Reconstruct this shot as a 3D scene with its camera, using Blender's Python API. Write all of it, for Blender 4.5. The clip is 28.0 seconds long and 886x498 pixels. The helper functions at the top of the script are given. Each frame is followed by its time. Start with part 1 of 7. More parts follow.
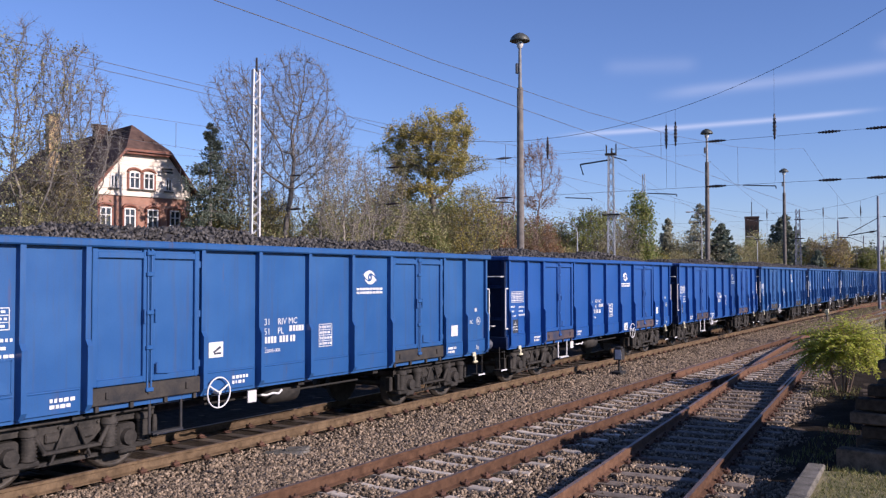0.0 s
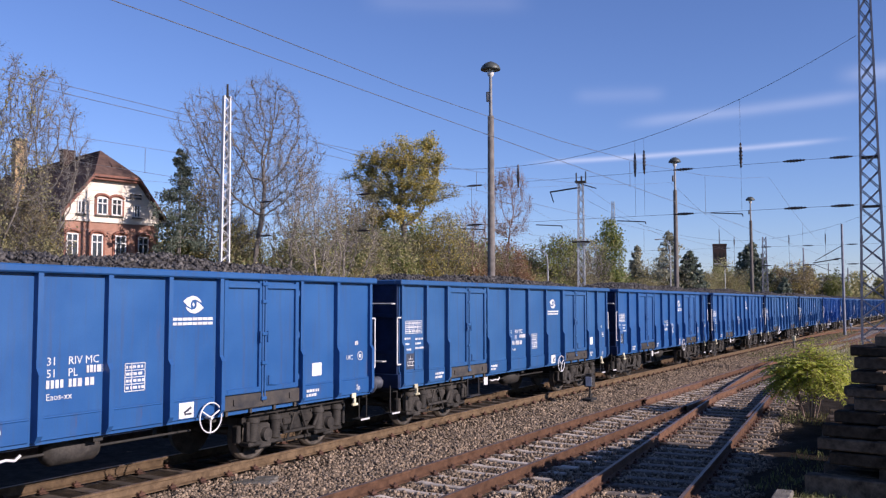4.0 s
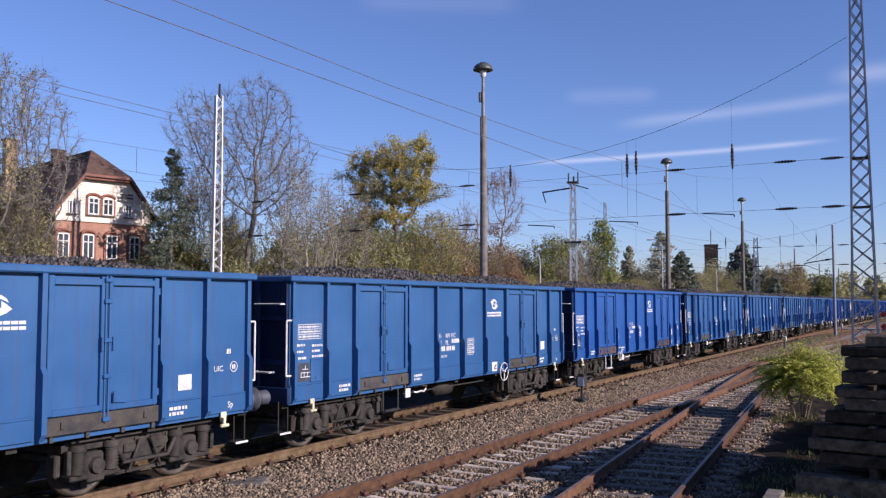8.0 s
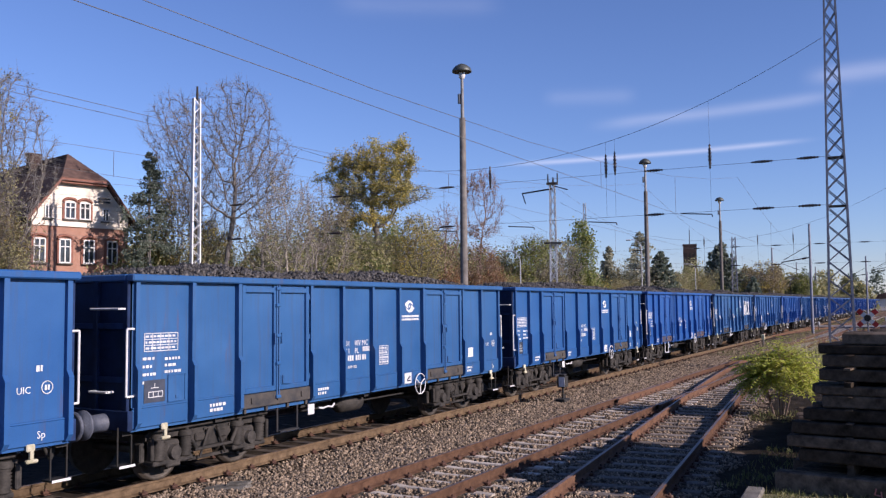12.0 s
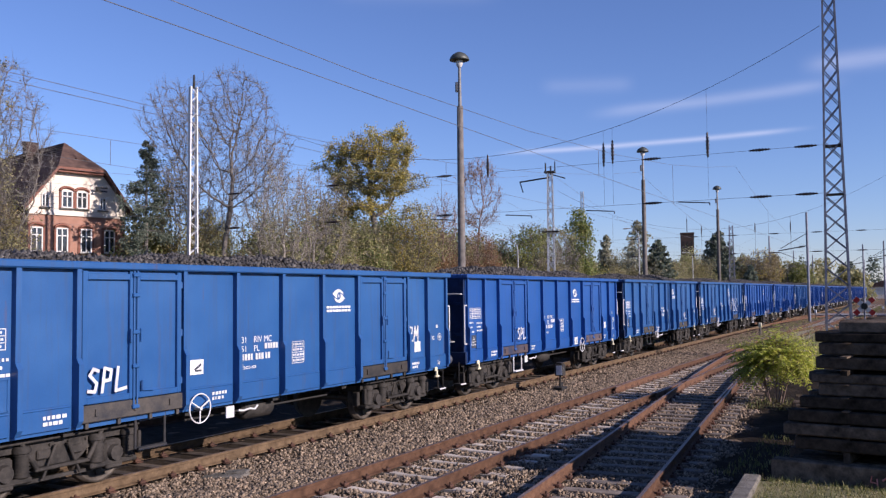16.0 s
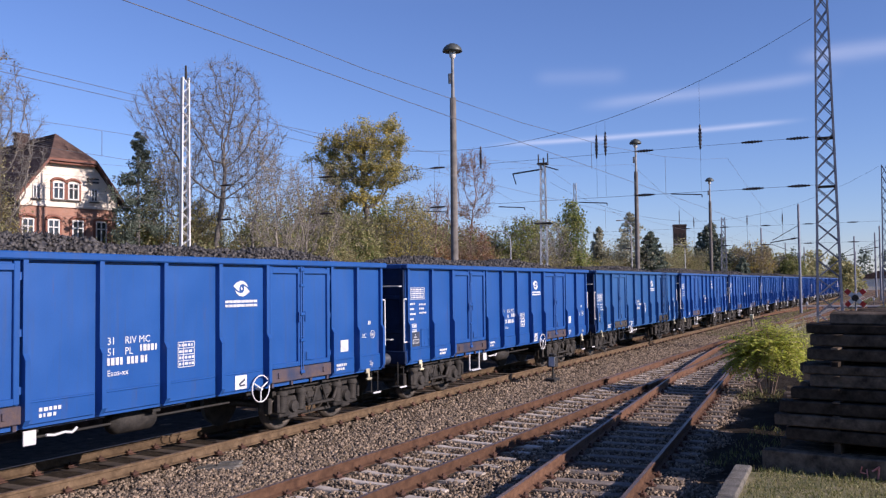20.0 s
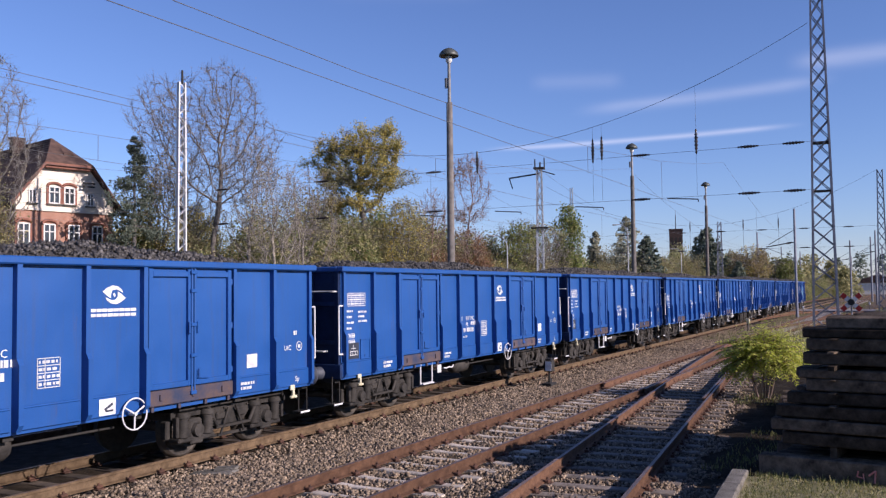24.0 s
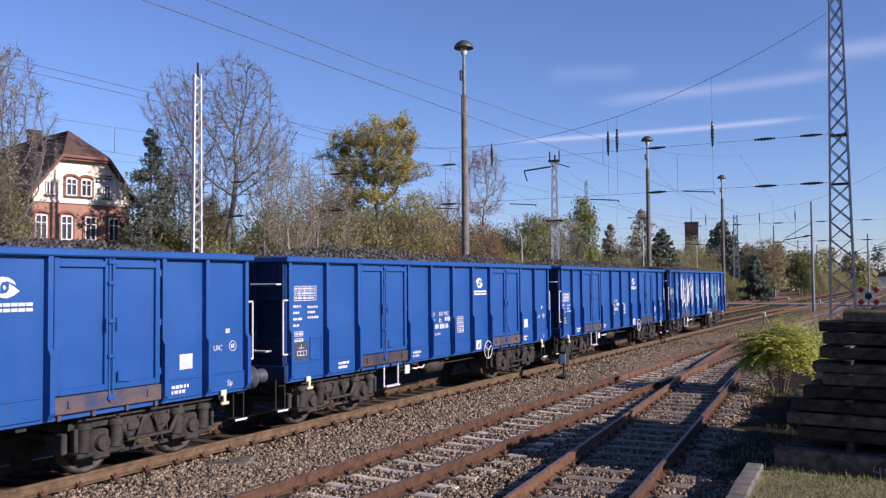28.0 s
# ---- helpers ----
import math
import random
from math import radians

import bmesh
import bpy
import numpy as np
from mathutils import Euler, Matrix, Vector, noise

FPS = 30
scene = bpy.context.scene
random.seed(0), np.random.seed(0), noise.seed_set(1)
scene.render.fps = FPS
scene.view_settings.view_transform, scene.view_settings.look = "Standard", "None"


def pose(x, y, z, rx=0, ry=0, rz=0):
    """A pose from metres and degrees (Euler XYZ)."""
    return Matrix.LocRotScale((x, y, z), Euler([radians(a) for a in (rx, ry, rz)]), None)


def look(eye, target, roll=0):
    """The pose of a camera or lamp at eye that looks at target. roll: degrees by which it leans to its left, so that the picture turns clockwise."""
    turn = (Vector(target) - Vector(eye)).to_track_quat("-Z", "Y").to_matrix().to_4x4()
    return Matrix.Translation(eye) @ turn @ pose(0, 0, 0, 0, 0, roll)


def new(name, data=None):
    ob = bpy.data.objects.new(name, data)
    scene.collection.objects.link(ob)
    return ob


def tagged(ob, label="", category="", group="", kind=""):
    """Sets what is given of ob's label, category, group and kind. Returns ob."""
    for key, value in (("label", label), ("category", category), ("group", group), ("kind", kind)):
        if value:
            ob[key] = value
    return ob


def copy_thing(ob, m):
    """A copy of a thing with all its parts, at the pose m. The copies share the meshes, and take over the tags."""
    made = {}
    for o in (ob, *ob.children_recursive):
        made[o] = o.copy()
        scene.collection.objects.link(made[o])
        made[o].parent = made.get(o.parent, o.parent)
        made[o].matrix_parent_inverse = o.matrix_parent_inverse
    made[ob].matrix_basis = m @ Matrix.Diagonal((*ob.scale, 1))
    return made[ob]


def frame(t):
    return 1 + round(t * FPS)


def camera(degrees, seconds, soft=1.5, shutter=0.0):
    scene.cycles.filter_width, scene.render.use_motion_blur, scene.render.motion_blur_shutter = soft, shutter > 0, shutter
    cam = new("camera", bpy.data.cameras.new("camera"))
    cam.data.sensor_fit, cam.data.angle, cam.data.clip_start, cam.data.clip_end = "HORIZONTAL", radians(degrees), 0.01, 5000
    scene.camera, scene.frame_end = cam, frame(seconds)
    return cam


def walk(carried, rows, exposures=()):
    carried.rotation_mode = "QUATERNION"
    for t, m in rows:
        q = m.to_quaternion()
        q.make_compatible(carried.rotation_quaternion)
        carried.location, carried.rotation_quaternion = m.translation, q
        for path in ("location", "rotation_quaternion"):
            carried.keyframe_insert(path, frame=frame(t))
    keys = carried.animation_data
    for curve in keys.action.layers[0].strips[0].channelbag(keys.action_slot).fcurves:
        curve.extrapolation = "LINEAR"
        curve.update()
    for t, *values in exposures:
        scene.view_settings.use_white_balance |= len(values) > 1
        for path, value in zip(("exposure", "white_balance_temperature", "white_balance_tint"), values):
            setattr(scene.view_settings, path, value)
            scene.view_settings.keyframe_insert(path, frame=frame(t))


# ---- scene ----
cam = camera(53.63, 28.0, soft=1.3)
EYE = (0.0, 0.0, 2.763)
# seconds, yaw to the left of the track's direction, tilt up, roll (degrees)
TURNS = [
    (0.0, 32.15, 1.81, -0.03), (0.5, 32.27, 2.02, -0.01), (1.0, 31.94, 2.29, -0.01),
    (1.5, 31.25, 2.62, -0.00), (2.0, 30.58, 2.93, -0.00), (2.5, 30.29, 3.22, -0.03),
    (3.0, 30.15, 3.37, -0.05), (3.5, 30.27, 3.59, -0.06), (5.5, 30.00, 3.31, 0.02),
    (6.0, 29.88, 3.25, 0.02), (6.5, 29.82, 3.39, 0.03), (7.0, 29.79, 3.48, 0.02),
    (7.5, 29.80, 3.52, 0.00), (8.0, 29.75, 3.58, -0.03), (8.5, 29.58, 3.55, -0.10),
    (9.0, 29.25, 3.56, -0.20), (9.5, 28.90, 3.56, -0.30), (10.0, 28.70, 3.63, -0.39),
    (10.5, 28.62, 3.67, -0.47), (11.0, 28.52, 3.66, -0.52), (11.5, 28.49, 3.69, -0.55),
    (12.0, 28.46, 3.69, -0.57), (12.5, 28.40, 3.52, -0.59), (14.5, 28.46, 3.12, -0.63),
    (15.0, 28.44, 3.08, -0.64), (15.5, 28.36, 3.02, -0.63), (16.0, 28.31, 2.95, -0.63),
    (16.5, 28.24, 2.88, -0.65), (17.0, 28.16, 2.79, -0.71), (17.5, 28.11, 2.68, -0.71),
    (18.0, 28.07, 2.64, -0.71), (18.5, 28.00, 2.50, -0.70), (19.0, 27.96, 2.51, -0.68),
    (19.5, 27.89, 2.45, -0.61), (20.0, 27.85, 2.40, -0.62), (20.5, 27.86, 2.33, -0.63),
    (21.0, 27.81, 2.33, -0.64), (21.5, 27.79, 2.32, -0.66), (23.5, 27.65, 2.58, -0.64),
    (24.0, 27.62, 2.69, -0.65), (24.5, 27.61, 2.66, -0.66), (25.0, 27.70, 2.60, -0.67),
    (25.5, 27.92, 2.52, -0.65), (26.0, 28.08, 2.46, -0.61), (26.5, 28.25, 2.35, -0.56),
    (27.0, 28.38, 2.26, -0.53), (27.5, 28.50, 2.24, -0.49), (28.0, 28.57, 2.21, -0.48),
]


def camera_pose(yaw, tilt, roll):
    y, p = radians(yaw), radians(tilt)
    way = Vector((-math.sin(y) * math.cos(p), math.cos(y) * math.cos(p), math.sin(p)))
    return look(EYE, Vector(EYE) + way * 10, roll)


walk(cam, [(t, camera_pose(a, b, c)) for t, a, b, c in TURNS], exposures=[(0.0, 0.50, 6400, 26), (28.0, 0.50, 6400, 26)])

# ---- light ----
SUN_FROM = Vector((0.92, 0.0, 0.40)).normalized()
world = bpy.data.worlds.new("sky")
scene.world = world
world.use_nodes = True
nt = world.node_tree
nt.nodes.clear()
sky = nt.nodes.new("ShaderNodeTexSky")
sky.sky_type = "NISHITA"
sky.sun_disc = False
sky.sun_elevation = math.asin(SUN_FROM.z)
sky.sun_rotation = math.atan2(SUN_FROM.x, SUN_FROM.y)
sky.air_density, sky.dust_density, sky.ozone_density = 1.0, 0.05, 6.0


def wnode(kind, **inputs):
    n = nt.nodes.new(kind)
    for k, v in inputs.items():
        n.inputs[int(k[1:])].default_value = v
    return n


def wmath(op, a, b=None, c=None):
    n = nt.nodes.new("ShaderNodeMath")
    n.operation = op
    for i, v in enumerate((a, b, c)):
        if v is None:
            continue
        if isinstance(v, (int, float)):
            n.inputs[i].default_value = v
        else:
            nt.links.new(v, n.inputs[i])
    return n.outputs[0]


# thin cirrus: two long streaks and faint wisps high up
tc = nt.nodes.new("ShaderNodeTexCoord")
sep = nt.nodes.new("ShaderNodeSeparateXYZ")
nt.links.new(tc.outputs["Generated"], sep.inputs[0])
az = wmath("ARCTAN2", wmath("MULTIPLY", sep.outputs[0], -1.0), sep.outputs[1])  # to the left of the track
el = wmath("ARCSINE", sep.outputs[2])
comb = nt.nodes.new("ShaderNodeCombineXYZ")
nt.links.new(wmath("MULTIPLY", az, 5.0), comb.inputs[0])
nt.links.new(wmath("MULTIPLY", el, 40.0), comb.inputs[1])
wisp = wnode("ShaderNodeTexNoise", _2=1.6, _3=4.0, _4=0.6)
nt.links.new(comb.outputs[0], wisp.inputs["Vector"])


def streak(az0, az1, el0, el1, width, amount):
    slope = (el1 - el0) / (az1 - az0)
    off = wmath("SUBTRACT", el, wmath("ADD", wmath("MULTIPLY", az, slope), el0 - slope * az0))
    off = wmath("DIVIDE", off, width)
    bell = wmath("EXPONENT", wmath("MULTIPLY", wmath("MULTIPLY", off, off), -1.0))
    mid, half = (az0 + az1) / 2, abs(az1 - az0) / 2
    along = wmath("DIVIDE", wmath("ABSOLUTE", wmath("SUBTRACT", az, mid)), half)
    ends = nt.nodes.new("ShaderNodeMapRange")
    ends.interpolation_type = "SMOOTHSTEP"
    nt.links.new(along, ends.inputs[0])
    ends.inputs[1].default_value, ends.inputs[2].default_value = 0.6, 1.05
    ends.inputs[3].default_value, ends.inputs[4].default_value = 1.0, 0.0
    n = wmath("MULTIPLY", wmath("MULTIPLY", bell, ends.outputs[0]), amount)
    return wmath("MULTIPLY", n, wmath("ADD", wmath("MULTIPLY", wisp.outputs[0], 0.9), 0.5))


cloud = streak(*[radians(v) for v in (25.0, 5.0, 9.1, 9.75, 0.15)], 0.34)
cloud = wmath("ADD", cloud, streak(*[radians(v) for v in (19.0, 3.0, 11.4, 12.3, 0.35)], 0.16))
cloud = wmath("ADD", cloud, streak(*[radians(v) for v in (22.0, 15.5, 13.3, 13.2, 0.45)], 0.07))
cloud = wmath("ADD", cloud, streak(*[radians(v) for v in (36.0, 24.0, 19.3, 19.2, 0.6)], 0.06))
cloud = wmath("ADD", cloud, streak(*[radians(v) for v in (6.0, -6.0, 13.4, 13.5, 0.5)], 0.2))
mix = nt.nodes.new("ShaderNodeMix")
mix.data_type = "RGBA"
nt.links.new(wmath("MINIMUM", cloud, 0.8), mix.inputs["Factor"])
air = nt.nodes.new("ShaderNodeMix")
air.data_type, air.blend_type = "RGBA", "MULTIPLY"
air.inputs["Factor"].default_value = 1.0
air.inputs["B"].default_value = (1.0, 0.985, 1.09, 1)
nt.links.new(sky.outputs[0], air.inputs["A"])
nt.links.new(air.outputs["Result"], mix.inputs["A"])
mix.inputs["B"].default_value = (7.5, 8.0, 8.8, 1)
bg = wnode("ShaderNodeBackground", _1=0.091)
nt.links.new(mix.outputs["Result"], bg.inputs[0])
wout = nt.nodes.new("ShaderNodeOutputWorld")
nt.links.new(bg.outputs[0], wout.inputs[0])

sun = new("sun", bpy.data.lights.new("sun", "SUN"))
sun.data.energy, sun.data.angle, sun.data.color = 5.0, radians(0.55), (1.0, 0.92, 0.80)
sun.matrix_world = look(SUN_FROM * 100, (0, 0, 0))


# ---- materials ----


class Mat:
    """A small builder for node materials."""

    def __init__(self, name, rough=0.8, metal=0.0, spec=0.4):
        self.m = bpy.data.materials.new(name)
        self.m.use_nodes = True
        self.t = self.m.node_tree
        self.b = self.t.nodes["Principled BSDF"]
        self.b.inputs["Roughness"].default_value = rough
        self.b.inputs["Metallic"].default_value = metal
        self.b.inputs["Specular IOR Level"].default_value = spec
        self.co = self.t.nodes.new("ShaderNodeTexCoord")
        self.info = self.t.nodes.new("ShaderNodeObjectInfo")
        self.geo = self.t.nodes.new("ShaderNodeNewGeometry")

    def link(self, a, b):
        self.t.links.new(a, b)

    def noise(self, scale, detail=4.0, rough=0.6, stretch=(1, 1, 1), space="Object"):
        mp = self.t.nodes.new("ShaderNodeMapping")
        mp.inputs["Scale"].default_value = stretch
        src = self.geo.outputs["Position"] if space == "World" else self.co.outputs[space]
        self.link(src, mp.inputs["Vector"])
        n = self.t.nodes.new("ShaderNodeTexNoise")
        n.inputs["Scale"].default_value, n.inputs["Detail"].default_value = scale, detail
        n.inputs["Roughness"].default_value = rough
        self.link(mp.outputs[0], n.inputs["Vector"])
        return n.outputs[0]

    def ramp(self, fac, stops):
        r = self.t.nodes.new("ShaderNodeValToRGB")
        e = r.color_ramp.elements
        while len(e) < len(stops):
            e.new(0.5)
        for el_, (p, c) in zip(e, stops):
            el_.position, el_.color = p, (*c, 1) if len(c) == 3 else c
        self.link(fac, r.inputs[0])
        return r.outputs[0]

    def mix(self, fac, a, b, mode="MIX"):
        n = self.t.nodes.new("ShaderNodeMix")
        n.data_type, n.blend_type = "RGBA", mode
        for v, s in ((fac, "Factor"), (a, "A"), (b, "B")):
            if isinstance(v, (int, float)):
                n.inputs[s].default_value = v
            elif isinstance(v, tuple):
                n.inputs[s].default_value = (*v, 1)
            else:
                self.link(v, n.inputs[s])
        return n.outputs["Result"]

    def math(self, op, a, b):
        n = self.t.nodes.new("ShaderNodeMath")
        n.operation = op
        for i, v in enumerate((a, b)):
            if isinstance(v, (int, float)):
                n.inputs[i].default_value = v
            else:
                self.link(v, n.inputs[i])
        return n.outputs[0]

    def color(self, c):
        if isinstance(c, tuple):
            self.b.inputs["Base Color"].default_value = (*c, 1)
        else:
            self.link(c, self.b.inputs["Base Color"])
        return self

    def rough(self, fac, lo, hi):
        n = self.t.nodes.new("ShaderNodeMapRange")
        self.link(fac, n.inputs[0])
        n.inputs[3].default_value, n.inputs[4].default_value = lo, hi
        self.link(n.outputs[0], self.b.inputs["Roughness"])
        return self

    def bump(self, fac, strength=0.3, dist=0.01):
        n = self.t.nodes.new("ShaderNodeBump")
        n.inputs["Strength"].default_value, n.inputs["Distance"].default_value = strength, dist
        self.link(fac, n.inputs["Height"])
        self.link(n.outputs[0], self.b.inputs["Normal"])
        return self


def deeper(c, k=0.88):
    return tuple(v * k for v in c)


def two_tone(name, a, b, scale=3.0, rough=0.8, metal=0.0, bump=0.3, dist=0.01, fine=40.0, vary=0.25, island=False, space="Object", spec=0.4):
    """Two colours mixed by a coarse noise, with fine grain, relief and a change from piece to piece."""
    a, b = deeper(a), deeper(b)
    k = Mat(name, rough, metal, spec)
    coarse, grain = k.noise(scale, 5, 0.65, space=space), k.noise(fine, 3, 0.7, space=space)
    c = k.ramp(coarse, [(0.35, a), (0.65, b)])
    c = k.mix(0.35, c, k.ramp(grain, [(0.3, (0.35,) * 3), (0.7, (1.0,) * 3)]), "MULTIPLY")
    if vary:
        rnd = k.geo.outputs["Random Per Island"] if island else k.info.outputs["Random"]
        c = k.mix(1.0, c, k.ramp(rnd, [(0.0, (1 - vary,) * 3), (1.0, (1 + vary,) * 3)]), "MULTIPLY")
    k.color(c).bump(grain, bump, dist).rough(coarse, rough - 0.1, min(1.0, rough + 0.1))
    return k.m


def paint_material(name, base, fade, dirt=0.5):
    """Painted steel wagon side: faded patches, rain streaks, rust bleeding, grime."""
    base, fade = [(r * 0.58, g * 0.97, b * 0.96) for r, g, b in (base, fade)]
    k = Mat(name, 0.45, 0.0, 0.4)
    patch = k.noise(0.9, 5, 0.6)
    c = k.ramp(patch, [(0.3, base), (0.7, fade)])
    streaks = k.noise(6.0, 4, 0.65, (0.4, 2.2, 0.10))
    c = k.mix(k.math("MULTIPLY", k.ramp(streaks, [(0.52, (0, 0, 0)), (0.8, (1, 1, 1))]), 0.55 * dirt), c, (0.045, 0.06, 0.11))
    rust = k.noise(3.2, 6, 0.75, (0.5, 2.0, 0.22))
    c = k.mix(k.math("MULTIPLY", k.ramp(rust, [(0.62, (0, 0, 0)), (0.74, (1, 1, 1))]), 0.5 * dirt), c, (0.10, 0.05, 0.05))
    fine = k.noise(55.0, 3, 0.7)
    c = k.mix(0.22, c, k.ramp(fine, [(0.3, (0.5,) * 3), (0.7, (1,) * 3)]), "MULTIPLY")
    k.color(c).rough(patch, 0.34, 0.6)
    k.bump(k.noise(1.4, 3, 0.5), 0.25, 0.03)
    return k.m


BLUE = paint_material("blue paint", (0.019, 0.073, 0.228), (0.031, 0.097, 0.272), 1.0)
BLUE_OLD = paint_material("dull blue paint", (0.026, 0.078, 0.215), (0.042, 0.104, 0.262), 1.2)
BLUE_NEW = paint_material("fresh blue paint", (0.012, 0.066, 0.252), (0.019, 0.082, 0.298), 0.7)
SILL = two_tone("grimy sill", (0.030, 0.033, 0.040), (0.080, 0.072, 0.064), 2.5, 0.8, spec=0.2)
IRON = two_tone("sooty cast iron", (0.020, 0.019, 0.018), (0.062, 0.056, 0.050), 5.0, 0.75, 0.0, spec=0.25)
BLACK = two_tone("black underframe", (0.012, 0.012, 0.013), (0.035, 0.033, 0.03), 4.0, 0.8)
WHEEL = two_tone("grimy wheel steel", (0.038, 0.033, 0.029), (0.10, 0.085, 0.070), 6.0, 0.6, 0.3)
WHITE = two_tone("white lettering paint", (0.55, 0.56, 0.58), (0.78, 0.79, 0.8), 4.0, 0.6, vary=0.08)
# wagon blue for the ends, darkened to carry the shade between wagons
SHADED_BLUE = two_tone("blue paint darkened for shade", (0.008, 0.020, 0.062), (0.016, 0.042, 0.125), 2.0, 0.7, spec=0.2)
BUFFER_PAINT = two_tone("blue-grey buffer paint", (0.040, 0.050, 0.075), (0.085, 0.095, 0.125), 5.0, 0.6)
CREAM = two_tone("cream bracket paint", (0.5, 0.46, 0.3), (0.7, 0.66, 0.5), 6.0, 0.6)
DARKPANEL = two_tone("black stencil panel", (0.03, 0.04, 0.06), (0.05, 0.06, 0.09), 5.0, 0.6)
SPRAY = two_tone("teal spray paint", (0.10, 0.27, 0.36), (0.20, 0.40, 0.50), 6.0, 0.6)
SPRAY_DARK = two_tone("black spray paint", (0.010, 0.013, 0.024), (0.026, 0.032, 0.052), 6.0, 0.75, spec=0.15)
SILL_BLUE = two_tone("rusty blue sill", (0.030, 0.048, 0.10), (0.13, 0.088, 0.075), 2.2, 0.75, spec=0.2)
RAIL_DULL = two_tone("dull brown rail", (0.078, 0.052, 0.031), (0.16, 0.110, 0.066), 6.0, 0.85, 0.0, 0.4, spec=0.15)
RAIL = two_tone("rusty rail", (0.085, 0.045, 0.029), (0.165, 0.090, 0.056), 6.0, 0.85, 0.0, 0.4, spec=0.15)
RAIL_TOP = two_tone("worn rail head", (0.17, 0.115, 0.085), (0.26, 0.18, 0.135), 3.0, 0.45, 0.3)
CLIP = two_tone("rusty fastening", (0.05, 0.025, 0.018), (0.12, 0.055, 0.035), 10.0, 0.85)
CONCRETE = two_tone("weathered concrete sleeper", (0.42, 0.37, 0.31), (0.60, 0.53, 0.45), 6.0, 0.9, vary=0.18)
TIMBER = two_tone("tarred timber sleeper", (0.045, 0.036, 0.03), (0.12, 0.095, 0.075), 5.0, 0.9, vary=0.35)
OLDTIE = two_tone("creosoted old timber", (0.026, 0.020, 0.015), (0.165, 0.126, 0.092), 3.0, 0.95, vary=0.6, fine=45, spec=0.08)
GREYTIMBER = two_tone("weathered grey timber sleeper", (0.13, 0.105, 0.085), (0.25, 0.21, 0.175), 5.0, 0.9, vary=0.3)
STONE = two_tone("ballast stone", (0.12, 0.088, 0.060), (0.34, 0.262, 0.187), 30.0, 0.95, vary=0.75, island=True, fine=90)
DUST_SHADE_GRAVEL = two_tone("coal-dusted ballast darkened for shade", (0.022, 0.018, 0.014), (0.062, 0.05, 0.04), 5.0, 0.95, 0.0, 0.9, 0.03, 26.0, space="World", vary=0, spec=0.06)
KERB = two_tone("worn concrete kerb", (0.085, 0.080, 0.066), (0.20, 0.185, 0.16), 4.0, 0.9, 0.0, 0.8, 0.02)
COAL = two_tone("coal lumps", (0.034, 0.032, 0.031), (0.112, 0.106, 0.102), 12.0, 0.6, vary=0.7, island=True, spec=0.35)
GALV = two_tone("galvanised steel", (0.42, 0.44, 0.46), (0.62, 0.64, 0.66), 4.0, 0.5, 0.3)
MASTWHITE = two_tone("pale zinc mast paint", (0.66, 0.67, 0.68), (0.8, 0.8, 0.8), 4.0, 0.6, 0.0)
GREYPAINT = two_tone("blue-grey mast paint", (0.13, 0.145, 0.19), (0.22, 0.235, 0.28), 4.0, 0.55, 0.2)
POLE = two_tone("weathered pole", (0.115, 0.105, 0.096), (0.20, 0.185, 0.172), 3.0, 0.85)
LAMPCAP = two_tone("weathered lamp cap", (0.05, 0.06, 0.055), (0.11, 0.12, 0.11), 8.0, 0.5, 0.3)
LAMPTUBE = two_tone("grey lamp tube", (0.20, 0.205, 0.21), (0.34, 0.345, 0.35), 4.0, 0.6, 0.1)
LAMPGLASS = two_tone("lamp glass", (0.6, 0.6, 0.58), (0.75, 0.75, 0.72), 4.0, 0.25, vary=0)
WIRE = two_tone("weathered wire", (0.09, 0.092, 0.098), (0.16, 0.16, 0.165), 3.0, 0.6, 0.2, vary=0)
PORCELAIN = two_tone("brown insulator", (0.03, 0.022, 0.02), (0.06, 0.04, 0.035), 6.0, 0.3, vary=0)
RED = two_tone("signal red", (0.45, 0.02, 0.02), (0.6, 0.04, 0.03), 6.0, 0.5)
BARK = two_tone("grey bark", (0.115, 0.103, 0.092), (0.265, 0.240, 0.215), 6.0, 0.95, vary=0.2, bump=0.5, dist=0.03)
BARK_PALE = two_tone("pale grey twigs", (0.21, 0.19, 0.165), (0.38, 0.35, 0.305), 6.0, 0.95, vary=0.2)
BARK_RED = two_tone("reddish twigs", (0.19, 0.13, 0.105), (0.32, 0.23, 0.19), 3.0, 0.95, vary=0.2)


def leaf_material(name, a, b, c):
    k = Mat(name, 0.6, 0.0, 0.3)
    col = k.ramp(k.geo.outputs["Random Per Island"], [(0.0, a), (0.5, b), (1.0, c)])
    col = k.mix(0.6, col, k.ramp(k.noise(0.25, 3, 0.6, space="World"), [(0.3, (0.55,) * 3), (0.7, (1.2,) * 3)]), "MULTIPLY")
    k.color(col)
    k.b.inputs["Transmission Weight"].default_value = 0.0
    k.b.inputs["Subsurface Weight"].default_value = 0.0
    through_ = k.t.nodes.new("ShaderNodeBsdfTranslucent")
    k.link(col, through_.inputs["Color"])
    both = k.t.nodes.new("ShaderNodeMixShader")
    both.inputs[0].default_value = 0.45
    k.link(k.b.outputs[0], both.inputs[1])
    k.link(through_.outputs[0], both.inputs[2])
    k.link(both.outputs[0], k.t.nodes["Material Output"].inputs["Surface"])
    return k.m


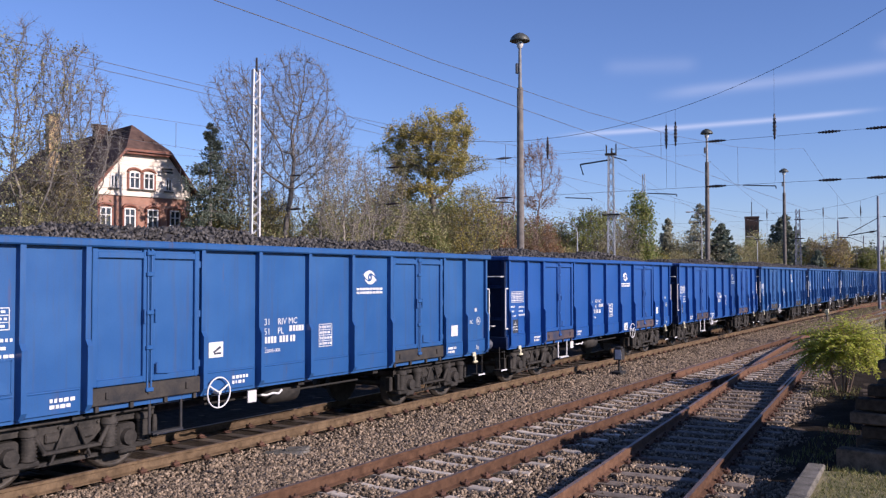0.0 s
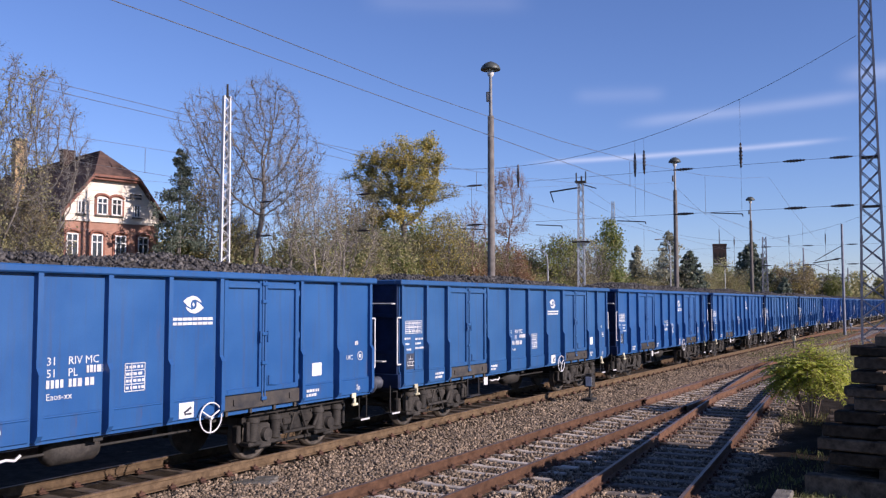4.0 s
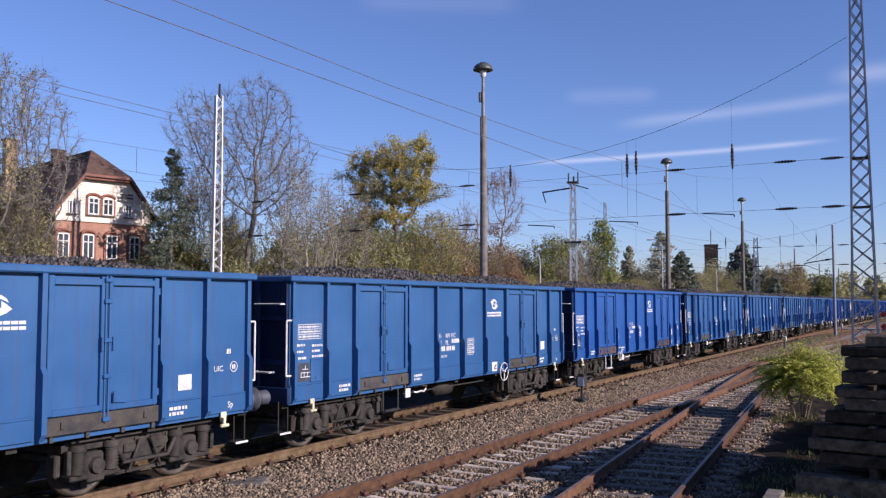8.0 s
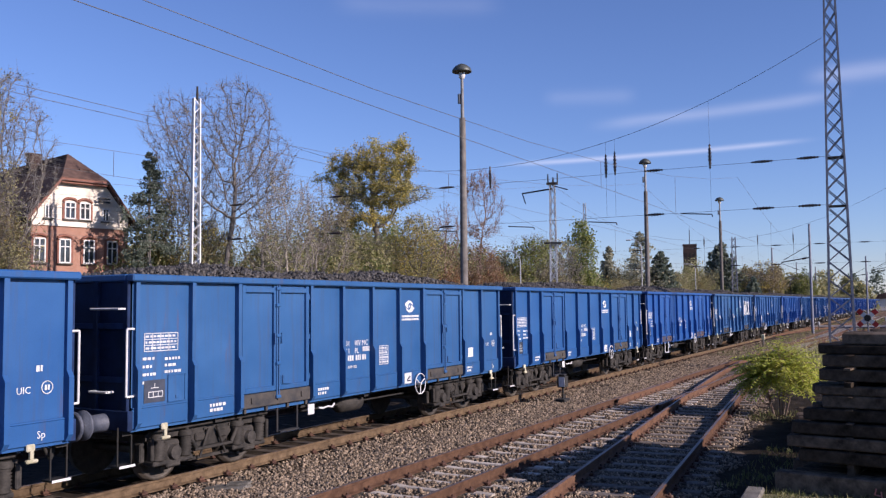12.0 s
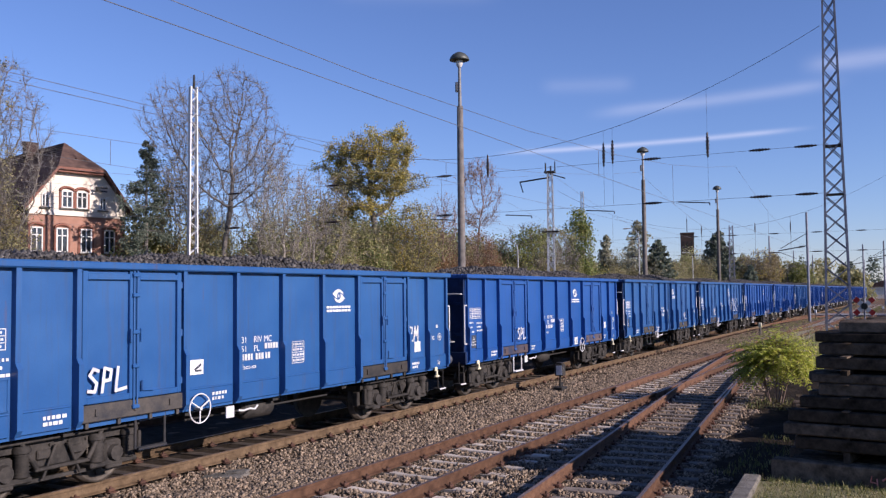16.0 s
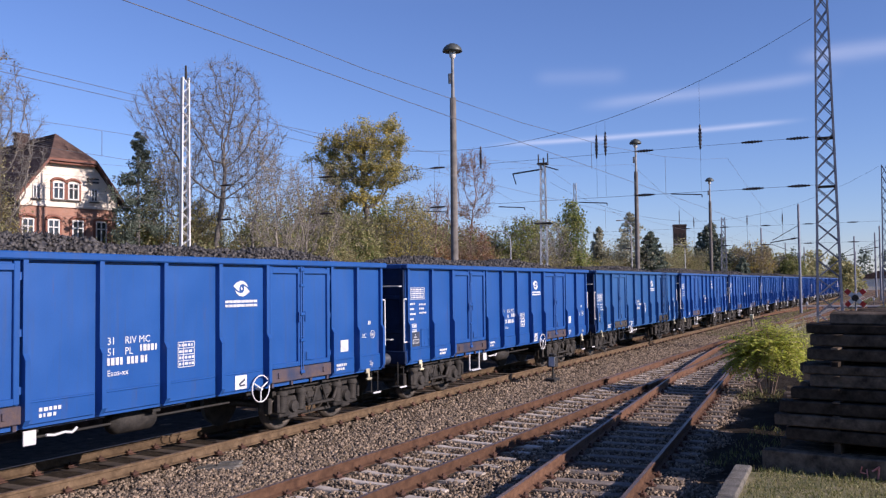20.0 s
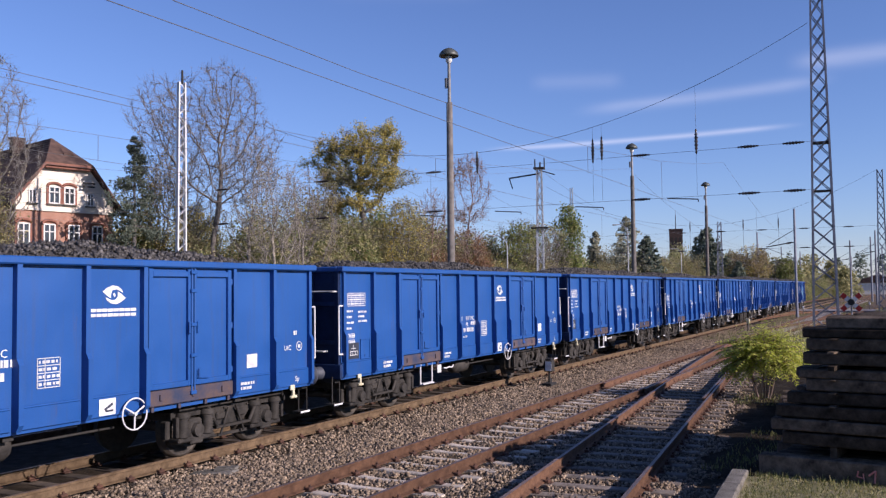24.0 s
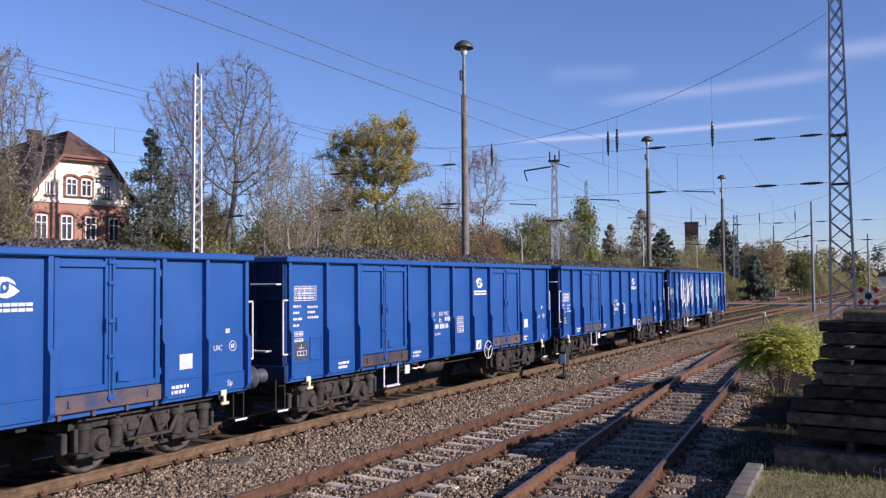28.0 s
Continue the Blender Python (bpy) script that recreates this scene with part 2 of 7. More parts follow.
LEAF_OAK = leaf_material("oak leaves", (0.26, 0.27, 0.11), (0.42, 0.385, 0.14), (0.57, 0.46, 0.13))
LEAF_YELLOW = leaf_material("yellow leaves", (0.29, 0.265, 0.07), (0.45, 0.37, 0.09), (0.55, 0.39, 0.08))
LEAF_OLIVE = leaf_material("olive shrub leaves", (0.20, 0.21, 0.10), (0.34, 0.325, 0.155), (0.46, 0.41, 0.215))
LEAF_GREEN = leaf_material("green leaves", (0.10, 0.15, 0.045), (0.17, 0.225, 0.065), (0.26, 0.285, 0.10))
LEAF_BRIGHT = leaf_material("light green leaves", (0.27, 0.335, 0.05), (0.43, 0.475, 0.08), (0.58, 0.56, 0.14))
LEAF_RED = leaf_material("russet leaves", (0.189, 0.094, 0.051), (0.275, 0.145, 0.080), (0.348, 0.203, 0.102))
LEAF_DARK = leaf_material("conifer needles", (0.095, 0.128, 0.100), (0.150, 0.190, 0.145), (0.215, 0.25, 0.19))
LEAF_GREY = leaf_material("grey-green needles", (0.22, 0.235, 0.17), (0.34, 0.345, 0.245), (0.46, 0.44, 0.31))
LEAF_BIRCH = leaf_material("birch leaves", (0.131, 0.174, 0.051), (0.217, 0.246, 0.072), (0.304, 0.290, 0.102))
LEAF_DRY = leaf_material("dry remnant leaves", (0.19, 0.15, 0.085), (0.29, 0.235, 0.13), (0.38, 0.31, 0.17))
RED_FADED = two_tone("faded red paint", (0.55, 0.17, 0.14), (0.7, 0.3, 0.26), 6.0, 0.7)
GRASS = leaf_material("grass blades", (0.087, 0.109, 0.036), (0.174, 0.189, 0.065), (0.319, 0.275, 0.131))
REED = leaf_material("dry reed blades", (0.232, 0.246, 0.102), (0.377, 0.362, 0.160), (0.522, 0.464, 0.246))


def brick_material():
    k = Mat("red brick", 0.9)
    br = k.t.nodes.new("ShaderNodeTexBrick")
    mp = k.t.nodes.new("ShaderNodeMapping")
    mp.inputs["Rotation"].default_value = (radians(90), 0, 0)
    k.link(k.co.outputs["Object"], mp.inputs[0])
    k.link(mp.outputs[0], br.inputs["Vector"])
    br.inputs["Color1"].default_value, br.inputs["Color2"].default_value = (0.26, 0.125, 0.085, 1), (0.35, 0.175, 0.12, 1)
    br.inputs["Mortar"].default_value = (0.36, 0.26, 0.21, 1)
    br.inputs["Scale"].default_value = 4.0
    k.color(k.mix(0.4, br.outputs[0], k.ramp(k.noise(1.2, 4), [(0.3, (0.6,) * 3), (0.7, (1.1,) * 3)]), "MULTIPLY"))
    return k.m


BRICK = brick_material()
PLASTER = two_tone("cream plaster", (0.80, 0.71, 0.59), (0.92, 0.84, 0.72), 1.2, 0.9, vary=0)
TILE = two_tone("dark roof tiles", (0.072, 0.047, 0.040), (0.13, 0.082, 0.067), 2.0, 0.9, vary=0.2, spec=0.15)
TRIM = two_tone("red-brown timber trim", (0.20, 0.075, 0.05), (0.30, 0.12, 0.08), 3.0, 0.7, vary=0.1)
WINFRAME = two_tone("white window frame", (0.72, 0.72, 0.7), (0.82, 0.82, 0.8), 3.0, 0.5, vary=0)
CHIMNEY = two_tone("yellow brick chimney", (0.50, 0.34, 0.17), (0.62, 0.45, 0.25), 5.0, 0.9, vary=0)
TOWERBRICK = two_tone("dark tower brick", (0.04, 0.026, 0.024), (0.07, 0.042, 0.036), 3.0, 0.9, vary=0)
ASPHALT = two_tone("worn asphalt", (0.16, 0.155, 0.16), (0.25, 0.245, 0.25), 0.8, 0.9, vary=0, space="World")


def glass_material():
    k = Mat("window glass", 0.05, 0.0, 0.8)
    k.color((0.03, 0.035, 0.04))
    return k.m


GLASS = glass_material()


def ground_material():
    k = Mat("gravel and soil", 0.95, 0.0, 0.1)
    big, mid, fine = k.noise(0.06, 5, 0.6, space="World"), k.noise(1.3, 6, 0.7, space="World"), k.noise(22.0, 4, 0.75, space="World")
    c = k.ramp(mid, [(0.3, (0.08, 0.058, 0.041)), (0.55, (0.15, 0.112, 0.08)), (0.75, (0.21, 0.163, 0.12))])
    c = k.mix(0.75, c, k.ramp(fine, [(0.3, (0.28,) * 3), (0.68, (1.25,) * 3)]), "MULTIPLY")
    k.color(c).bump(fine, 0.9, 0.05)
    return k.m


def meadow_material():
    k = Mat("rough meadow", 0.95)
    big, mid, fine = k.noise(0.05, 5, 0.6, space="World"), k.noise(0.8, 6, 0.7, space="World"), k.noise(16.0, 4, 0.75, space="World")
    c = k.ramp(mid, [(0.3, (0.055, 0.062, 0.028)), (0.55, (0.11, 0.105, 0.05)), (0.78, (0.19, 0.16, 0.10))])
    c = k.mix(0.6, c, k.ramp(fine, [(0.3, (0.4,) * 3), (0.7, (1.15,) * 3)]), "MULTIPLY")
    k.color(c).bump(fine, 0.8, 0.06)
    return k.m


GRAVEL, MEADOW = ground_material(), meadow_material()


def turf_material():
    k = Mat("trodden dry turf", 0.95)
    mid, fine = k.noise(1.6, 6, 0.7, space="World"), k.noise(30.0, 4, 0.75, space="World")
    c = k.ramp(mid, [(0.3, (0.12, 0.13, 0.055)), (0.5, (0.22, 0.20, 0.10)), (0.72, (0.33, 0.28, 0.18))])
    c = k.mix(0.6, c, k.ramp(fine, [(0.3, (0.4,) * 3), (0.7, (1.15,) * 3)]), "MULTIPLY")
    k.color(c).bump(fine, 0.7, 0.03)
    return k.m



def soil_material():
    k = Mat("dark soil deepened for shade", 0.95, 0.0, 0.05)
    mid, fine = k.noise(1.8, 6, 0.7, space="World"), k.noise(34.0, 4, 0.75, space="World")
    # dark earth, taken close to black for the shadow beside the sleeper stack
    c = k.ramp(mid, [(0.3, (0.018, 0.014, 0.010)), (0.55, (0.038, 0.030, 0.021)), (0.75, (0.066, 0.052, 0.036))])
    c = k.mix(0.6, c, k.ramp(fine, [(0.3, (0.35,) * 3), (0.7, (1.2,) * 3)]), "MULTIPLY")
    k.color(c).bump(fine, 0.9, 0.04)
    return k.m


TURF, SOIL = turf_material(), soil_material()

# ---- mesh helpers ----


class Geo:
    """Gathers boxes, tubes and plates into one mesh; each face keeps the index of its material."""

    def __init__(self):
        self.v, self.f, self.mi, self.slot, self.smooth = [], [], [], 0, []

    def add(self, verts, faces, smooth=False):
        n = len(self.v)
        self.v += [tuple(p) for p in verts]
        self.f += [tuple(n + i for i in q) for q in faces]
        self.mi += [self.slot] * len(faces)
        self.smooth += [smooth] * len(faces)
        return self

    def box(self, c, s, m=None, bevel=0.0):
        hx, hy, hz = s[0] / 2, s[1] / 2, s[2] / 2
        m = Matrix.Translation(c) @ m.to_4x4() if m is not None else Matrix.Translation(c)
        if not bevel:
            vs = [m @ Vector((x * hx, y * hy, z * hz)) for x in (-1, 1) for y in (-1, 1) for z in (-1, 1)]
            return self.add(vs, [(0, 1, 3, 2), (4, 6, 7, 5), (0, 4, 5, 1), (2, 3, 7, 6), (0, 2, 6, 4), (1, 5, 7, 3)])
        b = min(bevel, hx * 0.9, hy * 0.9, hz * 0.9)
        vs, ix = [], {}
        for x in (-1, 1):
            for y in (-1, 1):
                for z in (-1, 1):
                    for a in range(3):
                        p = [x * (hx - b), y * (hy - b), z * (hz - b)]
                        p[a] = (x, y, z)[a] * (hx, hy, hz)[a]
                        ix[x, y, z, a] = len(vs)
                        vs.append(m @ Vector(p))
        fs = []
        o = (-1, 1)
        for a in range(3):
            u, w = [i for i in range(3) if i != a]
            for s_ in o:
                q = []
                for du, dw in ((-1, -1), (1, -1), (1, 1), (-1, 1)):
                    k = [0, 0, 0]
                    k[a], k[u], k[w] = s_, du, dw
                    q.append(ix[(*k, a)])
                fs.append(q if (s_ > 0) == (a != 1) else q[::-1])
            for du in o:
                for dw in o:
                    k0, k1 = [0, 0, 0], [0, 0, 0]
                    k0[a], k1[a] = -1, 1
                    k0[u] = k1[u] = du
                    k0[w] = k1[w] = dw
                    fs.append((ix[(*k0, u)], ix[(*k1, u)], ix[(*k1, w)], ix[(*k0, w)]))
        for x in o:
            for y in o:
                for z in o:
                    fs.append((ix[x, y, z, 0], ix[x, y, z, 1], ix[x, y, z, 2]))
        return self.add(vs, fs)

    def tube(self, p, q, r0, r1=None, n=8, caps=True, smooth=True):
        r1 = r0 if r1 is None else r1
        p, q = Vector(p), Vector(q)
        d = (q - p).normalized()
        a = d.orthogonal().normalized()
        b = d.cross(a)
        vs = []
        for c, r in ((p, r0), (q, r1)):
            vs += [c + (a * math.cos(i * math.tau / n) + b * math.sin(i * math.tau / n)) * r for i in range(n)]
        self.add(vs, [(i, (i + 1) % n, n + (i + 1) % n, n + i) for i in range(n)], smooth)
        if caps:
            self.add(vs, [tuple(range(n - 1, -1, -1)), tuple(range(n, 2 * n))])
        return self

    def path(self, pts, r, n=6):
        for a, b in zip(pts, pts[1:]):
            self.tube(a, b, r, r, n)
        return self

    def lathe(self, base, axis, rings, n=16):
        """rings: (along, radius)."""
        d = Vector(axis).normalized()
        a = d.orthogonal().normalized()
        b = d.cross(a)
        vs = []
        for h, r in rings:
            vs += [Vector(base) + d * h + (a * math.cos(i * math.tau / n) + b * math.sin(i * math.tau / n)) * r for i in range(n)]
        fs = []
        for k in range(len(rings) - 1):
            fs += [(k * n + i, k * n + (i + 1) % n, (k + 1) * n + (i + 1) % n, (k + 1) * n + i) for i in range(n)]
        self.add(vs, fs, True)
        m = (len(rings) - 1) * n
        return self.add(vs, [tuple(range(n - 1, -1, -1)), tuple(range(m, m + n))])

    def prism(self, outline, axis, lo, hi):
        """An outline in the two other axes, run from lo to hi along the axis (0, 1 or 2)."""
        n, vs = len(outline), []
        for h in (lo, hi):
            for u, w in outline:
                p = [u, w]
                p.insert(axis, h)
                vs.append(p)
        fs = [(i, (i + 1) % n, n + (i + 1) % n, n + i) for i in range(n)]
        fs += [tuple(range(n - 1, -1, -1)), tuple(range(n, 2 * n))]
        return self.add(vs, fs)

    def mesh(self, name, mats):
        me = bpy.data.meshes.new(name)
        me.from_pydata(self.v, [], self.f)
        for m in mats if isinstance(mats, (list, tuple)) else [mats]:
            me.materials.append(m)
        me.polygons.foreach_set("material_index", self.mi)
        me.polygons.foreach_set("use_smooth", self.smooth)
        bm = bmesh.new()
        bm.from_mesh(me)
        bmesh.ops.recalc_face_normals(bm, faces=bm.faces)
        bm.to_mesh(me)
        bm.free()
        return me


def raw_mesh(name, verts, faces, mat):
    """A large mesh from arrays: verts (n, 3), faces (m, 3 or 4)."""
    verts, faces = np.asarray(verts, dtype=np.float32), np.asarray(faces, dtype=np.int32)
    me = bpy.data.meshes.new(name)
    me.vertices.add(len(verts))
    me.vertices.foreach_set("co", verts.ravel())
    k = faces.shape[1]
    me.loops.add(faces.size)
    me.loops.foreach_set("vertex_index", faces.ravel())
    me.polygons.add(len(faces))
    me.polygons.foreach_set("loop_start", np.arange(0, faces.size, k, dtype=np.int32))
    me.update(calc_edges=True)
    me.validate()
    for m in mat if isinstance(mat, (list, tuple)) else [mat]:
        me.materials.append(m)
    return me


def part(name, data, material, parent, label="", at=None):
    """One mesh object under a thing or a part; data is a Geo or a mesh."""
    me = data.mesh(name, material) if isinstance(data, Geo) else data
    ob = new(name, me)
    ob.parent = parent
    if at is not None:
        ob.matrix_basis = at if isinstance(at, Matrix) else Matrix.Translation(at)
    return tagged(ob, label) if label else ob


def thing(name, label, category, at=(0, 0, 0), group="", kind="", data=None, material=None):
    me = data.mesh(name, material) if isinstance(data, Geo) else data
    ob = new(name, me)
    ob.matrix_basis = at if isinstance(at, Matrix) else Matrix.Translation(at)
    return tagged(ob, label, category, group, kind)


RND = np.random.RandomState(7)

# ---- ground ----
SLEEPER_TOP = -0.175
BED = -0.197


def grid_sheet(name, xs, ys, height, mat):
    xs, ys = np.asarray(xs, float), np.asarray(ys, float)
    X, Y = np.meshgrid(xs, ys, indexing="ij")
    Z = height(X, Y)
    n, m = X.shape
    i = np.arange(n * m).reshape(n, m)
    q = np.stack([i[:-1, :-1], i[1:, :-1], i[1:, 1:], i[:-1, 1:]], -1).reshape(-1, 4)
    return raw_mesh(name, np.stack([X, Y, Z], -1).reshape(-1, 3), q, mat)


def wavy(X, Y, s):
    return (np.sin(X * 1.7 * s + 1.3 * np.sin(Y * 0.9 * s)) + np.sin(Y * 1.3 * s + 1.1 * np.sin(X * 1.1 * s + 2))) * 0.5


def far_height(X, Y):
    rise = np.clip((-X - 44) / 30, 0, 1) * 0.5
    low = np.where((X > -43) & (X < 6) & (Y > -30) & (Y < 420), -0.15, 0)
    return -0.42 + rise + low + 0.08 * wavy(X, Y, 0.3)


edge = np.concatenate([np.linspace(-3000, -300, 8), np.linspace(-260, -60, 12), np.linspace(-50, 50, 60), np.linspace(60, 260, 12), np.linspace(300, 3000, 8)])
edge_y = np.concatenate([np.linspace(-1500, -60, 8), np.linspace(-30, 420, 120), np.linspace(460, 3500, 14)])
ground = thing("ground", "rough grassy ground beyond the railway yard", "ground", kind="structure", data=grid_sheet("ground", edge, edge_y, far_height, MEADOW))


def bed_height(X, Y):
    h = BED + 0.018 * wavy(X, Y, 4.1) + 0.012 * wavy(X + 3, Y, 9.3)
    d = np.minimum(np.minimum(np.abs(X + 11.72), np.abs(X + 16.2)), np.abs(X + 20.7))
    return h + np.where(d < 1.45, 0.012, 0) - np.where(np.abs(X + 11.72) < 1.3, 0.06, 0) - np.clip((X + 9.4) / 0.8, 0, 1) * 0.034 - np.where(X < -11.72, np.clip((d - 1.6) / 0.8, 0, 1) * 0.05, 0)


bed = thing("ballast_bed", "brown gravel ballast bed of the railway yard", "gravel", kind="structure",
            data=grid_sheet("ballast_bed", np.concatenate([np.arange(-43.0, -23, 1.0), np.arange(-23, -1.6, 0.2)]), np.concatenate([np.arange(-28, 2, 1.0), np.arange(2, 45, 0.2), np.arange(45, 400, 2.0)]), bed_height, GRAVEL))

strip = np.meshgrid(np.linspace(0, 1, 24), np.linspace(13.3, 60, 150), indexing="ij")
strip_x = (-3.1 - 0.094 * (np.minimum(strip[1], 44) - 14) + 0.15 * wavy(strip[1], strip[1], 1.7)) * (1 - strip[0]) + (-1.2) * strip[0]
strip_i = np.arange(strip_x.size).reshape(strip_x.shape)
thing("soil_strip", "dark soil strip beside the siding, deepened for shade", "soil", kind="structure",
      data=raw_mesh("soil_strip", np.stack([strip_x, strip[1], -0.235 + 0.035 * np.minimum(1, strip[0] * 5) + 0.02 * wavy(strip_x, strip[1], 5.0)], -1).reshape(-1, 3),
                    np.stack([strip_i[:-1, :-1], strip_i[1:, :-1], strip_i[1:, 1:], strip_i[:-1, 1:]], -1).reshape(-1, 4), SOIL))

# thin sheet over the bed whose dark colour deepens the train's shade
thing("dusty_bed", "coal-dusted ballast darkened for the shade under the goods train", "gravel", kind="structure",
      data=grid_sheet("dusty_bed", np.arange(-22.0, -10.95, 0.25), np.concatenate([np.arange(-20, 45, 0.5), np.arange(45, 300, 4.0)]), lambda X, Y: bed_height(X, Y) + 0.014, DUST_SHADE_GRAVEL))

# ---- railway tracks ----
GAUGE = 1.505
RAIL_PROFILE = [(-0.07, -0.172), (0.07, -0.172), (0.07, -0.16), (0.012, -0.14), (0.012, -0.048), (0.036, -0.038), (0.036, -0.006), (0.028, 0.0), (-0.028, 0.0), (-0.036, -0.006), (-0.036, -0.038), (-0.012, -0.048), (-0.012, -0.14), (-0.07, -0.16)]


def sweep(name, pts, profile, mats, top_face=None):
    """Runs a profile (sideways, up) along a line of points in plan."""
    pts = [Vector((x, y, 0)) for x, y in pts]
    vs, n = [], len(profile)
    for i, p in enumerate(pts):
        d = (pts[min(i + 1, len(pts) - 1)] - pts[max(i - 1, 0)]).normalized()
        side = Vector((d.y, -d.x, 0))
        vs += [p + side * u + Vector((0, 0, w)) for u, w in profile]
    g = Geo()
    for i in range(len(pts) - 1):
        for k in range(n):
            g.slot = 1 if top_face is not None and k in top_face else 0
            a, b = i * n + k, i * n + (k + 1) % n
            g.f.append((a, b, b + n, a + n))
            g.mi.append(g.slot)
            g.smooth.append(False)
    g.v = [tuple(v) for v in vs]
    m = (len(pts) - 1) * n
    g.f += [tuple(range(n)), tuple(range(m + n - 1, m - 1, -1))]
    g.mi += [0, 0]
    g.smooth += [False, False]
    return g.mesh(name, mats)


def offset(line, d):
    """A line in plan, shifted to its right by d."""
    out = []
    for i, (x, y) in enumerate(line):
        a, b = Vector(line[max(i - 1, 0)]), Vector(line[min(i + 1, len(line) - 1)])
        t = (b - a).normalized()
        out.append((x + t.y * d, y - t.x * d))
    return out


def concrete_sleeper():
    """Monoblock sleeper: high shoulders under the rails, a lower middle."""
    g = Geo()
    xs = [(-1.25, 0.0, 0.09), (-0.95, 0.004, 0.10), (-0.5, -0.002, 0.10), (-0.28, -0.018, 0.085), (0.28, -0.018, 0.085), (0.5, -0.002, 0.10), (0.95, 0.004, 0.10), (1.25, 0.0, 0.09)]
    vs, fs = [], []
    for x, z, w in xs:
        vs += [(x, -w, -0.2), (x, -w * 0.82, z - 0.015), (x, -w * 0.7, z), (x, w * 0.7, z), (x, w * 0.82, z - 0.015), (x, w, -0.2)]
    for i in range(len(xs) - 1):
        fs += [(i * 6 + k, i * 6 + k + 1, i * 6 + 7 + k, i * 6 + 6 + k) for k in range(5)]
    fs += [tuple(range(6)), tuple(range(len(xs) * 6 - 1, len(xs) * 6 - 7, -1))]
    g.add(vs, fs)
    return g


def timber_sleeper(length=2.5):
    return Geo().box((0, 0, -0.085), (length, 0.22, 0.17), bevel=0.012)


def fastenings(g, up=0.0):
    """Base plates with clips and bolts on both sides of each rail."""
    g.slot = 1
    for s in (-1, 1):
        x = s * GAUGE / 2
        g.box((x, 0, up + 0.002), (0.36, 0.15, 0.014))
        for d in (-0.105, 0.105):
            g.box((x + d, 0, up + 0.03), (0.07, 0.12, 0.045), bevel=0.01)
            g.tube((x + d, 0, up + 0.04), (x + d, 0, up + 0.085), 0.022, 0.018, 6)
    return g


def line_points(fn, y0, y1, step):
    n = max(2, int((y1 - y0) / step))
    return [(fn(y), y) for y in np.linspace(y0, y1, n)]


SLEEPERS = {"concrete": CONCRETE, "timber": TIMBER, "grey": GREYTIMBER}


def track(name, label, fn, y0, y1, sleepers, near, step=0.62, steel=None):
    """Two rails on sleepers along x = fn(y); the sleepers from near[0] to near[1] are pieces, the rest one mesh."""
    tr = thing(name, label, "railway track", kind="structure")
    curved = abs(fn(y0) - 2 * fn((y0 + y1) / 2) + fn(y1)) > 0.01
    line = line_points(fn, y0, y1, 2.0 if curved else 60.0)
    for s in (-1, 1):
        part("rail", sweep("rail", offset(line, s * GAUGE / 2), RAIL_PROFILE, [steel or RAIL, RAIL_TOP], (7,)), None, tr)
    g = concrete_sleeper() if sleepers == "concrete" else timber_sleeper()
    me = fastenings(g, 0.03 if sleepers == "timber" else 0.0).mesh("sleeper", [SLEEPERS[sleepers], CLIP])
    rest = Geo()
    y, r = y0 + 0.3, random.Random(len(name))
    while y < y1:
        a = math.atan((fn(y + 0.5) - fn(y - 0.5)))
        m = pose(fn(y), y, SLEEPER_TOP + (-0.03 if sleepers == "timber" else 0.0) + r.uniform(-0.010, 0.004), 0, 0, -math.degrees(a) + r.uniform(-1, 1))
        if near[0] <= y <= near[1]:
            part("sleeper", me, None, tr, at=m)
        elif y < 190:
            rest.slot = 0
            rest.box(m @ Vector((0, 0, -0.06)), (2.5, 0.25, 0.12), m.to_3x3())
        y += step
    if rest.v:
        tagged(part("far_sleepers", rest, SLEEPERS[sleepers], tr), kind="stuff")
    return tr


def siding(y):
    """The siding: straight towards the yard, then curving into the middle track."""
    if y < 30:
        return -3.035 - 0.094 * y
    if y < 58:
        u = y - 30
        return -3.035 - 0.094 * 30 - 0.094 * (u - u * u / 56)
    return -7.171


track("main_track", "rusty main track on tarred timber sleepers", lambda y: -11.72, -40, 420, "timber", (2, 70), 0.63, RAIL_DULL)
track("middle_track", "rusty track on pale concrete sleepers", lambda y: -7.2, -20, 420, "concrete", (4, 70))
track("siding_track", "rusty siding running into the middle track", siding, -12, 57, "grey", (4, 26), 0.66)
track("outer_track", "rusty track behind the goods train", lambda y: -16.2, -40, 420, "timber", (20, 30))
track("back_track", "rusty track along the shrubs", lambda y: -20.7, -40, 420, "timber", (20, 30))


def branch_a(y):
    u = max(0.0, y - 62)
    return -7.2 + 0.055 * u + 0.0009 * u * u * (1 if u < 40 else 40 / max(u, 1))


def branch_b(y):
    u = max(0.0, y - 78)
    return -11.72 + min(0.09 * u * min(1.0, u / 30), 4.5)


track("branch_track", "rusty branch track leaving to the side", branch_a, 62, 190, "timber", (62, 64))
track("crossover_track", "rusty crossover between two tracks", branch_b, 78, 140, "timber", (78, 80))

switch = thing("switch_frog", "rusty check rail and wing rails of the points", "points")
part("check_rail", sweep("check_rail", [(-2.36 - 0.094 * y - 0.02 * abs(y - 27) / 4, y) for y in (22.5, 24, 27, 30, 31.5)], RAIL_PROFILE, [RAIL, RAIL_TOP], (7,)), None, switch)
part("wing_rail", sweep("wing_rail", [(-6.37, 24), (-6.37, 26.5), (-6.33, 30)], RAIL_PROFILE, [RAIL, RAIL_TOP], (7,)), None, switch)
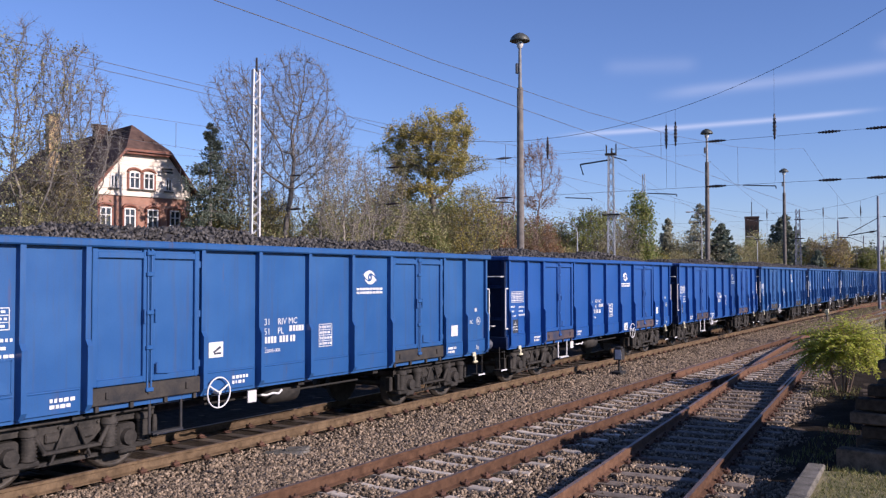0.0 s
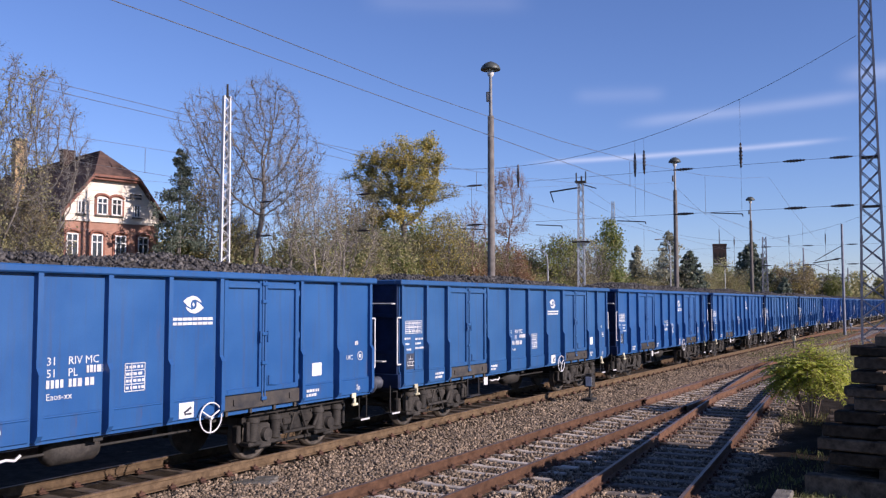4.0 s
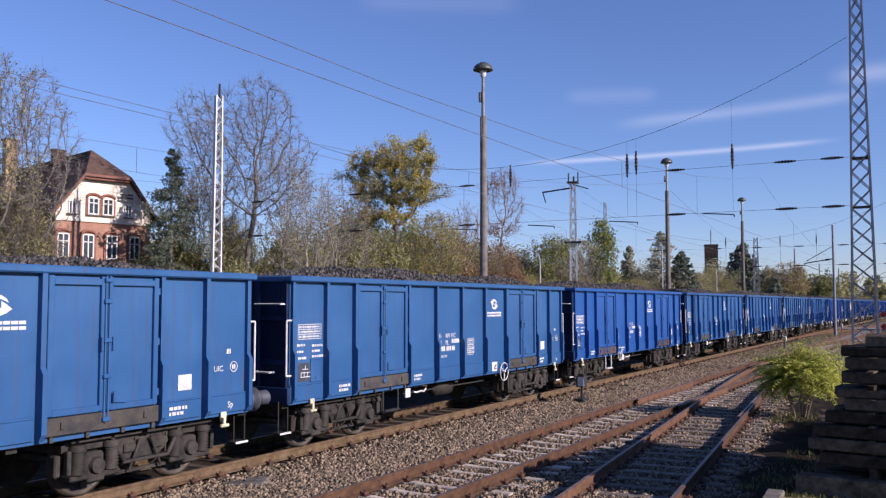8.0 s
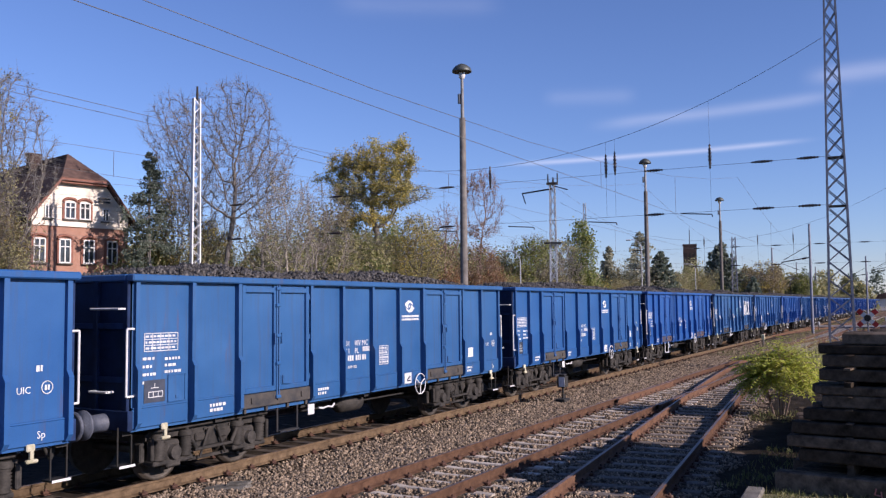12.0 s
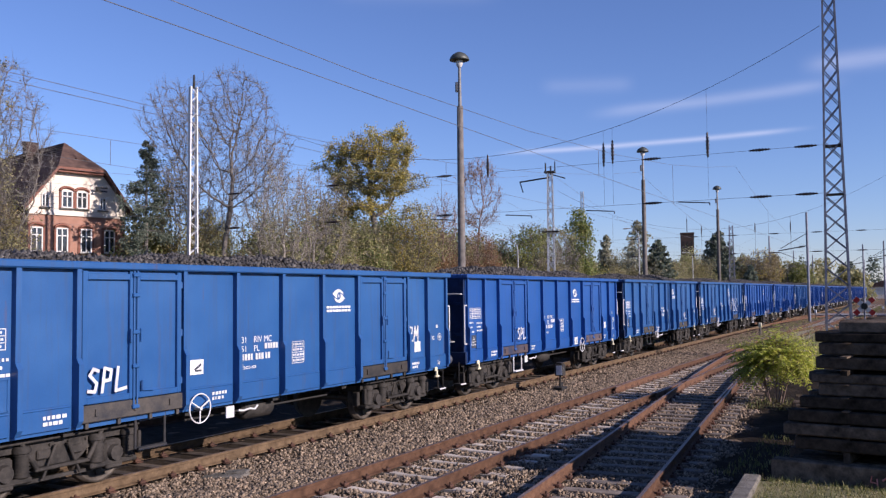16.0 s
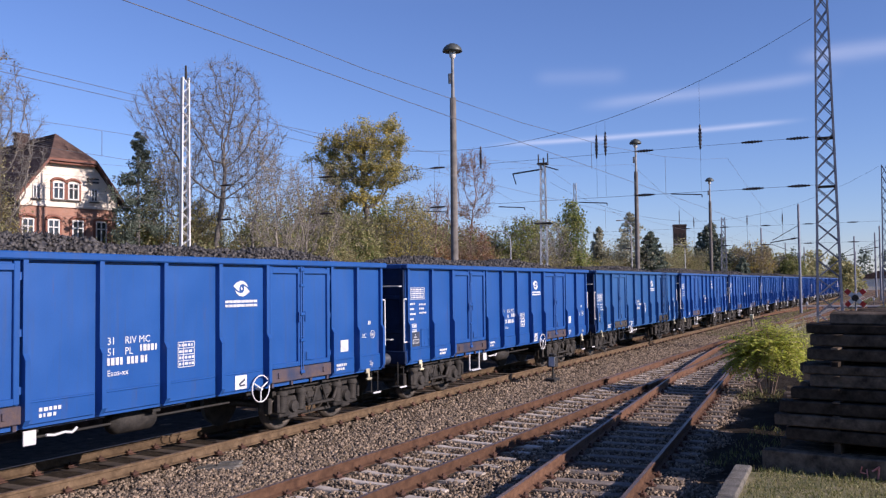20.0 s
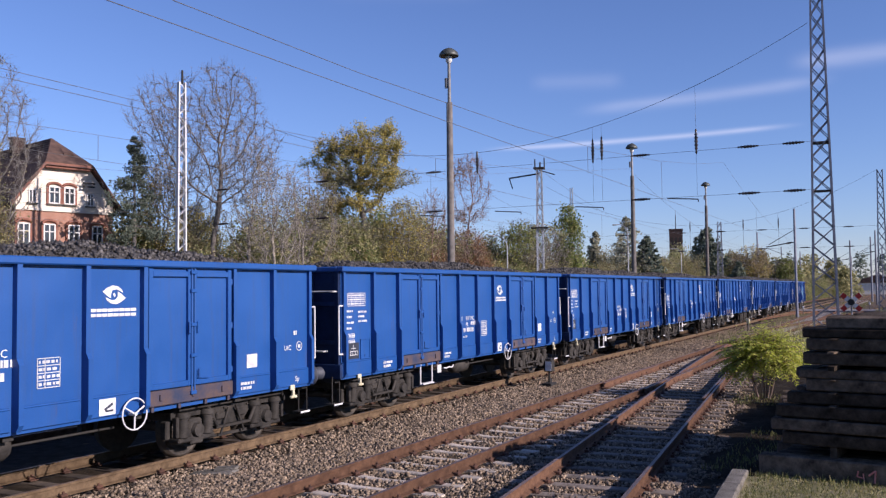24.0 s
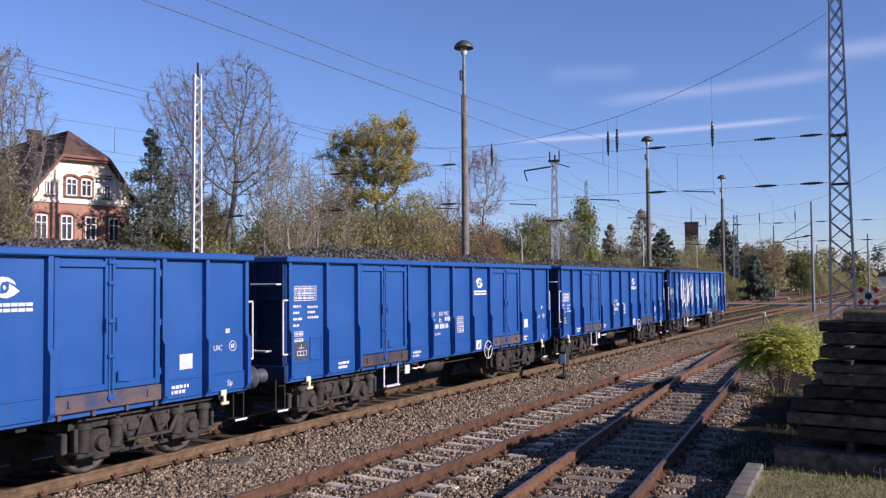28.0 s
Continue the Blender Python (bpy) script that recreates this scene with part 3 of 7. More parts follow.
part("check_rail", sweep("check_rail", [(-7.82, 25), (-7.86, 26.5), (-7.86, 30), (-7.82, 31.5)], RAIL_PROFILE, [RAIL, RAIL_TOP], (7,)), None, switch)


def stones(name, label, count, place, size, mat, category="gravel"):
    """Many loose angular stones, each a rough lump of six corners."""
    base = np.array([(1, 0, 0), (-1, 0, 0), (0, 1, 0), (0, -1, 0), (0, 0, 1), (0, 0, -1)], float)
    tri = np.array([(0, 2, 4), (2, 1, 4), (1, 3, 4), (3, 0, 4), (2, 0, 5), (1, 2, 5), (3, 1, 5), (0, 3, 5)])
    p = place(count)
    n = len(p)
    r = RND.uniform(size[0], size[1], (n, 1, 1)) * RND.uniform(0.5, 1.0, (n, 1, 3))
    v = base[None] * r * RND.uniform(0.6, 1.2, (n, 6, 1)) + RND.normal(0, size[0] * 0.3, (n, 6, 3))
    q = RND.normal(size=(n, 4))
    q /= np.linalg.norm(q, axis=1)[:, None]
    w, x, y, z = q.T
    R = np.stack([1 - 2 * (y * y + z * z), 2 * (x * y - z * w), 2 * (x * z + y * w), 2 * (x * y + z * w), 1 - 2 * (x * x + z * z), 2 * (y * z - x * w), 2 * (x * z - y * w), 2 * (y * z + x * w), 1 - 2 * (x * x + y * y)], -1).reshape(n, 3, 3)
    v = np.einsum("nij,nkj->nki", R, v) + p[:, None]
    f = (tri[None] + (np.arange(n) * 6)[:, None, None]).reshape(-1, 3)
    return raw_mesh(name, v.reshape(-1, 3), f, mat)


def ballast_place(n):
    y = 6.5 + 62 * RND.uniform(0, 1, n) ** 2.0
    x = RND.uniform(-12.9, -2.0, n)
    x = np.where(RND.uniform(0, 1, n) < 0.15, RND.uniform(-9.9, -8.3, n), x)
    keep = y > 6.2 - 0.55 * (x + 11.5)                      # nothing behind the open corner of the yard
    keep &= x < np.where(y < 13.6, -2.2 - 0.05 * (y - 11), -2.85 - 0.094 * (y - 14)) + 0.25 * np.sin(y * 2.3) * (y > 13.6)
    sx = -3.035 - 0.094 * np.minimum(y, 30)
    for c in (-11.72, -7.2, sx):
        for s in (-1, 1):
            keep &= np.abs(x - (c + s * GAUGE / 2)) > 0.09
    z = bed_height(x, y) + RND.uniform(-0.005, 0.03, n)
    z = np.where(np.abs(x + 11.72) < 1.5, z + 0.012, z)
    keep &= (np.abs(x + 11.72) > 0.74) & (x > -12.0)
    bare = RND.uniform(0, 1, n) > 0.12                      # the crowns of the sleepers stay mostly clear
    for c, y0, step, w in ((-7.2, -20, 0.62, 0.075), (sx, -12, 0.66, 0.055)):
        d = np.abs((y - y0 - 0.3 + step / 2) % step - step / 2)
        on = (np.abs(x - c) < 1.0 + 0.2 * np.sin(y * 3.1)) & (d < w * (0.8 + 0.4 * np.sin(y * 7.7 + x * 2.0)))
        keep &= ~(on & bare)
    return np.stack([x, y, z], -1)[keep]


ballast = thing("ballast_stones", "loose brown and grey ballast stones between the rails", "gravel", kind="stuff",
                data=stones("ballast_stones", "", 240000, ballast_place, (0.028, 0.060), STONE))

# ---- goods wagons ----
HALF_L, HALF_W = 6.5, 1.36          # body, to the side sheets
PITCH = 14.04
FLOOR, TOP = 1.22, 3.28
# stanchions of the two makes of wagon: wide end panels, or wide middle panels
RIBS = {"end": (-5.29, -4.20, -2.17, -1.10, 0.0, 1.10, 2.17, 4.20, 5.29), "middle": (-5.44, -4.50, -2.48, -1.24, 0.0, 1.24, 2.48, 4.50, 5.44)}


def stanchion(paint, s):
    w = HALF_W
    pts = [(0, 0.97), (0.09, 0.97), (0.15, 1.06), (0.15, 1.84), (0.095, 1.93), (0.095, 3.19), (0, 3.19)]
    g = Geo()
    n = len(pts)
    vs = []
    for h in (-0.04, 0.04):
        vs += [(s * (w + u), h, z) for u, z in pts]
    g.add(vs, [(i, (i + 1) % n, n + (i + 1) % n, n + i) for i in range(n)] + [tuple(range(n - 1, -1, -1)), tuple(range(n, 2 * n))])
    return g.mesh("stanchion", paint)


def door_leaf(paint, s):
    """A steel door leaf with a raised frame, hinge pins and a lock handle."""
    g = Geo()
    x = s * (HALF_W + 0.012)
    g.box((x, 0, 2.21), (0.03, 0.93, 1.88))
    for y in (-0.42, 0.42):
        g.box((x + s * 0.035, y, 2.21), (0.06, 0.09, 1.88), bevel=0.008)
    for z in (1.31, 3.07):
        g.box((x + s * 0.035, 0, z), (0.06, 0.76, 0.09), bevel=0.008)
    return g.mesh("door_leaf", paint)


def side_sheet(paint, s):
    return Geo().box((s * HALF_W - s * 0.01, 0, 2.08), (0.02, 2 * HALF_L, 2.3)).mesh("side_sheet", paint)




def flap_spans(ribs):
    """The stretches of the side's foot between the stanchions, without the doors."""
    edges = (-6.5, *ribs, 6.5)
    return [(a + 0.06 if a > -6.5 else a, b - 0.06 if b < 6.5 else b) for a, b in zip(edges, edges[1:]) if b - a < 1.9]


def foot_flap(paint, s, width):
    """A flap along the foot of the side, on its hinge bar."""
    x = s * HALF_W
    return Geo().box((x + s * 0.018, 0, 1.12), (0.036, width - 0.03, 0.28), bevel=0.006).tube((x + s * 0.022, -width / 2 + 0.02, 1.275), (x + s * 0.022, width / 2 - 0.02, 1.275), 0.018, n=6).mesh("foot_flap", paint)


def end_wall(paint, s):
    y = s * HALF_L
    return Geo().box((0, y - s * 0.01, 2.08), (2 * HALF_W, 0.02, 2.3)).mesh("end_wall", paint)


END_POST = lambda paint: Geo().box((0, 0.03, 2.08), (0.11, 0.06, 2.2), bevel=0.01).mesh("end_post", paint)
END_BEAM = lambda paint: Geo().box((0, 0.025, 0), (2.6, 0.05, 0.09), bevel=0.01).mesh("end_beam", paint)
BUFFER_BEAM = lambda paint: Geo().box((0, 0.02, 1.1), (2.8, 0.1, 0.3), bevel=0.01).mesh("buffer_beam", paint)


def top_rail(paint):
    g = Geo()
    for s in (-1, 1):
        g.box((s * (HALF_W + 0.035), 0, 3.225), (0.17, 2 * HALF_L + 0.13, 0.11), bevel=0.02)
        g.box((0, s * HALF_L, 3.225), (2 * HALF_W - 0.1, 0.13, 0.11), bevel=0.02)
    return g.mesh("top_rail", paint)


def underframe():
    g = Geo()
    g.box((0, 0, 1.14), (2.6, 12.9, 0.12))
    for x in (-0.45, 0.45):
        g.box((x, 0, 0.93), (0.12, 12.6, 0.32))
    for s in (-1, 1):
        g.box((s * 1.28, 0, 1.0), (0.08, 12.8, 0.16))
    for y in (-4.5, -2.2, 0, 2.2, 4.5):
        g.box((0, y, 0.95), (2.5, 0.16, 0.22))
    for s in (-1, 1):
        g.box((0, s * 6.45, 1.02), (2.5, 0.18, 0.3))
        g.tube((0.95 * s, -2.0, 0.72), (0.95 * s, 2.0, 0.72), 0.02, n=6)
    g.tube((-0.3, -1.2, 0.78), (-0.3, 1.0, 0.78), 0.16, n=12)
    return g


def spring_mesh():
    g = Geo()
    g.lathe((0, 0, 0), (0, 0, 1), [(z, 0.118 if k % 2 else 0.090) for k, z in enumerate(np.linspace(0, 0.33, 15))], 12)
    g.lathe((0, 0, 0.33), (0, 0, 1), [(0, 0.13), (0.05, 0.13), (0.09, 0.10)], 12)
    return g.mesh("coil_spring", IRON)


def side_frame(s):
    """Welded side frame of a two-axle bogie: a deep beam that dips between the axles, with spring pockets and brake rods."""
    up = [(-1.42, 0.80), (-1.15, 0.88), (-0.62, 0.86), (-0.42, 0.80), (0.42, 0.80), (0.62, 0.86), (1.15, 0.88), (1.42, 0.80)]
    low = [(1.42, 0.70), (1.15, 0.70), (0.58, 0.70), (0.40, 0.52), (0.25, 0.42), (-0.25, 0.42), (-0.40, 0.52), (-0.58, 0.70), (-1.15, 0.70), (-1.42, 0.70)]
    g = Geo()
    o = up + low
    n = len(o)
    x0, x1 = s * 0.95, s * 1.06
    vs = [(x0, y, z) for y, z in o] + [(x1, y, z) for y, z in o]
    g.add(vs, [(i, (i + 1) % n, n + (i + 1) % n, n + i) for i in range(n)] + [tuple(range(n - 1, -1, -1)), tuple(range(n, 2 * n))])
    for y in (-0.26, 0.26):
        g.box((s * 1.075, y, 0.62), (0.06, 0.22, 0.13), bevel=0.02)
    g.box((s * 1.09, 0, 0.85), (0.20, 2.7, 0.05), bevel=0.012)
    g.box((s * 1.09, 0, 0.44), (0.16, 0.9, 0.05), bevel=0.012)
    g.box((s * 1.02, 0, 0.28), (0.05, 1.9, 0.05))
    for y in (-1, 1):
        g.tube((s * 1.15, y * 0.42, 0.46), (s * 1.15, y * 0.66, 0.84), 0.035, n=6)
        g.tube((s * 1.12, y * 0.30, 0.30), (s * 1.12, y * 0.10, 0.74), 0.022, n=6)
        g.box((s * 1.12, y * 1.36, 0.56), (0.10, 0.07, 0.34), bevel=0.015)
        g.box((s * 0.98, y * 1.46, 0.52), (0.14, 0.10, 0.30), bevel=0.02)
    for y in (-0.45, -0.15, 0.15, 0.45):
        g.tube((s * 1.05, y, 0.74), (s * 1.085, y, 0.74), 0.022, n=6)
    return g


def axle_box():
    g = Geo()
    g.box((0, 0, 0.02), (0.20, 0.32, 0.34), bevel=0.04)
    g.tube((0.08, 0, 0), (0.17, 0, 0), 0.13, 0.11, 14)
    g.box((0, 0, -0.14), (0.24, 0.86, 0.08), bevel=0.02)
    g.box((0.05, 0, -0.19), (0.14, 0.30, 0.08), bevel=0.02)
    for i in range(4):
        a = i * math.pi / 2 + 0.78
        g.tube((0.13, 0.08 * math.cos(a), 0.08 * math.sin(a)), (0.16, 0.08 * math.cos(a), 0.08 * math.sin(a)), 0.015, n=6)
    return g.mesh("axle_box", IRON)


def wheelset_mesh():
    g = Geo()
    g.tube((-0.98, 0, 0), (0.98, 0, 0), 0.075, n=10)
    for s in (-1, 1):
        g.lathe((s * 0.68, 0, 0), (s, 0, 0), [(0, 0.485), (0.03, 0.487), (0.035, 0.46), (0.135, 0.456), (0.136, 0.40), (0.09, 0.385), (0.06, 0.25), (0.09, 0.14), (0.16, 0.13), (0.16, 0.02)], 28)
        for k in range(2):
            a = k * math.pi
            g.box((s * 0.765, 0.31 * math.cos(a), 0.31 * math.sin(a)), (0.05, 0.07, 0.07))
    return g.mesh("wheelset", WHEEL)


WHEELSET, SPRING, AXLEBOX = wheelset_mesh(), spring_mesh(), axle_box()
BOLSTER = Geo().box((0, 0, 0.7), (2.0, 0.34, 0.2), bevel=0.03).box((0, 0, 0.85), (0.6, 0.5, 0.12)).mesh("bolster", IRON)
HEADSTOCK = Geo().box((0, 0, 0.72), (2.0, 0.1, 0.12)).mesh("headstock", IRON)
FRAMES = {s: side_frame(s).mesh("side_frame", IRON) for s in (-1, 1)}
UNDER = underframe().mesh("underframe", BLACK)


def bogie(parent, y):
    b = part("bogie", BOLSTER, None, parent, "sooty cast-iron two-axle bogie", at=(0, y, 0))
    for s in (-1, 1):
        part("side_frame", FRAMES[s], None, b)
        for a in (-0.9, 0.9):
            part("axle_box", AXLEBOX, None, b, at=pose(s * 1.03, a, 0.47, 0, 0, 0 if s > 0 else 180))
            for d in (-0.29, 0.29):
                part("coil_spring", SPRING, None, b, at=(s * 1.09, a + d, 0.37))
    for a in (-1.3, 1.3):
        part("headstock", HEADSTOCK, None, b, at=(0, a, 0))
    for a in (-0.9, 0.9):
        part("wheelset", WHEELSET, None, b, "worn steel wheels on their axle", at=(0, a, 0.46))
    return b


def buffer_mesh():
    g = Geo()
    g.box((0, 0.02, 0), (0.34, 0.04, 0.34), bevel=0.01)
    g.lathe((0, 0.02, 0), (0, 1, 0), [(0, 0.14), (0.3, 0.13), (0.3, 0.095), (0.55, 0.095), (0.57, 0.22), (0.60, 0.225), (0.61, 0.19)], 16)
    return g.mesh("buffer", BUFFER_PAINT)


BUFFER = buffer_mesh()
COUPLING = Geo().tube((0, 0, 1.05), (0, 0.45, 1.03), 0.05, n=8).path([(0.06, 0.4, 1.02), (0.06, 0.68, 0.9)], 0.022).path([(-0.06, 0.4, 1.02), (-0.06, 0.68, 0.9)], 0.022).mesh("screw_coupling", IRON)
HOSE = Geo().path([(0.32, 0.1, 0.98), (0.34, 0.34, 0.9), (0.34, 0.46, 0.66), (0.3, 0.56, 0.55), (0.22, 0.66, 0.62)], 0.03, 8).mesh("brake_hose", BLACK)


def grab_handle(s):
    return Geo().path([(0, 0, 1.46), (0, 0.13, 1.46), (0, 0.13, 2.46), (0, 0, 2.46)], 0.018, 8).mesh("grab_handle", WHITE)


GRAB = grab_handle(1)
FOOTSTEP = Geo().box((0, 0, 0.42), (0.22, 0.3, 0.025)).path([(0.05, -0.13, 0.43), (0.05, -0.13, 1.0)], 0.014).path([(0.05, 0.13, 0.43), (0.05, 0.13, 1.0)], 0.014).mesh("shunter_step", BLACK)
TREAD = Geo().box((0.115, 0, 0.42), (0.012, 0.3, 0.035)).mesh("tread_edge", WHITE)
LADDERS = {}
for key_, mat_ in (("white", WHITE), ("rust", SILL)):
    LADDERS[key_] = Geo().path([(0, -0.29, 1.0), (0, -0.29, 0.5), (0, 0.29, 0.5), (0, 0.29, 1.0)], 0.022, 8).box((0.02, 0, 0.5), (0.1, 0.56, 0.03)).mesh("door_step", mat_)


def handwheel_mesh():
    g = Geo()
    n, m = 28, 6
    rim = []
    for i in range(n):
        a = i * math.tau / n
        for j in range(m):
            b = j * math.tau / m
            r = 0.235 + 0.013 * math.cos(b)
            rim.append((0.013 * math.sin(b), r * math.cos(a), r * math.sin(a)))
    g.add(rim, [(i * m + j, i * m + (j + 1) % m, (i + 1) % n * m + (j + 1) % m, (i + 1) % n * m + j) for i in range(n) for j in range(m)], True)
    for i in range(3):
        a = i * math.tau / 3 + 0.5
        g.tube((0, 0, 0), (0, 0.24 * math.cos(a), 0.24 * math.sin(a)), 0.014, n=6)
    g.tube((-0.12, 0, 0), (0.03, 0, 0), 0.03, n=8)
    return g.mesh("handwheel", WHITE)


HANDWHEEL = handwheel_mesh()
HOOK = Geo().box((0, 0, 0.0), (0.05, 0.13, 0.1), bevel=0.015).box((0.02, 0, -0.1), (0.05, 0.06, 0.14), bevel=0.01).box((0.03, 0, -0.17), (0.06, 0.18, 0.05), bevel=0.015).mesh("rope_hook", CREAM)
AIRTANK = Geo().lathe((0, -0.45, 0), (0, 1, 0), [(0, 0.06), (0.05, 0.15), (0.12, 0.19), (0.78, 0.19), (0.85, 0.15), (0.9, 0.06)], 16).mesh("air_tank", IRON)
BRAKEBOX = Geo().box((0, 0, 0), (0.04, 0.2, 0.2), bevel=0.01).mesh("brake_plate", WHITE)
LEVERS = Geo().path([(0, -0.14, 0.02), (0, 0.0, 0.0), (0, 0.16, 0.02), (0.03, 0.26, 0.0), (0.03, 0.34, 0.06)], 0.02).mesh("brake_lever", WHITE)


def hinge_mesh(paint):
    return Geo().tube((0, 0, -0.05), (0, 0, 0.05), 0.026, n=8).box((0, 0.03, 0), (0.03, 0.09, 0.06)).mesh("door_hinge", paint)


def lock_mesh(paint):
    g = Geo()
    for y in (-0.03, 0.035):
        g.tube((0.02, y, 1.12), (0.02, y, 3.16), 0.017, n=8)
    for z in (1.15, 1.75, 2.25, 2.8, 3.1):
        g.box((0.02, 0, z), (0.07, 0.13, 0.06), bevel=0.01)
    g.box((0.03, -0.09, 2.2), (0.03, 0.035, 0.2), bevel=0.008)
    g.box((0.03, 0.1, 2.2), (0.03, 0.035, 0.2), bevel=0.008)
    g.box((0.03, 0.14, 1.45), (0.03, 0.05, 0.16), bevel=0.008)
    g.tube((0.03, 0.12, 1.38), (0.03, 0.34, 1.36), 0.012, n=6)
    return g.mesh("door_lock", paint)


# ---- lettering and painted marks on the wagons ----


def text_mesh(name, text, size, mat):
    """Letters of the built-in font, standing on the wagon's near side (they read towards +y)."""
    cu = bpy.data.curves.new(name, "FONT")
    cu.body, cu.size, cu.extrude, cu.resolution_u = text, size, 0.0015, 2
    ob = bpy.data.objects.new(name, cu)
    scene.collection.objects.link(ob)
    bpy.context.view_layer.update()
    me = bpy.data.meshes.new_from_object(ob.evaluated_get(bpy.context.evaluated_depsgraph_get()))
    bpy.data.objects.remove(ob)
    bpy.data.curves.remove(cu)
    me.transform(Matrix(((0, 0, 1, 0), (1, 0, 0, 0), (0, 1, 0, 0), (0, 0, 0, 1))))
    me.materials.clear()
    me.materials.append(mat)
    me.name = name
    return me


def bars(rows, mat=None):
    """Plain bars that stand for writing: (y, z, width, height)."""
    g = Geo()
    for y, z, w, h in rows:
        g.box((0.002, y + w / 2, z), (0.004, w, h))
    return g


T_UIC = text_mesh("marking", "UIC", 0.13, WHITE)
T_SP = text_mesh("marking", "Sp", 0.14, WHITE)
T_RIV = text_mesh("marking", "31    RIV MC", 0.155, WHITE)
T_PL = text_mesh("marking", "51    PL", 0.155, WHITE)
T_EAOS = text_mesh("marking", "Eaos-xx", 0.125, WHITE)


def ragged(y0, z0, w, h, n, seed):
    """A row of small bars and gaps, like a line of stencilled figures."""
    r, out, y = random.Random(seed), [], y0
    while y < y0 + w - 0.02:
        k = r.uniform(0.03, 0.075)
        out.append((y, z0, k, h))
        y += k + r.uniform(0.012, 0.03)
    return out


def number_rows(seed):
    r = random.Random(seed)
    out, y = [], 0.0
    for k in range(9):
        if k in (4, 7):
            y += 0.06 if k == 4 else 0.03
        w = 0.055 + r.uniform(-0.012, 0.012)
        out.append((y, 0.055, w, 0.11))
        y += w + 0.022
    return bars(out + ragged(0.62, 0.225, 0.34, 0.1, 5, seed)).mesh("number", WHITE)


def emblem():
    """Two hooked swooshes about a diamond, like an eye."""
    g = Geo()
    for s in (1, -1):
        o = [(-0.28, 0.03), (-0.17, 0.12), (-0.03, 0.19), (0.10, 0.19), (0.19, 0.14), (0.23, 0.07), (0.15, 0.10), (0.06, 0.12), (-0.03, 0.09), (-0.08, 0.02), (-0.09, -0.08), (-0.17, -0.05)]
        n = len(o)
        g.add([(0.004, s * y, s * z) for y, z in o], [(i, i + 1, n - 2 - i, n - 1 - i) for i in range(n // 2 - 1)])
    g.add([(0.004, -0.035, 0), (0.004, 0, 0.05), (0.004, 0.035, 0), (0.004, 0, -0.05)], [(0, 1, 2, 3)])
    g.v = [(x, y * 0.76 - z * 0.08, z * 0.72 - y * 0.10) for x, y, z in g.v]
    return g.mesh("operator_emblem", WHITE)


def wordmark():
    """The operator's word as two rows of short bars."""
    g, y = Geo(), -0.42
    for w in (0.085, 0.09, 0.085, 0.095, 0.10, 0.095, 0.10, 0.10):
        for z in (-0.036, 0.036):
            g.box((0.002, y + w / 2, z), (0.004, w, 0.045))
        y += w + 0.012
    return g.mesh("wordmark", WHITE)


def load_table(tall=False):
    """A ruled table of figures with short lines of small writing below it."""
    g = Geo()
    for i in range(4):
        g.box((0.002, 0.35, 0.30 - 0.09 * i), (0.004, 0.68, 0.012))
    for y in (0.01, 0.17, 0.33, 0.5, 0.69):
        g.box((0.002, y, 0.165), (0.004, 0.012, 0.28))
    for i in range(3):
        for y, z, w, h in ragged(0.03, 0.255 - 0.09 * i, 0.64, 0.032, 6, i):
            g.box((0.002, y + w / 2, z), (0.004, w, h))
    for i, (y, z, w) in enumerate(((-0.02, -0.08, 0.25), (-0.02, -0.2, 0.22), (-0.02, -0.32, 0.26), (-0.02, -0.44, 0.2), (0.42, -0.1, 0.3), (0.42, -0.2, 0.26), (0.42, -0.3, 0.3))):
        for a, b, c, d in ragged(y, z, w, 0.042, 4, 20 + i):
            g.box((0.002, a + c / 2, b), (0.004, c, d))
    for i in range(3 if tall else 0):
        for y, z, w, h in ((0.12, -0.56 - 0.13 * i, 0.30, 0.012), (0.12, -0.64 - 0.13 * i, 0.30, 0.012), (-0.03, -0.60 - 0.13 * i, 0.012, 0.08), (0.27, -0.60 - 0.13 * i, 0.012, 0.08)):
            g.box((0.002, y, z), (0.004, w, h))
        for a, b, c, d in ragged(0.0, -0.60 - 0.13 * i, 0.25, 0.04, 4, 80 + i):
            g.box((0.002, a + c / 2, b), (0.004, c, d))
    return g.mesh("load_table", WHITE)


def inspection_grid():
    g = Geo()
    for i in range(5):
        g.box((0.002, 0.18, 0.1 * i), (0.004, 0.36, 0.012))
    for y in (0.0, 0.12, 0.36):
        g.box((0.002, y, 0.2), (0.004, 0.012, 0.4))
    for i in range(4):
        for a, b, c, d in ragged(0.02, 0.05 + 0.1 * i, 0.32, 0.04, 4, 40 + i):
            g.box((0.002, a + c / 2, b), (0.004, c, d))
    return g.mesh("inspection_grid", WHITE)


EMBLEM, WORD, TABLE, TALL_TABLE, GRIDMARK = emblem(), wordmark(), load_table(), load_table(True), inspection_grid()
NUMBERS = [number_rows(k) for k in range(5)]
SMALLBARS = [bars(ragged(0, 0.06, 0.36, 0.05, 5, 60 + k) + ragged(0, -0.02, 0.30, 0.05, 5, 70 + k)).mesh("stencil", WHITE) for k in range(3)]
PLATE_A = bars([(0, 0, 0.28, 0.24)]).mesh("white_plate", WHITE)
ROUNDMARK = Geo().path([(0.003, 0.085 * math.cos(i * math.tau / 14), 0.085 * math.sin(i * math.tau / 14)) for i in range(15)], 0.008, 4).box((0.002, -0.02, 0), (0.004, 0.03, 0.07)).box((0.002, 0.025, 0), (0.004, 0.03, 0.07)).mesh("round_mark", WHITE)
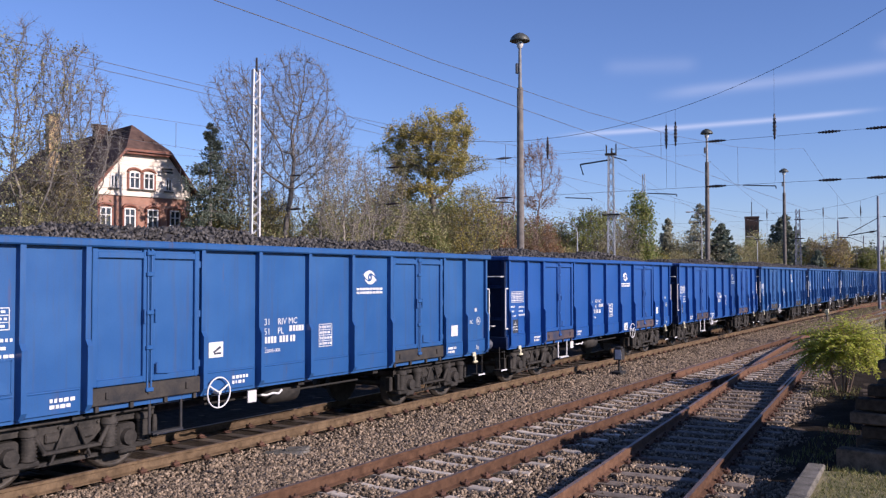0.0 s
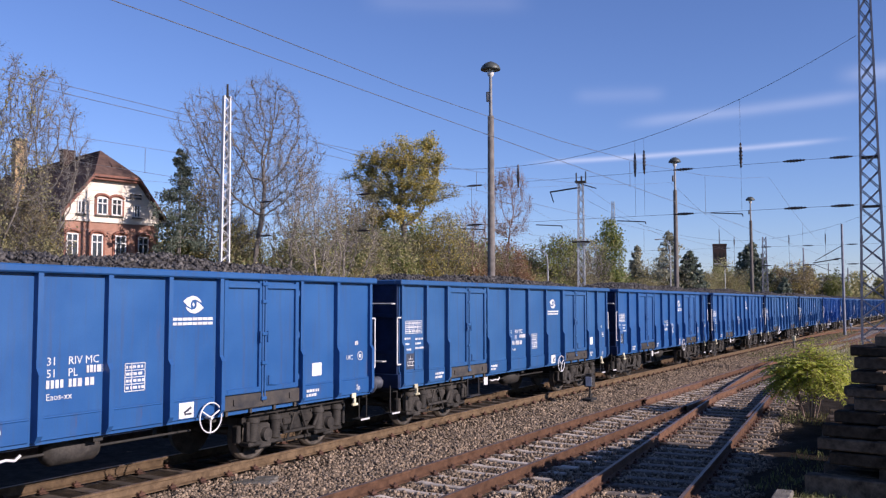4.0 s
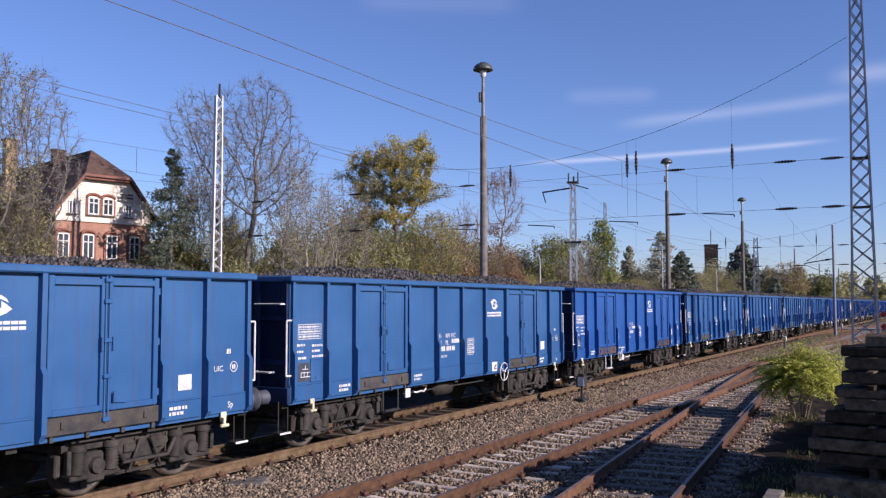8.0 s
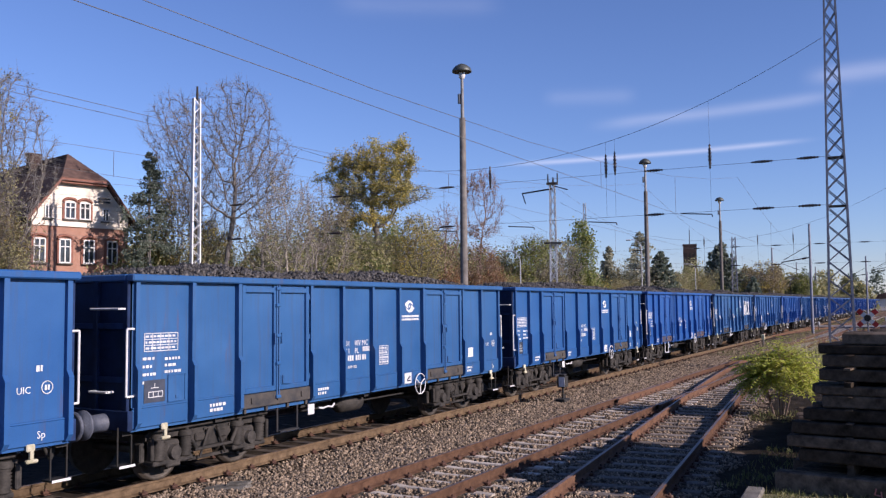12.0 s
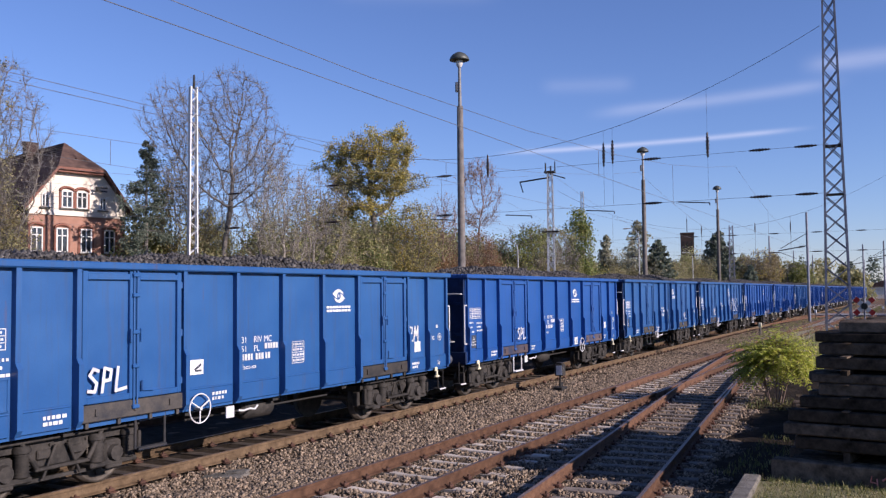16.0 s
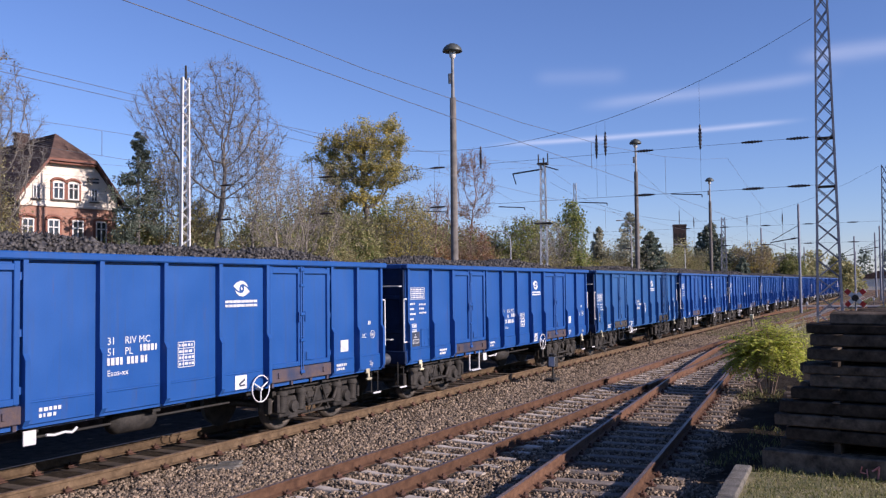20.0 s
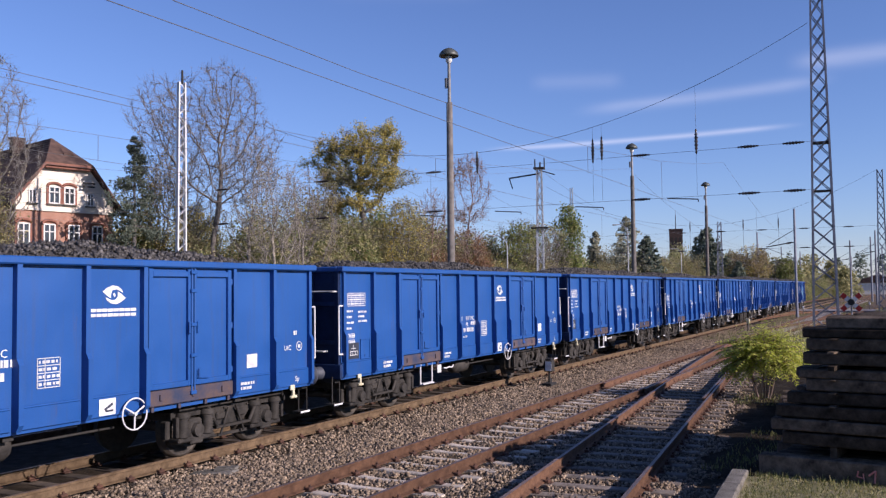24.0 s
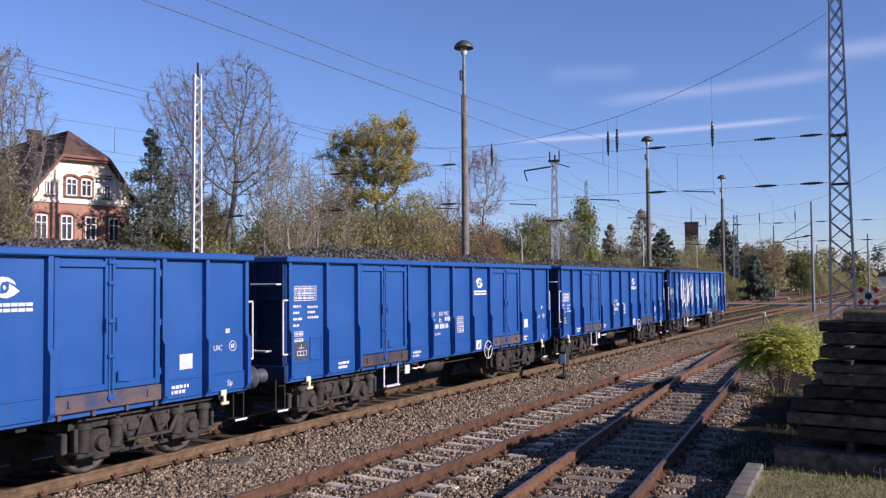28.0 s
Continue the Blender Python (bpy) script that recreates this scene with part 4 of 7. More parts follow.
PLATE_B = bars([(0, 0, 0.05, 0.08), (0.065, 0, 0.03, 0.08)]).mesh("small_mark", WHITE)
PICTO = Geo().box((0.002, 0, 0), (0.004, 0.3, 0.24)).mesh("picture_plate", WHITE)
PICTO_IN = Geo().box((0.005, 0.02, 0.0), (0.004, 0.17, 0.035), Euler((0.5, 0, 0)).to_matrix()).box((0.005, 0.03, -0.06), (0.004, 0.14, 0.03)).mesh("picture", DARKPANEL)
STENCIL = Geo().box((0.003, 0, 0), (0.004, 0.42, 0.34)).mesh("stencil_panel", DARKPANEL)
STENCIL_IN = Geo().box((0.006, 0.02, -0.09), (0.004, 0.28, 0.012)).box((0.006, 0.02, -0.01), (0.004, 0.28, 0.012)).box((0.006, -0.12, -0.05), (0.004, 0.012, 0.08)).box((0.006, -0.03, -0.05), (0.004, 0.012, 0.08)).box((0.006, 0.07, -0.05), (0.004, 0.012, 0.08)).box((0.006, 0.16, -0.05), (0.004, 0.012, 0.08)).box((0.006, 0.0, 0.08), (0.004, 0.012, 0.08)).box((0.006, 0.0, 0.05), (0.004, 0.16, 0.012)).mesh("stencil_outline", WHITE)


def hatch_mesh(paint):
    """A card holder: a thin plate in a raised rim."""
    g = Geo().box((0.003, 0, 0), (0.006, 0.36, 0.42))
    for d in (-1, 1):
        g.box((0.008, d * 0.175, 0), (0.016, 0.016, 0.42)).box((0.008, 0, d * 0.205), (0.016, 0.36, 0.016))
    return g.box((0.012, 0.0, -0.14), (0.012, 0.05, 0.05), bevel=0.004).mesh("card_holder", paint)


END_BAR = Geo().path([(0.69, 0, 0), (0.69, -0.12, 0), (1.30, -0.12, 0), (1.30, 0, 0)], 0.017, 8).mesh("end_handle", WHITE)
END_BAR_LOW = Geo().path([(0.69, 0, 0), (0.69, -0.12, 0), (1.06, -0.12, 0), (1.06, 0, 0)], 0.020, 8).mesh("end_handle", WHITE)



def sill_mesh(s, mat):
    g = Geo()
    g.box((s * (HALF_W + 0.04), 0, 1.13), (0.08, 1.94, 0.24), bevel=0.012)
    for y in (-0.82, -0.25, 0.35, 0.9):
        g.box((s * (HALF_W + 0.02), y, 0.97), (0.05, 0.06, 0.10), bevel=0.006)
    for y in (-0.7, 0.0, 0.7):
        g.box((s * (HALF_W + 0.09), y, 1.14), (0.03, 0.05, 0.1), bevel=0.006)
    return g.mesh("door_sill", mat)


SILLS = {(s, m): sill_mesh(s, m) for s in (-1, 1) for m in (SILL, SILL_BLUE)}


def coal_mesh(seed):
    """A heaped load of coal lumps, higher along the middle."""
    r = np.random.RandomState(seed)
    ph, hump = r.uniform(0, 6, 4), r.uniform(0.26, 0.38)

    def height(x, y):
        prof = np.clip(1 - (np.abs(x) / 1.36) ** 2.2, 0, 1) * np.clip(1 - (np.abs(y) / 6.45) ** 6, 0, 1)
        return 3.16 + (hump + 0.05 * np.sin(y * 0.9 + ph[0]) + 0.035 * np.sin(y * 2.3 + ph[1])) * prof + 0.03 * np.sin(x * 9 + ph[2]) * np.sin(y * 8 + ph[3]) * prof

    xs, ys = np.linspace(-1.37, 1.37, 15), np.linspace(-6.42, 6.42, 65)
    X, Y = np.meshgrid(xs, ys, indexing="ij")
    i = np.arange(X.size).reshape(X.shape)
    q = np.stack([i[:-1, :-1], i[1:, :-1], i[1:, 1:], i[:-1, 1:]], -1).reshape(-1, 4)
    V = np.stack([X, Y, height(X, Y) - 0.03], -1).reshape(-1, 3)
    n = 6800
    x, y = r.uniform(-1.33, 1.33, n), r.uniform(-6.38, 6.38, n)
    p = np.stack([x, y, height(x, y) - 0.01], -1)
    base = np.array([(1, 0, 0), (-1, 0, 0), (0, 1, 0), (0, -1, 0), (0, 0, 1), (0, 0, -1)], float)
    tri = np.array([(0, 2, 4), (2, 1, 4), (1, 3, 4), (3, 0, 4), (2, 0, 5), (1, 2, 5), (3, 1, 5), (0, 3, 5)])
    v = base[None] * r.uniform(0.022, 0.060, (n, 1, 1)) * r.uniform(0.5, 1.2, (n, 6, 1)) + r.normal(0, 0.012, (n, 6, 3))
    a = r.uniform(0, 6.28, n)
    c, s = np.cos(a)[:, None], np.sin(a)[:, None]
    v = np.stack([v[..., 0] * c - v[..., 1] * s, v[..., 0] * s + v[..., 1] * c, v[..., 2]], -1) + p[:, None]
    f = (tri[None] + (np.arange(n) * 6)[:, None, None]).reshape(-1, 3) + len(V)
    q3 = np.concatenate([q[:, [0, 1, 2]], q[:, [0, 2, 3]], f])
    return raw_mesh("coal_load", np.concatenate([V, v.reshape(-1, 3)]), q3, COAL)


COALS = [coal_mesh(s) for s in (3, 4, 5)]


def wagon(paint, label, step, seed, make, wheel):
    """An open wagon; make: which panels are wide, wheel: at which door the handwheel is."""
    ribs = RIBS[make]
    door = (ribs[6] + ribs[7]) / 2
    w = thing("open_wagon", label, "freight wagon", group="wagons of the coal train")
    part("underframe", UNDER, None, w, "black sooty underframe")
    leafs = {s: door_leaf(paint, s) for s in (-1, 1)}
    posts = {s: stanchion(paint, s) for s in (-1, 1)}
    hinges, locks = hinge_mesh(paint), lock_mesh(paint)
    epost, ebeam, bbeam = END_POST(SHADED_BLUE), END_BEAM(SHADED_BLUE), BUFFER_BEAM(SHADED_BLUE)
    for s in (-1, 1):
        part("side_sheet", side_sheet(paint, s), None, w)
        for a, b in flap_spans(ribs) if s > 0 else ():
            part("foot_flap", foot_flap(paint, s, b - a), None, w, at=(0, (a + b) / 2, 0))
        for y in ribs:
            part("stanchion", posts[s], None, w, at=(0, y, 0))
        for y in (-6.42, 6.42):
            part("corner_post", posts[s], None, w, at=(-s * 0.03, y, 0))
        for y in (-door, door):
            part("door_sill", SILLS[s, SILL_BLUE if paint is BLUE_NEW else SILL], None, w, "grimy rusty sill below the doors", at=(0, y, 0))
            for d in (-0.475, 0.475):
                part("door_leaf", leafs[s], None, w, at=(0, y + d, 0))
            part("door_lock", locks, None, w, at=pose(s * (HALF_W + 0.065), y, 0, 0, 0, 0 if s > 0 else 180))
            for z in (1.45, 2.2, 2.95):
                part("door_hinge", hinges, None, w, at=pose(s * (HALF_W + 0.05), y + 0.95, z, 0, 0, 0 if s > 0 else 180))
        part("end_wall", end_wall(SHADED_BLUE, s), None, w, "blue end wall with shade in its colour")
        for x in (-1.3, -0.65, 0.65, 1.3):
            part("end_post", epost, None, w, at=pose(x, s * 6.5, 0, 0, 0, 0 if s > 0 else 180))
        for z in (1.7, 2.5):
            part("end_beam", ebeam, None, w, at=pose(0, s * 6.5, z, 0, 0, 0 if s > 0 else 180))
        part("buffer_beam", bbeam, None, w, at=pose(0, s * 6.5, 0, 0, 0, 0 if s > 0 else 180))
        for x in (-0.875, 0.875):
            part("buffer", BUFFER, None, w, "dark blue-grey sprung buffer", at=pose(x, s * 6.5, 1.06, 0, 0, 0 if s > 0 else 180))
        part("screw_coupling", COUPLING, None, w, at=pose(0, s * 6.5, 0, 0, 0, 0 if s > 0 else 180))
        part("brake_hose", HOSE, None, w, at=pose(0, s * 6.45, 0, 0, 0, 0 if s > 0 else 180))
        part("grab_handle", GRAB, None, w, "white grab handle", at=pose(HALF_W + 0.03, s * 6.47, 0, 0, 0, 0) if s > 0 else pose(HALF_W + 0.03, s * 6.47, 0, 0, 0, 180))
        step_ = part("shunter_step", FOOTSTEP, None, w, "black foot step with a white edge", at=(1.15, s * 6.45, 0))
        part("tread_edge", TREAD, None, step_)
        part("rope_hook", HOOK, None, w, "cream rope hook", at=(HALF_W + 0.04, s * 5.86, 0.95))
        bogie(w, s * 4.5)
    for me, z in ((END_BAR, 2.76), (END_BAR_LOW, 1.52)):
        part("end_handle", me, None, w, "white end handle", at=(0, -6.55, z))
    part("top_rail", top_rail(paint), None, w)
    part("door_step", LADDERS[step], None, w, "white door step" if step == "white" else "rusty door step", at=(HALF_W - 0.02, ribs[2] - 0.62, 0))
    part("handwheel", HANDWHEEL, None, w, "white brake handwheel", at=(HALF_W + 0.1, ribs[6] - 0.22 if wheel == "rear" else ribs[2] + 0.32, 0.96))
    part("air_tank", AIRTANK, None, w, "dusty air tank", at=(0.9, -0.2, 0.72))
    part("brake_plate", BRAKEBOX, None, w, "white brake changeover plate", at=(1.25, ribs[2] + (0.22 if wheel == "rear" else 1.25), 0.78))
    part("brake_lever", LEVERS, None, w, "white brake levers", at=(1.25, ribs[2] + (0.62 if wheel == "rear" else 1.60), 0.76))
    x = HALF_W + 0.004
    tagged(part("load_table", TALL_TABLE if make == "end" and paint is BLUE_NEW else TABLE, None, w, "white load table", at=(x, -6.25, 2.42 if make == "end" and paint is BLUE_NEW else 2.08)), kind="stuff")
    part("stencil_panel", STENCIL, None, w, "black stencil panel", at=(x, -6.03, 1.5))
    tagged(part("stencil_outline", STENCIL_IN, None, w, at=(x, -6.03, 1.5)), kind="stuff")
    part("card_holder", hatch_mesh(paint), None, w, "blue card holder with a raised rim", at=(x, -5.58, 1.52) if make == "end" else (x, -5.70, 1.52))
    for me, z in ((T_RIV, 1.95), (T_PL, 1.79), (T_EAOS, 1.49)):
        tagged(part("marking", me, None, w, "white lettering", at=(x, ribs[3] + 0.17, z)), kind="stuff")
    tagged(part("number", NUMBERS[seed % 5], None, w, "white number", at=(x, ribs[3] + 0.17, 1.645)), kind="stuff")
    tagged(part("inspection_grid", GRIDMARK, None, w, "white inspection grid", at=(x, ribs[4] + 0.34, 1.50)), kind="stuff")
    part("operator_emblem", EMBLEM, None, w, "white operator emblem", at=(x, (ribs[5] + ribs[6]) / 2, 2.75))
    tagged(part("wordmark", WORD, None, w, "white operator wordmark", at=(x, (ribs[5] + ribs[6]) / 2, 2.49)), kind="stuff")
    spot = (HALF_W + 0.04, ribs[6] - 0.68, 1.12) if wheel == "rear" else (x, ribs[2] + 0.34, 1.62)
    plate = part("picture_plate", PICTO, None, w, "white picture plate", at=spot)
    part("picture", PICTO_IN, None, plate)
    tagged(part("stencil", SMALLBARS[0], None, w, at=(HALF_W + 0.04, ribs[0] + 0.42, 1.1)), kind="stuff")
    tagged(part("stencil", SMALLBARS[1], None, w, at=(HALF_W + 0.04, ribs[2] + (0.25 if wheel == "rear" else 0.66), 1.1)), kind="stuff")
    tagged(part("stencil", SMALLBARS[2], None, w, at=(HALF_W + 0.04, ribs[7] + 0.2, 1.1)), kind="stuff")
    part("white_plate", PLATE_A, None, w, "white paper plate", at=(x, ribs[7] + 0.40, 1.54))
    tagged(part("marking", T_UIC, None, w, "white lettering", at=(x, 5.66, 1.66)), kind="stuff")
    tagged(part("marking", T_SP, None, w, "white lettering", at=(HALF_W + 0.04, 5.95, 1.06)), kind="stuff")
    part("round_mark", ROUNDMARK, None, w, "white ringed mark", at=(x, 6.12, 1.72))
    part("small_mark", PLATE_B, None, w, at=(x, 5.95, 1.98))
    return w


STROKES = {"W": [[(0, 1), (0.22, 0), (0.5, 0.7), (0.75, 0), (1, 1)]], "S": [[(0.9, 0.9), (0.4, 1), (0.1, 0.75), (0.8, 0.4), (0.7, 0.05), (0.05, 0.1)]],
           "K": [[(0.1, 1), (0.05, 0)], [(0.9, 0.95), (0.1, 0.45), (1.0, 0)]], "H": [[(0.05, 1), (0, 0)], [(0.9, 1), (0.85, 0)], [(0, 0.5), (0.9, 0.55)]],
           "M": [[(0, 0), (0.15, 1), (0.5, 0.35), (0.85, 1), (1, 0)]], "U": [[(0, 1), (0.05, 0.2), (0.5, 0), (0.9, 0.2), (0.95, 1)]],
           "R": [[(0.1, 0), (0.1, 1), (0.8, 0.9), (0.75, 0.55), (0.15, 0.45), (0.95, 0)]], "N": [[(0, 0), (0.1, 1), (0.8, 0.05), (0.95, 1)]],
           "A": [[(0, 0), (0.45, 1), (0.9, 0)], [(0.2, 0.35), (0.75, 0.35)]], "E": [[(0.9, 1), (0.1, 0.95), (0.05, 0.05), (0.9, 0)], [(0.1, 0.5), (0.7, 0.52)]],
           "P": [[(0.1, 0), (0.15, 1), (0.8, 0.9), (0.75, 0.5), (0.15, 0.45)]], "L": [[(0.15, 1), (0.1, 0), (1.1, 0.08)]], "C": [[(0.9, 0.9), (0.3, 1), (0.05, 0.5), (0.3, 0), (0.9, 0.1)]],
           "~": [[(0.0, 0.2), (0.2, 0.9), (0.35, 0.1), (0.6, 1.0), (0.75, 0.3), (1.1, 0.7), (0.8, 0.9)]],
           "^": [[(0.1, 0.7), (0.5, 1.0), (0.9, 0.6), (0.3, 0.3), (0.8, 0.0), (1.2, 0.3)], [(0.0, 0.0), (0.4, 0.5)]],
           "B": [[(0.1, 0), (0.1, 1), (0.7, 0.9), (0.6, 0.55), (0.1, 0.5), (0.9, 0.4), (0.8, 0.05), (0.1, 0)]], "O": [[(0.5, 1), (0.1, 0.8), (0, 0.3), (0.4, 0), (0.9, 0.2), (1, 0.7), (0.5, 1)]]}


def scrawl(text, size, r, mat, tall, slant=0.12):
    """Sprayed letters as flat brush strokes on the wagon's near side."""
    g, y0, layer = Geo(), 0.0, 0
    for ch in text:
        for line in STROKES[ch]:
            pts = [(0.0, y0 + (a * 0.72 + slant * b) * size, b * size * tall) for a, b in line]
            for p, q in zip(pts, pts[1:]):
                p, q = Vector(p), Vector(q)
                d = (q - p).normalized()
                n = Vector((0, -d.z, d.y)) * r
                e = d * r * 0.6
                o = Vector((0.005 + 0.0007 * layer, 0, 0))
                layer += 1
                g.add([p - e - n + o, q + e - n + o, q + e + n + o, p - e + n + o], [(0, 1, 2, 3)])
        y0 += size * 0.92
    return g.mesh("graffiti", mat)


def spray(k, text, size, r, mat, y, z, off=0.006, tall=1.0):
    tagged(part("graffiti", scrawl(text, size, r, mat, tall), None, TRAIN[k], at=(HALF_W + off, y, z)), "sprayed graffiti letters", kind="stuff")


FIRST, LAST = -1, 32
PAINTS = ((BLUE, "blue open goods wagon heaped with coal, white lettering", "rust"),
          (BLUE_OLD, "dull streaked blue open goods wagon heaped with coal", "rust"),
          (BLUE_NEW, "bright fresh blue open goods wagon heaped with coal", "white"))
ORDER = [0, 0, 2, 2, 0, 0, 1, 0, 0, 1, 1, 2, 0, 0, 1, 0, 2, 1, 0, 2, 0, 0, 2, 2, 0, 2, 2, 2, 2, 2, 2, 2, 2, 2]
WIDE_ENDS = {4, 6, 7, 11, 13, 19, 22, 24, 25, 26, 27, 30}
WHEEL_IN_FRONT = {0, 2, 3, 8, 10, 16, 17, 19, 20, 23, 29}
TRAIN, COAL_LOADS, built = {}, {}, {}
for k_ in range(FIRST, LAST + 1):
    paint_, make_ = ORDER[k_ - FIRST], "end" if k_ in WIDE_ENDS else "middle"
    key_ = (paint_, make_, "front" if k_ in WHEEL_IN_FRONT else "rear")
    if key_ in built:
        TRAIN[k_] = copy_thing(built[key_], Matrix())
    else:
        TRAIN[k_] = built[key_] = wagon(*PAINTS[paint_], k_ % 5, *key_[1:])
    COAL_LOADS[k_] = thing("coal_load", "heap of black coal lumps in an open wagon", "coal", group="coal loads", data=COALS[k_ % 3])
for k_ in (16, 17, 18, 19, 20, 32):
    tagged(TRAIN[k_], "blue open goods wagon with sprayed graffiti, heaped with coal" if k_ < 32 else "last blue open goods wagon, side covered in white graffiti")

spray(16, "WSK", 0.40, 0.036, SPRAY_DARK, -2.36, 1.72, tall=1.7)
spray(16, "HMUR", 0.29, 0.018, SPRAY, 0.12, 2.02, tall=1.35)
spray(16, "NSK", 0.30, 0.016, SPRAY, -1.14, 1.18)
spray(16, "MASER", 0.24, 0.026, SPRAY_DARK, 1.32, 1.55, tall=2.6)
spray(16, "WACK", 0.58, 0.052, WHITE, 2.60, 1.98, 0.12, tall=1.45)
spray(16, "~^~^", 0.17, 0.016, WHITE, -5.28, 1.84)
spray(16, "^~^", 0.16, 0.014, WHITE, -5.18, 1.66)
spray(17, "SPL", 0.26, 0.024, WHITE, -4.36, 1.42, 0.09, tall=1.3)
spray(17, "RM", 0.26, 0.022, WHITE, 4.62, 1.68, tall=1.3)
spray(18, "SPL", 0.22, 0.020, WHITE, -3.32, 1.42, 0.09, tall=1.5)
spray(18, "SPL", 0.22, 0.016, WHITE, 5.55, 1.36, tall=1.4)
spray(19, "PL", 0.26, 0.018, WHITE, 3.40, 1.40, 0.09, tall=1.2)
spray(20, "SPL", 0.24, 0.020, WHITE, -3.32, 1.42, 0.09, tall=1.4)
for d_ in (0.0, 0.07):
    spray(20, "NOBO", 0.80 - d_, 0.011, WHITE, 1.34 + d_ * 0.6, 1.5 + d_ * 0.5, 0.11)
spray(20, "PBM", 0.24, 0.018, WHITE, 5.52, 1.52)
rg_ = random.Random(32)
last_ribs = RIBS["middle"]
for a_, y_ in enumerate(last_ribs[:-1]):                 # white fill sprayed between the stanchions of the last wagon
    g_, wide_ = Geo(), last_ribs[a_ + 1] - y_
    q_ = 0.12
    while q_ < wide_ - 0.2:
        w_, t_, b_ = rg_.uniform(0.05, 0.16), rg_.uniform(2.35, 3.0), rg_.uniform(1.3, 1.75)
        lean_ = rg_.uniform(-0.08, 0.08)
        g_.add([(0, q_, b_), (0, q_ + w_, b_ + rg_.uniform(-0.1, 0.1)), (0, q_ + w_ * 0.8 + lean_, t_), (0, q_ + lean_, t_ + rg_.uniform(-0.1, 0.1))], [(0, 1, 2, 3)])
        if rg_.random() < 0.4:
            z_ = rg_.uniform(1.6, 2.6)
            g_.add([(0.002, q_, z_), (0.002, q_ + 0.3, z_ + 0.1), (0.002, q_ + 0.3, z_ + 0.24), (0.002, q_, z_ + 0.12)], [(0, 1, 2, 3)])
        q_ += w_ + rg_.uniform(0.02, 0.16)
    tagged(part("graffiti", g_, WHITE if a_ % 3 else SPRAY, TRAIN[32], at=(HALF_W + (0.006 if abs(abs(y_ + wide_ / 2) - 3.49) > 0.9 else 0.088), y_, 0)), "white sprayed graffiti", kind="stuff")


def travelled(t):
    return 14.965 * t - 0.00653 * t * t - 7.7e-6 * t ** 3


def rear_end(k, t):
    """Where the rear end of wagon k stands along the track."""
    return 18.42 + PITCH * k - travelled(t)

# ---- platform edge, stacked sleepers, small trackside things ----
PLAT = 0.05


def kerb_x(y):
    return -2.17 - 0.053 * (y - 11.36)


def platform_height(X, Y):
    return PLAT - np.clip((Y - 13.4) / 2.5, 0, 1) * 0.2 + 0.012 * wavy(X, Y, 3.0) - np.clip((Y - 40) / 60, 0, 1) * 0.15


def platform_sheet():
    ys = np.concatenate([np.arange(-14, 30, 0.4), np.arange(30, 130, 3.0)])
    us = np.linspace(0, 1, 30)
    X = np.array([[kerb_x(min(y, 13.6)) + 0.2 + (0 if y < 13.6 else 0.5 - 0.02 * (y - 13.6)) + u * u * 16 for y in ys] for u in us])
    Y = np.array([ys for u in us])
    i = np.arange(X.size).reshape(X.shape)
    q = np.stack([i[:-1, :-1], i[1:, :-1], i[1:, 1:], i[:-1, 1:]], -1).reshape(-1, 4)
    return raw_mesh("pavement", np.stack([X, Y, platform_height(X, Y)], -1).reshape(-1, 3), q, TURF)


thing("pavement", "grassy old platform surface beside the siding", "platform", kind="structure", data=platform_sheet())
kerb = thing("platform_kerb", "worn concrete kerb stones along the platform", "kerb", kind="structure")
for i_ in range(20):
    y_ = 12.9 - i_ * 1.02
    g_ = Geo().box((0, 0, -0.19), (0.24, 1.0, 0.5), bevel=0.02).mesh("kerb_stone", KERB)
    part("kerb_stone", g_, None, kerb, at=pose(kerb_x(y_) + 0.1, y_, PLAT + 0.01 + 0.008 * math.sin(i_ * 2.1), 0, 0, 3.0 + 0.5 * math.sin(i_ * 1.3)))


def blades(name, label, spots, height, width, mat, lean=0.5, category="grass", seed=1):
    """Grass: narrow bent blades of two quads standing at the spots (n, 3)."""
    r = np.random.RandomState(seed)
    n = len(spots)
    h = r.uniform(height[0], height[1], n)
    a, b = r.uniform(0, 6.28, n), r.uniform(0, 6.28, n)
    w = np.stack([np.cos(a), np.sin(a), np.zeros(n)], -1) * (width * r.uniform(0.6, 1.3, n))[:, None]
    l = np.stack([np.cos(b), np.sin(b), np.zeros(n)], -1) * (h * lean * r.uniform(0.2, 1.0, n))[:, None]
    up = np.stack([np.zeros(n), np.zeros(n), h], -1)
    V = np.stack([spots - w, spots + w, spots + w * 0.8 + l * 0.35 + up * 0.6, spots - w * 0.8 + l * 0.35 + up * 0.6, spots + w * 0.1 + l + up, spots - w * 0.1 + l + up], 1)
    f = np.array([(0, 1, 2, 3), (3, 2, 4, 5)])
    F = (f[None] + (np.arange(n) * 6)[:, None, None]).reshape(-1, 4)
    return thing(name, label, category, kind="stuff", data=raw_mesh(name, V.reshape(-1, 3), F, mat))


def spots_in(n, x0, x1, y0, y1, seed, height=platform_height):
    r = np.random.RandomState(seed)
    x, y = r.uniform(x0, x1, n), r.uniform(y0, y1, n)
    return np.stack([x, y, height(x, y) - 0.01], -1)


